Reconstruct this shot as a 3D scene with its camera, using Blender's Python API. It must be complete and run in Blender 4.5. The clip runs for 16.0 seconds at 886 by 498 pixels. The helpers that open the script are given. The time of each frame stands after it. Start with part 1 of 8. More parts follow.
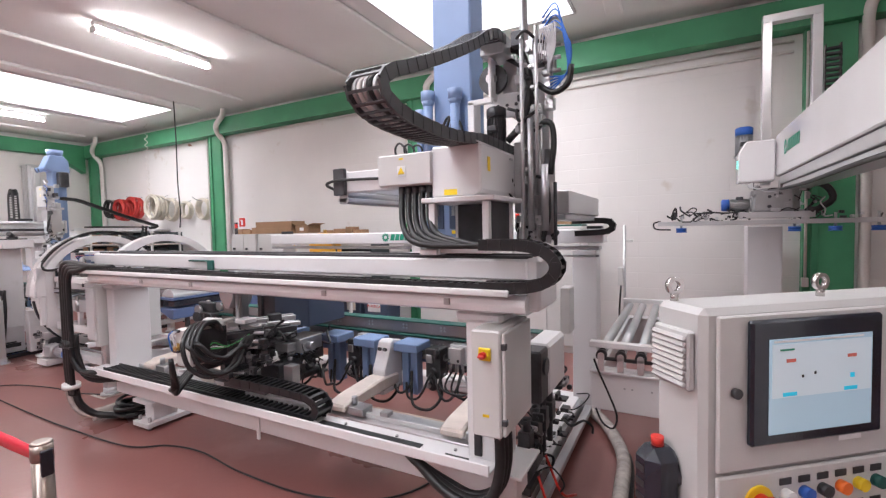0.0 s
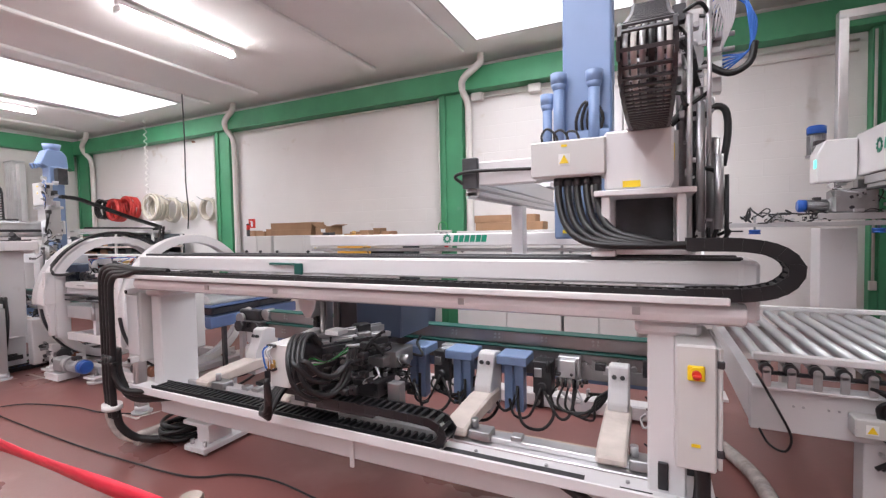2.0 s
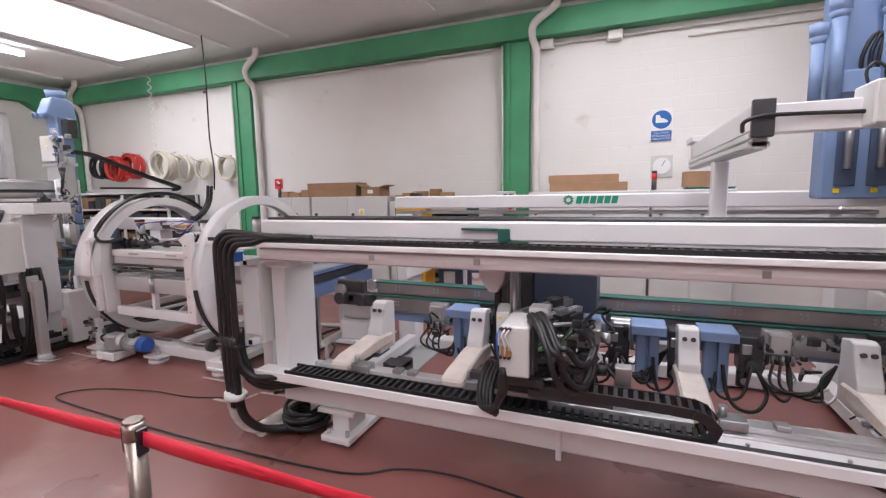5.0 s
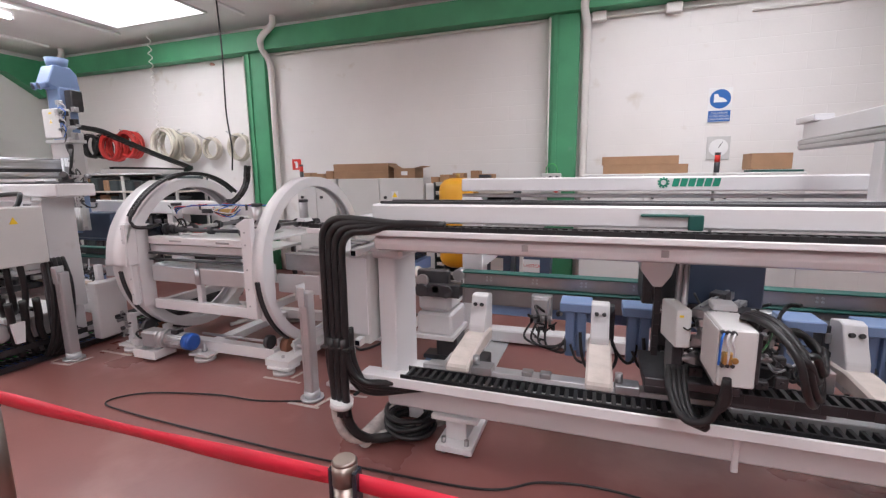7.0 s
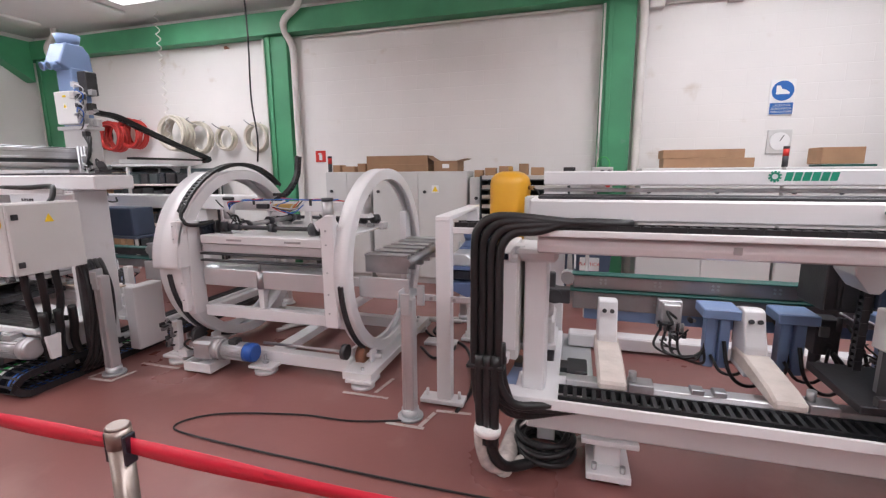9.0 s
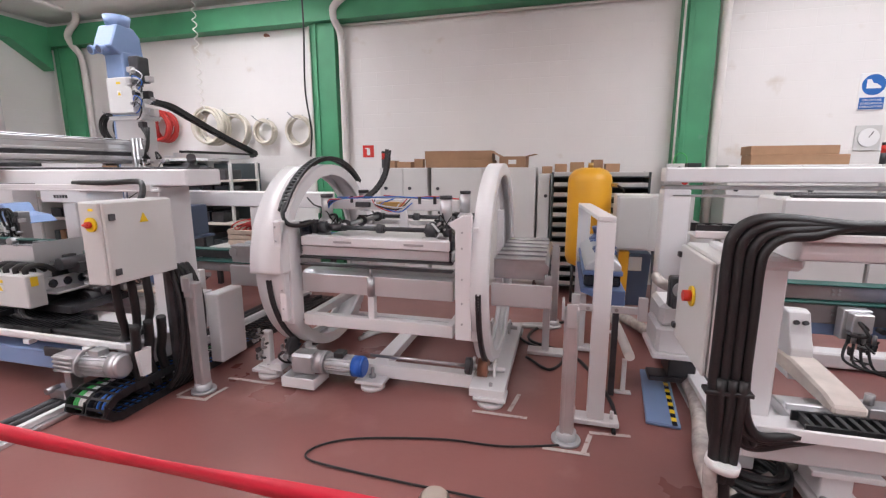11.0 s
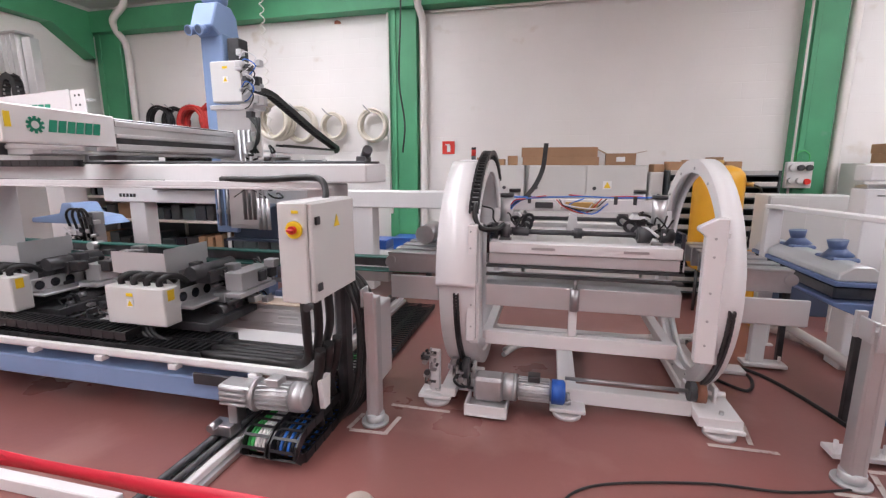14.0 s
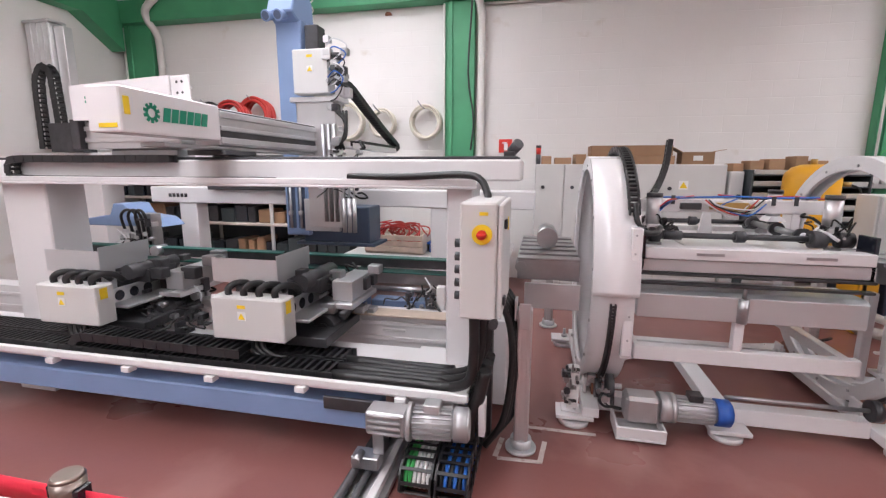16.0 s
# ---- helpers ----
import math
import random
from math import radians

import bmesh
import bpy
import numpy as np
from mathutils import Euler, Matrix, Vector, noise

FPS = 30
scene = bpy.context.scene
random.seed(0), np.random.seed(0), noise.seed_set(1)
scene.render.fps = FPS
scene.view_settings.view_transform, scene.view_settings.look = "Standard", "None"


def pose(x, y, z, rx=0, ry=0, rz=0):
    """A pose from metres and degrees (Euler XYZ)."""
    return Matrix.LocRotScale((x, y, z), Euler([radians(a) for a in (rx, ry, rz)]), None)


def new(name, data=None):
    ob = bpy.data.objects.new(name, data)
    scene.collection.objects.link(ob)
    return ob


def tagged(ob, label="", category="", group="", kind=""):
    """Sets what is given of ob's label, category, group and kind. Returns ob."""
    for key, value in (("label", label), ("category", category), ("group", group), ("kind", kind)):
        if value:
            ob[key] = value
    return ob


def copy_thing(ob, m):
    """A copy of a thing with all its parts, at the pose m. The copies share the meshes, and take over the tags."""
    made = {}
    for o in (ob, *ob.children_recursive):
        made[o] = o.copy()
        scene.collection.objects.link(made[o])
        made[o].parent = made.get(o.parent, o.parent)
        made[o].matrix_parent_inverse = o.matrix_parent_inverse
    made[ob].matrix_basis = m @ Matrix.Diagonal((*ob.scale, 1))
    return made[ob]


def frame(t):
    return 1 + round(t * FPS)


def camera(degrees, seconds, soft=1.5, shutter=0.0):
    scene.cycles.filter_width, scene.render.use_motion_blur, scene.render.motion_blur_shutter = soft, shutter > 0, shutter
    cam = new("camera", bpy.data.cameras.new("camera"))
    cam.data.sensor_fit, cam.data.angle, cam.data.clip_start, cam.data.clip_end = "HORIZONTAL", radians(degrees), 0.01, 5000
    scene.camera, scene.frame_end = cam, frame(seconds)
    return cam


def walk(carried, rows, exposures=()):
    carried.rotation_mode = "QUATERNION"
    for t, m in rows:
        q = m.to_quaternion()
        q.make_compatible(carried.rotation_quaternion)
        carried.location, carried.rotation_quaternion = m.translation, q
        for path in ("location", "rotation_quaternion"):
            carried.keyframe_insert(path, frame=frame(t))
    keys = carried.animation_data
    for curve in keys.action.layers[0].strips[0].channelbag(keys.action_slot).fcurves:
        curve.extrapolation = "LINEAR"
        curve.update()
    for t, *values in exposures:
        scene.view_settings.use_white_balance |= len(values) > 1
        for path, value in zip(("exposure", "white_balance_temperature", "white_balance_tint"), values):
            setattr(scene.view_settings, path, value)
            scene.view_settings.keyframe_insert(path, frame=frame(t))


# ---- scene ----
cam = camera(89.5, 16.0, soft=1.3)
METRES, EYE, TILT, LEAN, TURN = 7.7, 1.62, 0.0, 0.0, 28.1
ROWS = [
    (0.0, 0.0, 0.0, 0.0, -0.05, -2.56, 1.2),
    (0.5, -0.0274, 0.0099, -0.0003, -0.45, -1.37, 1.16),
    (1.0, -0.0557, 0.0213, -0.0012, -0.87, -1.25, 1.07),
    (1.5, -0.0829, 0.0325, -0.0013, -1.71, -1.55, 1.02),
    (2.0, -0.1103, 0.0446, -0.0012, -2.76, -2.18, 1.06),
    (2.5, -0.1385, 0.0558, -0.0012, -3.68, -2.78, 0.98),
    (3.0, -0.1657, 0.0665, -0.0014, -4.21, -3.11, 0.95),
    (3.5, -0.194, 0.0774, -0.001, -4.45, -3.38, 0.98),
    (4.0, -0.2214, 0.0886, -0.0011, -4.81, -3.82, 0.9),
    (4.5, -0.2488, 0.1005, -0.0007, -5.47, -5.51, 0.94),
    (7.0, -0.3842, 0.1706, -0.0001, -8.98, -9.25, 0.73),
    (7.5, -0.4126, 0.1877, -0.0007, -9.68, -9.44, 0.55),
    (8.0, -0.4391, 0.204, -0.0011, -10.46, -9.61, 0.48),
    (10.5, -0.5794, 0.2864, -0.0019, -12.89, -10.3, 0.3),
    (11.0, -0.6114, 0.305, -0.0026, -13.19, -10.32, 0.2),
    (11.5, -0.6386, 0.3215, -0.0034, -13.49, -10.41, 0.13),
    (12.0, -0.6669, 0.3376, -0.0044, -13.44, -10.48, -0.01),
    (12.5, -0.696, 0.3545, -0.0044, -13.38, -10.59, -0.02),
    (13.0, -0.7243, 0.3711, -0.0049, -13.79, -10.45, -0.01),
    (13.5, -0.7502, 0.3876, -0.005, -14.27, -10.43, -0.06),
    (14.0, -0.7745, 0.4034, -0.0059, -14.7, -10.37, -0.03),
    (14.5, -0.7995, 0.4197, -0.0067, -15.2, -10.25, 0.04),
    (15.0, -0.8261, 0.4372, -0.0075, -15.64, -10.2, -0.01),
    (15.5, -0.8537, 0.4555, -0.0086, -15.82, -10.25, -0.08),
    (16.0, -0.8788, 0.4714, -0.0093, -15.9, -10.26, -0.16),
]
walk(cam, [(t, pose(0, 0, EYE, TILT, LEAN, TURN) @ pose(METRES * x, METRES * y, METRES * z, 90 + pitch, roll, yaw)) for t, x, y, z, yaw, pitch, roll in ROWS],
     [(0.0, 0.0), (3.0, -0.06), (4.5, -0.23), (7.0, -0.27), (8.0, -0.26), (10.5, -0.17), (13.0, -0.11), (16.0, -0.08)])

# ---- light ----
world = bpy.data.worlds.new("sky")
scene.world = world
world.use_nodes = True
wn = world.node_tree.nodes
sky = wn.new("ShaderNodeTexSky")
sky.sky_type, sky.sun_disc = "NISHITA", False
sky.sun_elevation, sky.sun_rotation = radians(45), radians(160)
world.node_tree.links.new(sky.outputs[0], wn["Background"].inputs[0])
wn["Background"].inputs[1].default_value = 0.1
scene.view_settings.exposure = 0.0

SKYLIGHTS = [(-10.95, -9.0), (-3.05, -1.1)]
# The skylights' near ends are unseen, drawn out to -7 to light the hall.
SKY_Y0, SKY_Y1, CEIL = -7.0, 5.52, 4.15
for sx0, sx1 in SKYLIGHTS:
    lamp = bpy.data.lights.new("skylight_daylight", "AREA")
    lamp.shape, lamp.size, lamp.size_y = "RECTANGLE", sx1 - sx0 - 0.1, SKY_Y1 - SKY_Y0 - 0.1
    lamp.energy, lamp.color = 345, (0.945, 0.945, 1.03)
    new("skylight_daylight", lamp).matrix_world = pose((sx0 + sx1) / 2, (SKY_Y0 + SKY_Y1) / 2, 4.78)


# ---- materials ----
def material(name, colour, rough=0.5, metal=0.0, vary=0.06, scale=3.0, bump=0.0, bump_scale=60.0, coat=0.0, dirt=None, dirt_at=0.62, glow=0.0, pieces=0.0):
    m = bpy.data.materials.new(name)
    m.use_nodes = True
    t = m.node_tree
    n, l = t.nodes, t.links
    b = n["Principled BSDF"]
    co = n.new("ShaderNodeTexCoord")
    no = n.new("ShaderNodeTexNoise")
    no.inputs["Scale"].default_value, no.inputs["Detail"].default_value = scale, 6
    l.new(co.outputs["Object"], no.inputs["Vector"])
    ramp = n.new("ShaderNodeValToRGB")
    ramp.color_ramp.elements[0].position, ramp.color_ramp.elements[1].position = 0.3, 0.7
    ramp.color_ramp.elements[0].color = (*[max(0, c * (1 - vary)) for c in colour], 1)
    ramp.color_ramp.elements[1].color = (*[min(1, c * (1 + vary)) for c in colour], 1)
    l.new(no.outputs["Fac"], ramp.inputs[0])
    out = ramp.outputs[0]
    if dirt:
        d = n.new("ShaderNodeTexNoise")
        d.inputs["Scale"].default_value, d.inputs["Detail"].default_value = scale * 2.7, 9
        l.new(co.outputs["Object"], d.inputs["Vector"])
        r2 = n.new("ShaderNodeValToRGB")
        r2.color_ramp.elements[0].position, r2.color_ramp.elements[1].position = dirt_at, dirt_at + 0.14
        l.new(d.outputs["Fac"], r2.inputs[0])
        mix = n.new("ShaderNodeMixRGB")
        mix.inputs[2].default_value = (*dirt, 1)
        l.new(r2.outputs[0], mix.inputs[0])
        l.new(out, mix.inputs[1])
        out = mix.outputs[0]
    if pieces:
        oi = n.new("ShaderNodeObjectInfo")
        hs = n.new("ShaderNodeHueSaturation")
        mr = n.new("ShaderNodeMapRange")
        mr.inputs[3].default_value, mr.inputs[4].default_value = 1 - pieces, 1 + pieces
        l.new(oi.outputs["Random"], mr.inputs[0])
        l.new(mr.outputs[0], hs.inputs["Value"])
        l.new(out, hs.inputs["Color"])
        out = hs.outputs[0]
    l.new(out, b.inputs["Base Color"])
    rr = n.new("ShaderNodeMapRange")
    rr.inputs[3].default_value, rr.inputs[4].default_value = max(0.03, rough - 0.1), min(1, rough + 0.1)
    l.new(no.outputs["Fac"], rr.inputs[0])
    l.new(rr.outputs[0], b.inputs["Roughness"])
    b.inputs["Metallic"].default_value = metal
    b.inputs["Coat Weight"].default_value = coat
    if bump:
        fine = n.new("ShaderNodeTexNoise")
        fine.inputs["Scale"].default_value, fine.inputs["Detail"].default_value = bump_scale, 4
        l.new(co.outputs["Object"], fine.inputs["Vector"])
        bp = n.new("ShaderNodeBump")
        bp.inputs["Strength"].default_value, bp.inputs["Distance"].default_value = bump, 0.01
        l.new(fine.outputs["Fac"], bp.inputs["Height"])
        l.new(bp.outputs[0], b.inputs["Normal"])
    if glow:
        b.inputs["Emission Color"].default_value, b.inputs["Emission Strength"].default_value = (*colour, 1), glow
    return m


def block_wall(name, colour, courses=0.2):
    """Painted concrete blocks: faint joints in relief, blotchy paint."""
    m = material(name, colour, 0.75, 0, 0.035, 0.9, 0, dirt=(0.62, 0.55, 0.48), dirt_at=0.66)
    n, l = m.node_tree.nodes, m.node_tree.links
    co = n.new("ShaderNodeTexCoord")
    mp = n.new("ShaderNodeMapping")
    mp.inputs["Rotation"].default_value = (radians(90), 0, 0)
    l.new(co.outputs["Object"], mp.inputs["Vector"])
    br = n.new("ShaderNodeTexBrick")
    br.inputs["Scale"].default_value, br.inputs["Mortar Size"].default_value = 1.0, 0.006
    br.inputs["Brick Width"].default_value, br.inputs["Row Height"].default_value = 0.5, courses
    br.inputs["Mortar Smooth"].default_value = 0.6
    br.inputs["Color1"].default_value = br.inputs["Color2"].default_value = (1, 1, 1, 1)
    br.inputs["Mortar"].default_value = (0, 0, 0, 1)
    l.new(mp.outputs[0], br.inputs["Vector"])
    fine = n.new("ShaderNodeTexNoise")
    fine.inputs["Scale"].default_value = 45
    l.new(co.outputs["Object"], fine.inputs["Vector"])
    add = n.new("ShaderNodeMath")
    add.operation = "MULTIPLY_ADD"
    add.inputs[1].default_value = 0.35
    l.new(fine.outputs["Fac"], add.inputs[0])
    l.new(br.outputs["Color"], add.inputs[2])
    bp = n.new("ShaderNodeBump")
    bp.inputs["Strength"].default_value, bp.inputs["Distance"].default_value = 0.28, 0.008
    l.new(add.outputs[0], bp.inputs["Height"])
    l.new(bp.outputs[0], n["Principled BSDF"].inputs["Normal"])
    return m


WHITE = material("white_machine_paint", (0.73, 0.72, 0.73), 0.36, 0, 0.02, 2.0, 0.03, 200, 0.1, (0.62, 0.6, 0.58), 0.7)
COVER = material("glossy_white_cover", (0.77, 0.755, 0.765), 0.2, 0, 0.015, 2.0, coat=0.3)
GREY = material("light_grey_enamel", (0.6, 0.595, 0.585), 0.42, 0, 0.03, 2.5, 0.05, 260)
# Grey enamel darkened to carry the backlit shade on the console.
CONSOLE = material("shaded_grey_enamel", (0.5, 0.495, 0.49), 0.4, 0, 0.03, 2.5, 0.06, 260)
BLUE = material("blue_grey_paint", (0.2, 0.29, 0.48), 0.42, 0, 0.06, 3, 0.04, 150)
HOOD_BLUE = material("slate_blue_paint", (0.1, 0.15, 0.29), 0.4, 0, 0.06, 3, 0.04, 150)
BLUE_DARK = material("dark_blue_sheet", (0.06, 0.085, 0.14), 0.4, 0, 0.08, 3)
MOTOR_BLUE = material("blue_motor_cover", (0.02, 0.1, 0.42), 0.35, 0, 0.06, 6)
STEEL = material("bare_steel", (0.42, 0.42, 0.43), 0.35, 0.9, 0.14, 7, 0.08, 90)
CAST = material("cast_aluminium", (0.5, 0.5, 0.51), 0.42, 0.7, 0.1, 8, 0.12, 90)
ALU = material("aluminium_profile", (0.62, 0.62, 0.63), 0.33, 0.75, 0.05, 5, 0.03, 160)
ZINC = material("galvanised_sheet", (0.6, 0.62, 0.635), 0.36, 0.6, 0.035, 4)
DARK = material("dark_oiled_steel", (0.06, 0.06, 0.065), 0.42, 0.5, 0.3, 9, 0.1, 60)
RUBBER = material("black_rubber_hose", (0.011, 0.011, 0.012), 0.42, 0, 0.2, 12, 0.1, 120)
PLASTIC = material("black_plastic_chain", (0.014, 0.014, 0.016), 0.38, 0, 0.25, 12)
CHAIN_GREY = material("dark_grey_plastic_chain", (0.055, 0.055, 0.06), 0.4, 0, 0.2, 12)
GREEN = material("green_structure_paint", (0.06, 0.29, 0.14), 0.5, 0, 0.12, 2.2, 0.1, 40, dirt=(0.12, 0.3, 0.2), dirt_at=0.68)
BELT = material("green_belt", (0.008, 0.085, 0.07), 0.5, 0, 0.1, 6)
PIPE = material("white_plastic_pipe", (0.72, 0.69, 0.66), 0.4, 0, 0.05, 4)
FLOOR = material("red_resin_floor", (0.235, 0.095, 0.085), 0.3, 0, 0.18, 0.55, 0.05, 25, 0.0, (0.3, 0.145, 0.13), 0.55)
CEILING = material("white_ceiling_concrete", (0.87, 0.855, 0.85), 0.8, 0, 0.05, 0.7, 0.08, 30)
WALL = block_wall("painted_block_wall", (0.79, 0.765, 0.75))
YELLOW = material("yellow_tank_paint", (0.72, 0.36, 0.02), 0.38, 0, 0.06, 3)
SIGNAL_YELLOW = material("yellow_label", (0.85, 0.6, 0.02), 0.45, 0, 0.04, 9)
RED = material("red_plastic", (0.62, 0.03, 0.02), 0.4, 0, 0.06, 7)
ORANGE = material("orange_knob", (0.8, 0.16, 0.02), 0.4, 0, 0.05, 7)
TAPE = material("red_barrier_tape", (0.68, 0.02, 0.05), 0.42, 0, 0.07, 5)
CHROME = material("polished_chrome", (0.62, 0.6, 0.58), 0.16, 1.0, 0.03, 5)
# Satin steel with the brown reflection of the red floor put into its colour.
POST_STEEL = material("floor_tinted_steel", (0.33, 0.28, 0.25), 0.3, 1.0, 0.05, 5)
# Grey steel tinted brown after the red floor mirrored in the beams.
BEAM = material("floor_toned_beam_steel", (0.33, 0.3, 0.3), 0.34, 0.75, 0.12, 4, 0.04, 60)
CLEAR_TUBE = material("milky_air_line", (0.62, 0.62, 0.64), 0.3, 0, 0.05, 6)
CARD = material("brown_cardboard", (0.34, 0.2, 0.115), 0.8, 0, 0.12, 5, 0.1, 40, pieces=0.25)
COIL = material("cream_plastic_hose", (0.66, 0.61, 0.52), 0.45, 0, 0.06, 6)
COIL_RED = material("red_plastic_hose", (0.5, 0.035, 0.03), 0.45, 0, 0.12, 6)
COPPER = material("copper_brown_roller", (0.28, 0.12, 0.075), 0.45, 0.3, 0.15, 8)
LOGO = material("green_logo_film", (0.01, 0.27, 0.16), 0.45)
BLACK = material("black_panel", (0.012, 0.015, 0.025), 0.2, 0, 0.1, 4, coat=0.3)
FLOOR_TAPE = material("scuffed_floor_tape", (0.56, 0.5, 0.47), 0.5, 0, 0.1, 9, dirt=(0.34, 0.2, 0.18), dirt_at=0.56)
SIGN_BLUE = material("blue_sign", (0.01, 0.12, 0.42), 0.45)
SIGN_WHITE = material("white_sign", (0.8, 0.8, 0.8), 0.5)
GREEN_WIRE = material("green_cable", (0.05, 0.42, 0.1), 0.5)
BLUE_HOSE = material("blue_air_hose", (0.02, 0.13, 0.5), 0.35)
WOOD = material("bare_wood_strip", (0.6, 0.49, 0.4), 0.6, 0, 0.15, 8, pieces=0.1)
WRAP = material("crumpled_clear_wrap", (0.5, 0.46, 0.43), 0.22, 0, 0.3, 14, 0.7, 26)
PAPER = material("cream_packing_paper", (0.64, 0.57, 0.52), 0.7, 0, 0.12, 7, 0.5, 18)
SHELF = material("dark_grey_shelf_bin", (0.05, 0.065, 0.07), 0.5, 0, 0.2, 4)
BRASS = material("brass_fitting", (0.5, 0.33, 0.12), 0.35, 0.9, 0.1, 9)
TUBE = material("lit_lamp_tube", (1.0, 0.97, 0.97), 0.4, 0, 0, 1, glow=62.0)
PANE = material("lit_skylight_pane", (1.0, 0.99, 0.98), 0.4, 0, 0.02, 1, glow=1.6)
SCREEN = material("lit_screen", (0.36, 0.5, 0.6), 0.2, 0, 0.05, 2, glow=0.35)
SCREEN_TOP = material("lit_screen_window", (0.5, 0.58, 0.64), 0.2, 0, 0.04, 2, glow=0.35)
SCREEN_CYAN = material("lit_screen_button", (0.03, 0.5, 0.7), 0.25, glow=0.35)
SCREEN_RED = material("lit_screen_red", (0.4, 0.1, 0.08), 0.25, glow=0.4)
TEAL_LIGHT = material("teal_status_light", (0.1, 0.85, 0.7), 0.3, glow=1.5)


# ---- mesh helpers ----
def box(x0, x1, y0, y1, z0, z1, bev=0.004):
    bm = bmesh.new()
    bmesh.ops.create_cube(bm, size=1)
    for v in bm.verts:
        v.co = Vector((x0 + (v.co.x + 0.5) * (x1 - x0), y0 + (v.co.y + 0.5) * (y1 - y0), z0 + (v.co.z + 0.5) * (z1 - z0)))
    bev = min(bev, 0.3 * min(abs(x1 - x0), abs(y1 - y0), abs(z1 - z0)))
    if bev > 0.0005:
        bmesh.ops.bevel(bm, geom=bm.edges[:], offset=bev, segments=1, affect="EDGES")
    return bm


def cyl(p, q, r, n=16, r2=None):
    """A rod or cone from p to q."""
    bm = bmesh.new()
    p, q = Vector(p), Vector(q)
    bmesh.ops.create_cone(bm, cap_ends=True, segments=n, radius1=r, radius2=r if r2 is None else r2, depth=(q - p).length)
    turn = (q - p).to_track_quat("Z", "Y").to_matrix().to_4x4()
    bm.transform(Matrix.Translation((p + q) / 2) @ turn)
    for f in bm.faces:
        f.smooth = len(f.verts) == 4
    return bm


def curve_points(pts, step=4):
    """Points of a smooth line through pts."""
    pts = [Vector(p) for p in pts]
    if len(pts) < 3:
        return pts
    ext = [2 * pts[0] - pts[1], *pts, 2 * pts[-1] - pts[-2]]
    out = []
    for i in range(1, len(ext) - 2):
        a, b, c, d = ext[i - 1:i + 3]
        for k in range(step):
            u = k / step
            out.append(0.5 * (2 * b + (c - a) * u + (2 * a - 5 * b + 4 * c - d) * u * u + (3 * b - a - 3 * c + d) * u ** 3))
    out.append(pts[-1])
    return out


def tube(pts, r, n=8, step=4):
    """A hose along a smooth line."""
    line = curve_points(pts, step)
    bm = bmesh.new()
    rings, up = [], None
    for i, p in enumerate(line):
        d = (line[min(i + 1, len(line) - 1)] - line[max(i - 1, 0)]).normalized()
        if up is None:
            up = d.orthogonal().normalized()
        up = (up - d * up.dot(d)).normalized()
        side = d.cross(up)
        rings.append([bm.verts.new(p + r * (math.cos(a) * up + math.sin(a) * side)) for a in (2 * math.pi * k / n for k in range(n))])
    for a, b in zip(rings, rings[1:]):
        for k in range(n):
            bm.faces.new((a[k], a[(k + 1) % n], b[(k + 1) % n], b[k])).smooth = True
    bm.faces.new(rings[0][::-1])
    bm.faces.new(rings[-1])
    return bm


def prism(profile, axis, a, b, bev=0.0):
    """A polygon of 2D points drawn out along an axis from a to b."""
    bm = bmesh.new()
    put = {"x": lambda u, v, w: (w, u, v), "y": lambda u, v, w: (u, w, v), "z": lambda u, v, w: (u, v, w)}[axis]
    lo = [bm.verts.new(put(u, v, a)) for u, v in profile]
    hi = [bm.verts.new(put(u, v, b)) for u, v in profile]
    bm.faces.new(lo[::-1])
    bm.faces.new(hi)
    for i in range(len(lo)):
        j = (i + 1) % len(lo)
        bm.faces.new((lo[i], lo[j], hi[j], hi[i]))
    bmesh.ops.recalc_face_normals(bm, faces=bm.faces[:])
    if bev:
        bmesh.ops.bevel(bm, geom=bm.edges[:], offset=bev, segments=1, affect="EDGES")
    return bm


def hoop(x0, x1, cy, cz, r0, r1, a0=0.0, a1=360.0, n=72):
    """A flat ring or arc about the x axis; angles in degrees from +y upward."""
    bm = bmesh.new()
    full = a1 - a0 >= 360
    rows = []
    for k in range(n if full else n + 1):
        a = radians(a0 + (a1 - a0) * k / n)
        c, s = math.cos(a), math.sin(a)
        rows.append([bm.verts.new((x, cy + r * c, cz + r * s)) for x, r in ((x0, r0), (x1, r0), (x1, r1), (x0, r1))])
    pairs = list(zip(rows, rows[1:])) + ([(rows[-1], rows[0])] if full else [])
    for a, b in pairs:
        for k in range(4):
            f = bm.faces.new((a[k], a[(k + 1) % 4], b[(k + 1) % 4], b[k]))
            f.smooth = k in (0, 2)
    if not full:
        bm.faces.new(rows[0][::-1])
        bm.faces.new(rows[-1])
    bmesh.ops.recalc_face_normals(bm, faces=bm.faces[:])
    return bm


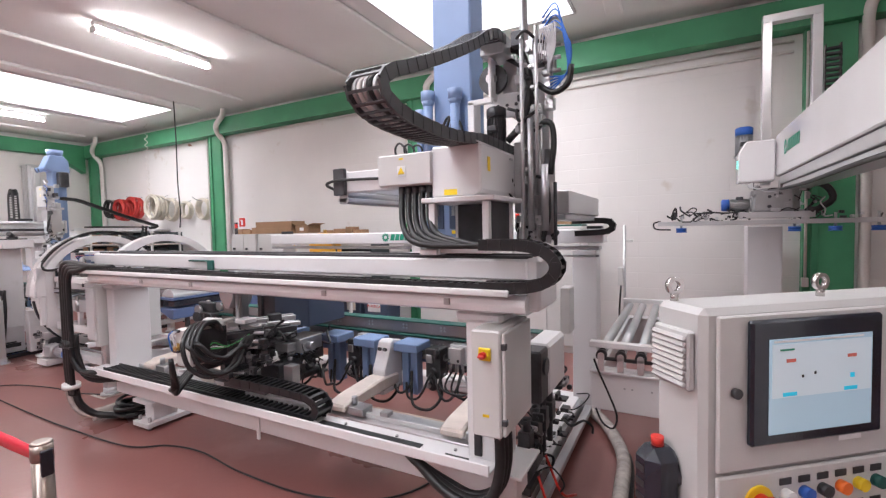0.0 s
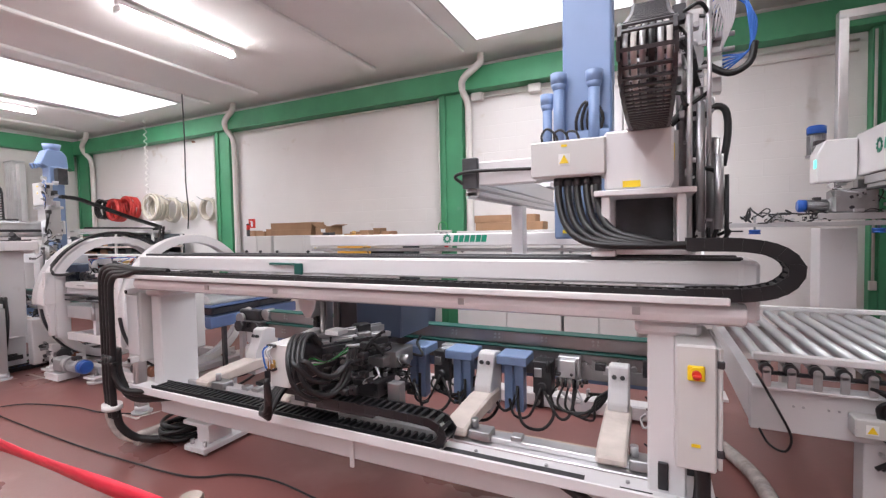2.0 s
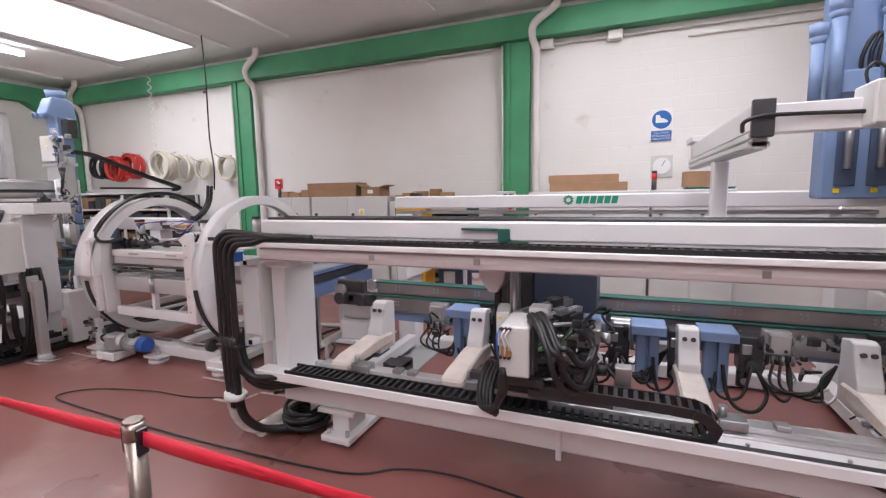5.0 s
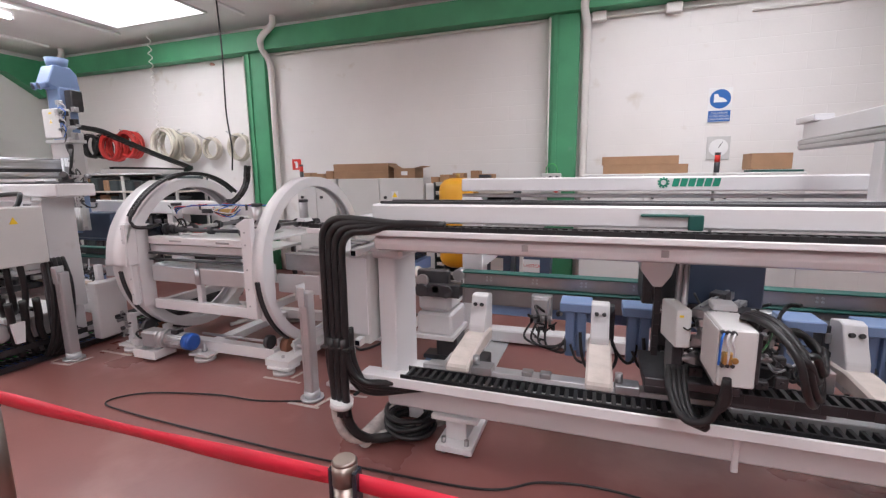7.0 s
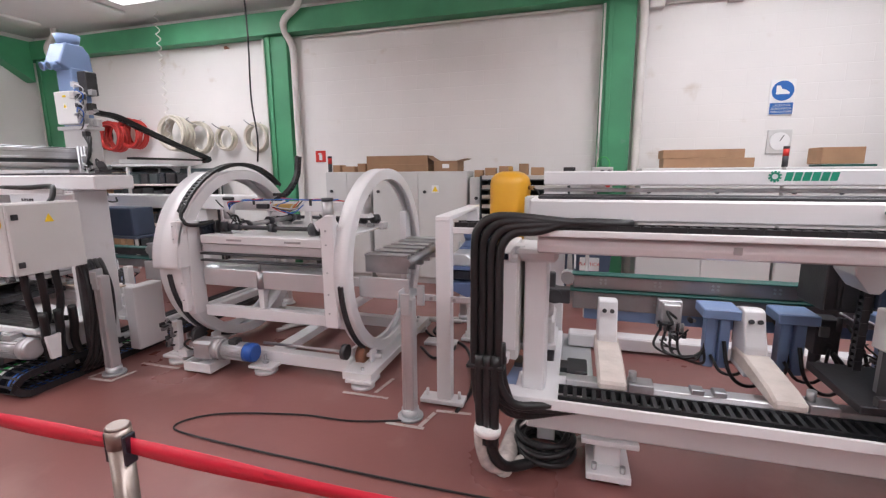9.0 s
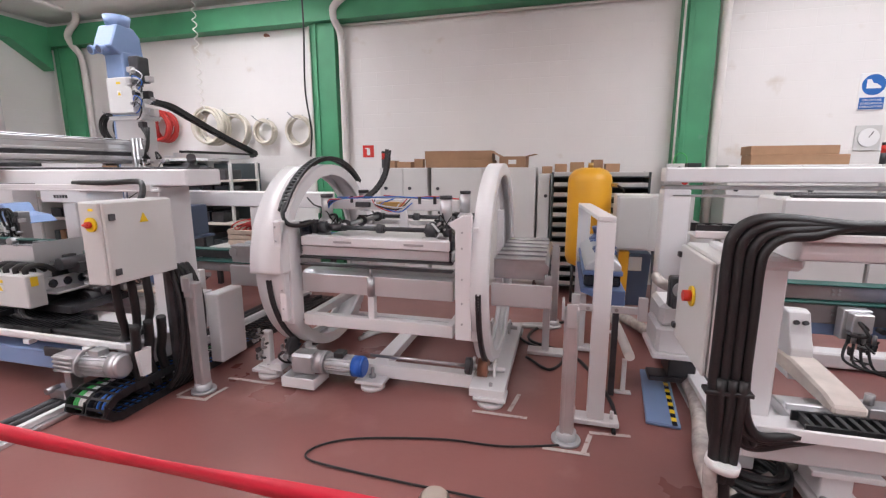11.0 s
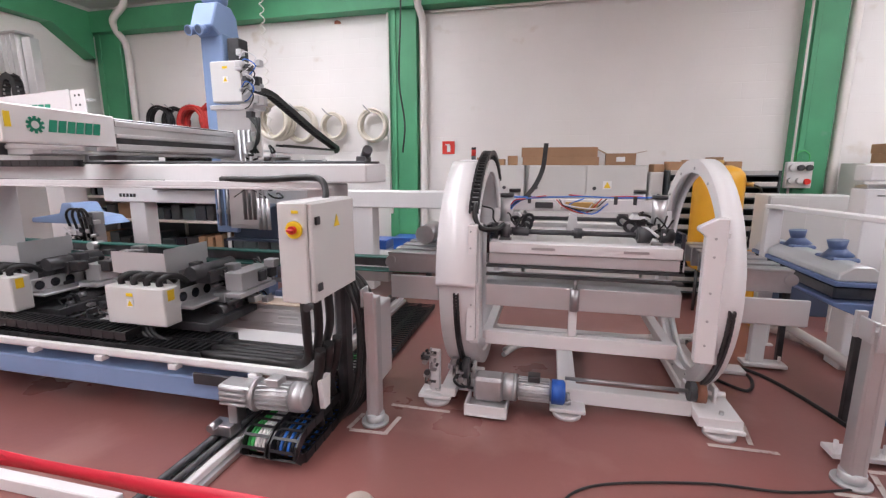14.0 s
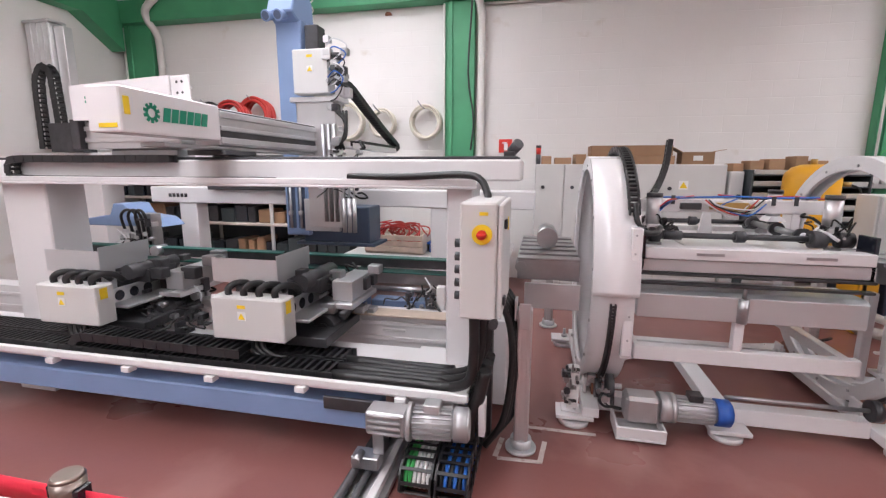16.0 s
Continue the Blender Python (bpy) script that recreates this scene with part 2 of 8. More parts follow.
def links(pts, side, w, h, pitch=0.04, step=10):
    """The links of a drag chain along a line: side is the direction of its width. Each link has two cheeks and a bar."""
    line = curve_points(pts, step)
    side = Vector(side).normalized()
    bm = bmesh.new()
    d, nxt = 0.0, 0.0
    for a, b in zip(line, line[1:]):
        seg = (b - a).length
        while seg > 0 and nxt <= d + seg:
            c = a + (b - a) * ((nxt - d) / seg)
            t = (b - a).normalized()
            s2 = (side - t * side.dot(t)).normalized()
            up = t.cross(s2)
            alt = 0.003 if int(nxt / pitch + 0.5) % 2 else 0.0
            for o, ww, ll, hh in ((-w / 2 + 0.005 + alt, 0.01, pitch * 1.5, h), (w / 2 - 0.005 - alt, 0.01, pitch * 1.5, h), (0, w - 0.01, pitch * 0.42, h * 0.86)):
                vs = [bm.verts.new(c + s2 * (o + i * ww / 2) + t * (j * ll / 2) + up * (k * hh / 2)) for i in (-1, 1) for j in (-1, 1) for k in (-1, 1)]
                for q in ((0, 1, 3, 2), (4, 6, 7, 5), (0, 4, 5, 1), (2, 3, 7, 6), (0, 2, 6, 4), (1, 5, 7, 3)):
                    bm.faces.new([vs[z] for z in q])
            nxt += pitch
        d += seg
    return bm


def open_links(pts, side, w, h, pitch=0.04, step=10):
    """An open drag chain: two rows of cheeks with thin crossbars above and below, so that its cables show."""
    line = curve_points(pts, step)
    side = Vector(side).normalized()
    bm = bmesh.new()
    d, nxt = 0.0, 0.0
    for a, b in zip(line, line[1:]):
        seg = (b - a).length
        while seg > 0 and nxt <= d + seg:
            c = a + (b - a) * ((nxt - d) / seg)
            t = (b - a).normalized()
            s2 = (side - t * side.dot(t)).normalized()
            up = t.cross(s2)
            alt = 0.003 if int(nxt / pitch + 0.5) % 2 else 0.0
            for o, lift, ww, ll, hh in ((-w / 2 + 0.005 + alt, 0, 0.01, pitch * 1.4, h), (w / 2 - 0.005 - alt, 0, 0.01, pitch * 1.4, h),
                                        (0, h * 0.44, w - 0.012, pitch * 0.3, h * 0.12), (0, -h * 0.44, w - 0.012, pitch * 0.3, h * 0.12)):
                vs = [bm.verts.new(c + s2 * (o + i * ww / 2) + t * (j * ll / 2) + up * (lift + k * hh / 2)) for i in (-1, 1) for j in (-1, 1) for k in (-1, 1)]
                for q in ((0, 1, 3, 2), (4, 6, 7, 5), (0, 4, 5, 1), (2, 3, 7, 6), (0, 2, 6, 4), (1, 5, 7, 3)):
                    bm.faces.new([vs[z] for z in q])
            nxt += pitch
        d += seg
    return bm


def joined(*bms):
    out = bms[0]
    for other in bms[1:]:
        me = bpy.data.meshes.new("joining")
        other.to_mesh(me)
        other.free()
        out.from_mesh(me)
        bpy.data.meshes.remove(me)
    return out


def turned(bm, m):
    bm.transform(m)
    return bm


def part(name, bm, mat, parent=None, label=""):
    """Links a bmesh in world places as one mesh object, under a thing or a part."""
    me = bpy.data.meshes.new(name)
    bm.to_mesh(me)
    bm.free()
    me.materials.append(mat)
    ob = new(name, me)
    if parent is not None:
        ob.parent = parent
        if parent.parent is None and parent.type == "EMPTY":
            ob.matrix_parent_inverse = parent.matrix_basis.inverted()
        if label:
            ob["label"] = label
    return ob


def thing(name, label, category, at=(0, 0, 0), group=""):
    ob = new(name)
    ob.empty_display_size = 0.1
    ob.matrix_basis = pose(*at)
    return tagged(ob, label, category, group)


def single(name, bm, mat, label, category, group="", kind=""):
    return tagged(part(name, bm, mat), label, category, group, kind)


def letters(name, words, size, m, mat, parent=None, label="", align="CENTER"):
    cu = bpy.data.curves.new(name, "FONT")
    cu.body, cu.size, cu.align_x, cu.align_y, cu.extrude = words, size, align, "CENTER", 0.001
    tmp = new("lettering", cu)
    me = bpy.data.meshes.new_from_object(tmp.evaluated_get(bpy.context.evaluated_depsgraph_get()))
    bpy.data.objects.remove(tmp)
    bm = bmesh.new()
    bm.from_mesh(me)
    bpy.data.meshes.remove(me)
    bm.transform(m)
    return part(name, bm, mat, parent, label)


def logo(parent, m, length, height):
    """A maker's mark as plain shapes in green: a toothed ring and slanted blocks. m puts its face, x along and y up."""
    bm = bmesh.new()
    r = height * 0.5
    for k in range(10):
        a = 2 * math.pi * k / 10
        b = box(-0.16 * r, 0.16 * r, 0.62 * r, 1.0 * r, 0, 0.002, 0)
        b.transform(Matrix.Translation((r, 0, 0)) @ pose(0, 0, 0, 0, 0, math.degrees(a)))
        bm = joined(bm, b)
    hp = hoop(0, 0.002, 0, 0, 0.45 * r, 0.72 * r, n=24)
    hp.transform(Matrix.Translation((r, 0, 0)) @ Matrix(((0, 1, 0, 0), (0, 0, 1, 0), (1, 0, 0, 0), (0, 0, 0, 1))))
    bm = joined(bm, hp)
    n, x = 6, 2.5 * r
    w = (length - x) / n
    for k in range(n):
        b = box(x + k * w, x + k * w + w * 0.82, -0.36 * height, 0.36 * height, 0, 0.002, 0)
        for v in b.verts:
            v.co.x += v.co.y * 0.2
        bm = joined(bm, b)
    bm.transform(m)
    return part("maker_mark", bm, LOGO, parent, "green maker's mark in plain shapes")


FRONT = Matrix(((1, 0, 0, 0), (0, 0, -1, 0), (0, 1, 0, 0), (0, 0, 0, 1)))


def warning(parent, x, y, z, s=0.05, tri=True):
    """A small yellow label on a face that looks towards -y."""
    if tri:
        part("warning_plate", box(x - s / 2, x + s / 2, y - 0.003, y, z - s * 0.5, z + s * 0.5, 0), SIGN_WHITE, parent)
        b = prism([(x - s * 0.42, z - s * 0.35), (x + s * 0.42, z - s * 0.35), (x, z + s * 0.4)], "y", y - 0.005, y - 0.0035)
        part("warning_triangle", b, SIGNAL_YELLOW, parent, "yellow warning triangle")
    else:
        part("warning_label", box(x - s / 2, x + s / 2, y - 0.003, y, z - s * 0.2, z + s * 0.2, 0), SIGNAL_YELLOW, parent, "yellow label")


def main_switch(parent, x, y, z, s=0.036):
    """A yellow plate with a red rotary knob, on a face towards -y."""
    k = part("main_switch", joined(box(x - s, x + s, y - 0.012, y, z - s, z + s, 0.006), cyl((x, y - 0.012, z), (x, y - 0.02, z), s * 0.9)), SIGNAL_YELLOW, parent, "yellow main switch plate")
    part("switch_knob", joined(cyl((x, y - 0.02, z), (x, y - 0.045, z), s * 0.55), box(x - s * 0.5, x + s * 0.5, y - 0.06, y - 0.045, z - s * 0.17, z + s * 0.17)), RED, k, "red rotary knob")


def geared_motor(parent, p, q, r, body=CAST, cap=None, name="motor"):
    """A finned motor along p to q, with a fan cowl at q."""
    p, q = Vector(p), Vector(q)
    d = (q - p).normalized()
    L = (q - p).length
    m = part(name, cyl(p + d * L * 0.05, p + d * L * 0.74, r * 0.84, 20), body, parent)
    part("motor_flange", cyl(p, p + d * L * 0.07, r * 1.14, 20), body, m)
    turn = Matrix.Translation(p) @ d.to_track_quat("Z", "Y").to_matrix().to_4x4()
    for k in range(20):
        part("fin", turned(box(r * 0.82, r * 1.0, -r * 0.028, r * 0.028, L * 0.1, L * 0.7, 0), turn @ pose(0, 0, 0, 0, 0, 18 * k + 9)), body, m)
    part("fan_cowl", joined(cyl(p + d * L * 0.74, q - d * L * 0.04, r * 1.02, 20), cyl(q - d * L * 0.04, q, r * 1.02, 20, r * 0.8)), cap or body, m)
    side = d.orthogonal().normalized()
    side = Vector((0, 0, 1)) if abs(d.z) < 0.7 else Vector((0, -1, 0))
    c = p + d * L * 0.4 + side * r
    part("terminal_box", box(c.x - r * 0.5, c.x + r * 0.5, c.y - r * 0.5, c.y + r * 0.5, c.z - r * 0.2, c.z + r * 0.35), DARK if cap else body, m)
    return m


def clutter(parent, seed, x0, x1, y0, y1, z0, z1, pieces, lines, mats=None, size=0.03):
    """Small brackets, valves and lines that fill a tool unit."""
    rnd = random.Random(seed)
    mats = mats or (DARK, DARK, STEEL, ALU)
    for k in range(pieces):
        x, y, z = rnd.uniform(x0, x1), rnd.uniform(y0, y1), rnd.uniform(z0, z1)
        a, b, c = (rnd.uniform(0.3, 1.3) * size for _ in range(3))
        mat = rnd.choice(mats)
        if k % 3 == 0:
            part("fitting", cyl((x, y - b, z), (x, y + b, z), a * 0.7, 10), mat, parent)
        elif k % 3 == 1:
            part("bracket", joined(box(x - a, x + a, y - b, y + b, z - c, z - c * 0.4, 0.002), box(x - a, x - a * 0.5, y - b, y + b, z - c * 0.4, z + c, 0.002), cyl((x, y - b, z), (x, y - b - 0.012, z), 0.3 * a, 8)), mat, parent)
        else:
            part("block", joined(box(x - a, x + a, y - b, y + b, z - c, z + c, 0.003), cyl((x, y - b, z), (x, y - b - 0.01, z), 0.4 * min(a, c), 8)), mat, parent)
    for k in range(lines):
        p = Vector((rnd.uniform(x0, x1), rnd.uniform(y0, y1), rnd.uniform(z0, z1)))
        pts = [tuple(p)]
        for _ in range(4):
            p = p + Vector((rnd.uniform(-0.09, 0.09), rnd.uniform(-0.06, 0.06), rnd.uniform(-0.08, 0.07)))
            p.z = max(p.z, z0)
            pts.append(tuple(p))
        part("air_line", tube(pts, rnd.choice((0.005, 0.006, 0.009)), 6, 5), rnd.choice((RUBBER, RUBBER, RUBBER, RUBBER, RUBBER, RUBBER, RUBBER, CLEAR_TUBE)), parent)


# ---- the hall ----
XW, XE, YS, YN = -14.25, 9.0, -9.0, 6.35
tagged(part("floor", box(XW - 0.2, XE + 0.2, YS - 0.2, YN + 0.2, -0.2, 0, 0), FLOOR), "glossy red-brown resin floor with scuffs and stains", "floor", kind="structure")
tagged(part("wall_north", box(XW - 0.2, XE + 0.2, YN, YN + 0.2, 0, 5.2, 0), WALL), "white painted concrete block wall", "wall", kind="structure")
tagged(part("wall_west", box(XW - 0.2, XW, YS, YN, 0, 5.2, 0), WALL), "white painted wall at the end of the hall", "wall", kind="structure")
# East and south walls are out of view, added to close the hall.
tagged(part("wall_east", box(XE, XE + 0.2, YS, YN, 0, 5.2, 0), WALL), "unseen white wall closing the far end", "wall", kind="structure")
tagged(part("wall_south", box(XW - 0.2, XE + 0.2, YS - 0.2, YS, 0, 5.2, 0), WALL), "unseen white wall closing the hall behind the aisle", "wall", kind="structure")


def ceiling():
    bm = None
    edges = [XW - 0.2, *[v for s in SKYLIGHTS for v in s], XE + 0.2]
    for x0, x1 in zip(edges[::2], edges[1::2]):
        b = box(x0, x1, YS - 0.2, SKY_Y1, CEIL, CEIL + 0.7, 0)
        bm = joined(bm, b) if bm else b
    for (x0, x1) in SKYLIGHTS:
        bm = joined(bm, box(x0, x1, YS - 0.2, SKY_Y0, CEIL, CEIL + 0.7, 0))
    bm = joined(bm, box(XW - 0.2, XE + 0.2, SKY_Y1, YN + 0.2, CEIL, CEIL + 0.7, 0))
    # shallow ribs where the precast slabs meet, running from wall to wall
    for x in (-13.2, -11.3, -8.6, -7.35, -4.85, -3.4, -0.7, 0.6, 2.6):
        bm = joined(bm, box(x - 0.09, x + 0.09, YS, SKY_Y1 + 0.25, CEIL - 0.05, CEIL - 0.002, 0.02))
    tagged(part("ceiling", bm, CEILING), "white precast concrete ceiling with skylight wells", "ceiling", kind="structure")
    for x0, x1 in SKYLIGHTS:
        pane = tagged(part("skylight", box(x0 - 0.02, x1 + 0.02, SKY_Y0 - 0.02, SKY_Y1 + 0.02, CEIL + 0.71, CEIL + 0.75, 0), PANE), "bright translucent skylight panel", "skylight", kind="structure")
        tagged(part("skylight_trim", joined(box(x0, x0 + 0.03, SKY_Y0, SKY_Y1, CEIL - 0.03, CEIL + 0.02), box(x0 + 0.03, x1, SKY_Y1 - 0.03, SKY_Y1, CEIL - 0.03, CEIL + 0.02), box(x1 - 0.03, x1, SKY_Y0, SKY_Y1 - 0.03, CEIL - 0.03, CEIL + 0.02)), COVER), "white metal edge round the skylight", "skylight trim", kind="structure")


ceiling()

# green steel columns and the beam along the wall
PILLARS = [(-14.1, -13.6), (-9.02, -8.6), (-3.95, -3.55), (1.18, 1.62), (6.2, 6.64)]
for i, (px0, px1) in enumerate(PILLARS):
    ww = px1 - px0
    prof = [(px0, 6.22), (px1, 6.22), (px1, 6.345), (px0, 6.345)]
    col = tagged(part("column", prism(prof, "z", 0, 3.698, 0.006), GREEN), "green painted concrete column on the wall", "column", kind="structure")
    part("column_rib", box(px0 + 0.07, px0 + 0.13, 6.195, 6.218, 0.02, 3.7), GREEN, col)
    tagged(part("conduit", joined(cyl((px0 + 0.02, 6.19, 1.0), (px0 + 0.02, 6.19, 3.66), 0.014, 8), box(px0 - 0.01, px0 + 0.05, 6.17, 6.22, 0.9, 1.0)), PIPE), "thin grey cable conduit on the column", "conduit", kind="structure")
    # rain pipe with a double bend, from the ceiling down the column's side
    x = px1 + 0.09
    tagged(part("rain_pipe", tube([(x + 0.3, 6.02, 4.16), (x + 0.29, 6.02, 4.04), (x + 0.2, 6.03, 3.97), (x + 0.07, 6.05, 3.9), (x - 0.02, 6.08, 3.82), (x - 0.035, 6.14, 3.7), (x - 0.01, 6.23, 3.58), (x, 6.26, 3.45), (x, 6.27, 3.2), (x, 6.27, 2.4), (x, 6.27, 1.4), (x, 6.27, 0.02)], 0.052, 12, 5), PIPE), "white plastic rain pipe with a bend below the ceiling", "rain pipe", kind="structure")
tagged(part("wall_beam", box(XW, XE, 6.12, 6.348, 3.7, 4.02), GREEN), "green painted beam along the wall under the ceiling", "beam", kind="structure")
tagged(part("wall_beam", box(XW, XW + 0.22, YS, 6.12, 3.7, 4.02), GREEN), "green painted beam along the end wall", "beam", kind="structure")
tagged(part("wall_beam_haunch", prism([(6.12, 3.7), (5.5, 3.7), (6.12, 3.3)], "x", XW + 0.002, XW + 0.25), GREEN), "green painted haunch in the corner", "beam", kind="structure")
tagged(part("wall_conduit", joined(cyl((-8.5, 6.29, 3.66), (-3.98, 6.29, 3.66), 0.016, 8), cyl((-3.5, 6.31, 3.62), (1.1, 6.31, 3.62), 0.014, 8)), PIPE), "grey conduit below the beam", "conduit", kind="structure")
for x in (-3.32, -2.45):
    tagged(part("junction_box", box(x - 0.09, x + 0.09, 6.24, 6.345, 3.57, 3.69, 0.01), PIPE), "white cable junction box on the wall", "junction box", kind="structure")
tagged(part("cable_tray", box(-1.6, 1.1, 6.31, 6.347, 3.5, 3.53, 0.006), PIPE), "white cable tray along the wall", "cable tray", kind="structure")


def lamp_fitting(x, y0, z=4.02):
    lf = thing("ceiling_lamp", "lit fluorescent tube lamp hung under the ceiling", "lamp", (x, y0, z), "ceiling lamps")
    part("lamp_body", box(x - 0.035, x + 0.035, y0 - 0.03, y0 + 1.43, z + 0.04, z + 0.1, 0.01), COVER, lf)
    part("lamp_tube", cyl((x, y0, z), (x, y0 + 1.4, z), 0.032, 14), TUBE, lf, "glowing white tube")
    for cy in (y0 - 0.03, y0 + 1.402):
        part("end_cap", box(x - 0.05, x + 0.05, cy, cy + 0.028, z - 0.035, z + 0.03), COVER, lf)
    return lf


first_lamp = lamp_fitting(-6.02, 2.8)
# All but the first copy are unseen lamps added to brighten the ceiling.
for lx, ly in ((-11.55, 2.95), (-6.02, -1.2), (-11.55, -1.2), (0.9, -1.2), (0.9, 2.8), (-6.02, -5.2), (-11.55, -5.2), (0.9, -5.2)):
    copy_thing(first_lamp, pose(lx, ly, 4.02))

# wires that hang from the ceiling
for x, y, z1 in ((-8.5, 5.2, 1.75),):
    single("hanging_cable", tube([(x, y, 4.14), (x + 0.02, y, 3.4), (x - 0.02, y + 0.02, 2.6), (x + 0.05, y, 2.1), (x + 0.02, y, z1)], 0.011, 6), RUBBER, "thin black cable hanging from the ceiling", "cable")
tagged(part("wall_mark", cyl((-9.82, 6.349, 3.63), (-9.82, 6.343, 3.62), 0.05, 12), COPPER), "small round brown mark on the wall", "mark", kind="structure")
coil_line = [(-10.75 + 0.03 * math.cos(k * 1.3), 5.9 + 0.03 * math.sin(k * 1.3), 4.16 - k * 0.028) for k in range(78)]
single("spiral_air_hose", tube(coil_line, 0.008, 6, 2), PIPE, "white spiral air hose hanging by the wall", "hose")


# ---- panel rotator: two rings on a roller base ----
def rotator():
    yc, zc, R = 3.3, 0.865, 0.765
    t = thing("panel_rotator", "white panel rotator with two large rings on rollers", "machine", (-6.54, yc, 0))
    base = part("base_frame", joined(
        box(-7.38, -7.28, 2.62, 4.0, 0.07, 0.13), box(-5.82, -5.58, 2.62, 4.0, 0.07, 0.13),
        box(-7.28, -5.82, 2.74, 2.83, 0.06, 0.16), box(-7.28, -5.82, 3.78, 3.87, 0.06, 0.16),
        box(-6.62, -6.5, 2.83, 3.78, 0.07, 0.14)), WHITE, t)
    for fx, fy in ((-7.42, 2.68), (-5.68, 2.68), (-6.56, 2.7), (-7.42, 3.94), (-5.68, 3.94)):
        f = part("foot", joined(box(fx - 0.11, fx + 0.11, fy - 0.08, fy + 0.08, 0.05, 0.075), cyl((fx, fy, 0.0), (fx, fy, 0.03), 0.09, 20)), WHITE, t)
        part("levelling_bolt", joined(cyl((fx, fy, 0.03), (fx, fy, 0.15), 0.013, 10), cyl((fx, fy, 0.076), (fx, fy, 0.1), 0.026, 6)), STEEL, f)
    # ring left: front cover plate, drive chain, drag chain on top
    for x0, x1, left in ((-7.37, -7.15, True), (-5.8, -5.69, False)):
        r = part("ring", hoop(x0, x1, yc, zc, R - 0.03, R), WHITE, t, "large white steel ring")
        part("ring_flange", hoop(x0 + 0.001, x0 + 0.03, yc, zc, R - 0.085, R - 0.0305), WHITE, r)
        part("ring_flange", hoop(x1 - 0.03, x1 - 0.001, yc, zc, R - 0.085, R - 0.0305), WHITE, r)
        for k in range(14):
            a = radians(20 + 25 * k)
            yy, zz = yc + (R - 0.058) * math.cos(a), zc + (R - 0.058) * math.sin(a)
            part("ring_bolt", cyl((x0 + 0.0005, yy, zz), (x0 - 0.006, yy, zz), 0.009, 6), STEEL, r)
        part("ring_chain", links([(0.5 * (x0 + x1), yc + (R + 0.012) * math.cos(radians(a)), zc + (R + 0.012) * math.sin(radians(a))) for a in range(185, 272, 6)], (1, 0, 0), 0.035, 0.02, 0.02, 4), DARK, r, "dark roller chain")
        for dy in (-0.44, 0.44):
            cx = 0.5 * (x0 + x1)
            z = zc - math.sqrt((R + 0.055) ** 2 - dy ** 2)
            part("support_roller", cyl((cx - 0.05, yc + dy, z), (cx + 0.02, yc + dy, z), 0.075, 24), COPPER, t, "brown plastic roller")
            part("roller_bracket", joined(box(cx - 0.1, cx - 0.08, yc + dy - 0.05, yc + dy + 0.05, 0.12, z + 0.06), box(cx + 0.06, cx + 0.08, yc + dy - 0.05, yc + dy + 0.05, 0.12, z + 0.06), cyl((cx - 0.12, yc + dy, z), (cx + 0.14, yc + dy, z), 0.018, 10)), WHITE, t)
        # upright inner cheeks that tie ring to clamps
        for sy in (-1, 1):
            y0 = yc + sy * 0.62
            part("ring_cheek", box(x1 - 0.04 if left else x0 - 0.02, x1 + 0.02 if left else x0 + 0.04, y0 - 0.07, y0 + 0.07, zc - 0.4, zc + 0.36), WHITE, t)
    part("ring_cover", hoop(-7.38, -7.135, yc, zc, R + 0.03, R + 0.045, 112, 180, 40), COVER, t, "smooth white cover plate over the ring")
    part("ring_cover", box(-7.19, -7.135, yc - R - 0.02, yc - R + 0.09, zc, zc + 0.375, 0.008), COVER, t)
    part("ring_post", box(-7.2, -7.145, yc - R + 0.015, yc - R + 0.07, 0.5, zc - 0.002, 0.008), COVER, t, "white box post beside the ring")
    part("ring_post", prism([(-5.9, 0.49), (-5.795, 0.49), (-5.795, 1.31), (-5.85, 1.31), (-5.94, 1.26), (-5.94, 1.24), (-5.9, 1.21)], "y", yc - R + 0.015, yc - R + 0.07, 0.006), COVER, t, "white box post beside the ring")
    for z in (0.6, 0.74, 0.9, 1.1, 1.2):
        part("cover_screw", cyl((-5.855, yc - R + 0.015, z), (-5.855, yc - R + 0.009, z), 0.007, 8), STEEL, t)
        part("cover_screw", cyl((-7.17, yc - R + (0.015 if z < 0.86 else -0.02), z), (-7.17, yc - R + (0.009 if z < 0.86 else -0.026), z), 0.006, 8), STEEL, t)
    part("end_plate", box(-5.98, -5.958, yc - 0.6, yc - 0.46, 0.96, 1.2, 0.003), BLACK, t)
    part("end_plate", box(-7.1, -7.08, yc - 0.6, yc - 0.46, 0.98, 1.22, 0.003), BLACK, t)
    part("drag_chain", links([(-7.17, yc + (R + 0.05) * math.cos(radians(a)), zc + (R + 0.05) * math.sin(radians(a))) for a in range(50, 150, 8)], (1, 0, 0), 0.065, 0.032, 0.035, 4), PLASTIC, t, "black plastic drag chain on the ring")
    part("drag_chain_end", links([(-6.95, yc + 0.1, 1.3), (-6.85, yc + 0.25, 1.42), (-6.79, yc + 0.32, 1.56), (-6.77, yc + 0.34, 1.74)], (0, 1, 0), 0.06, 0.035, 0.035), PLASTIC, t)
    part("air_hose", tube([(-7.16, yc - 0.66, 1.36), (-7.16, yc - 0.7, 1.28), (-7.12, yc - 0.7, 1.21), (-7.04, yc - 0.64, 1.2), (-7.0, yc - 0.55, 1.22)], 0.016, 8), RUBBER, t, "black corrugated air hose")
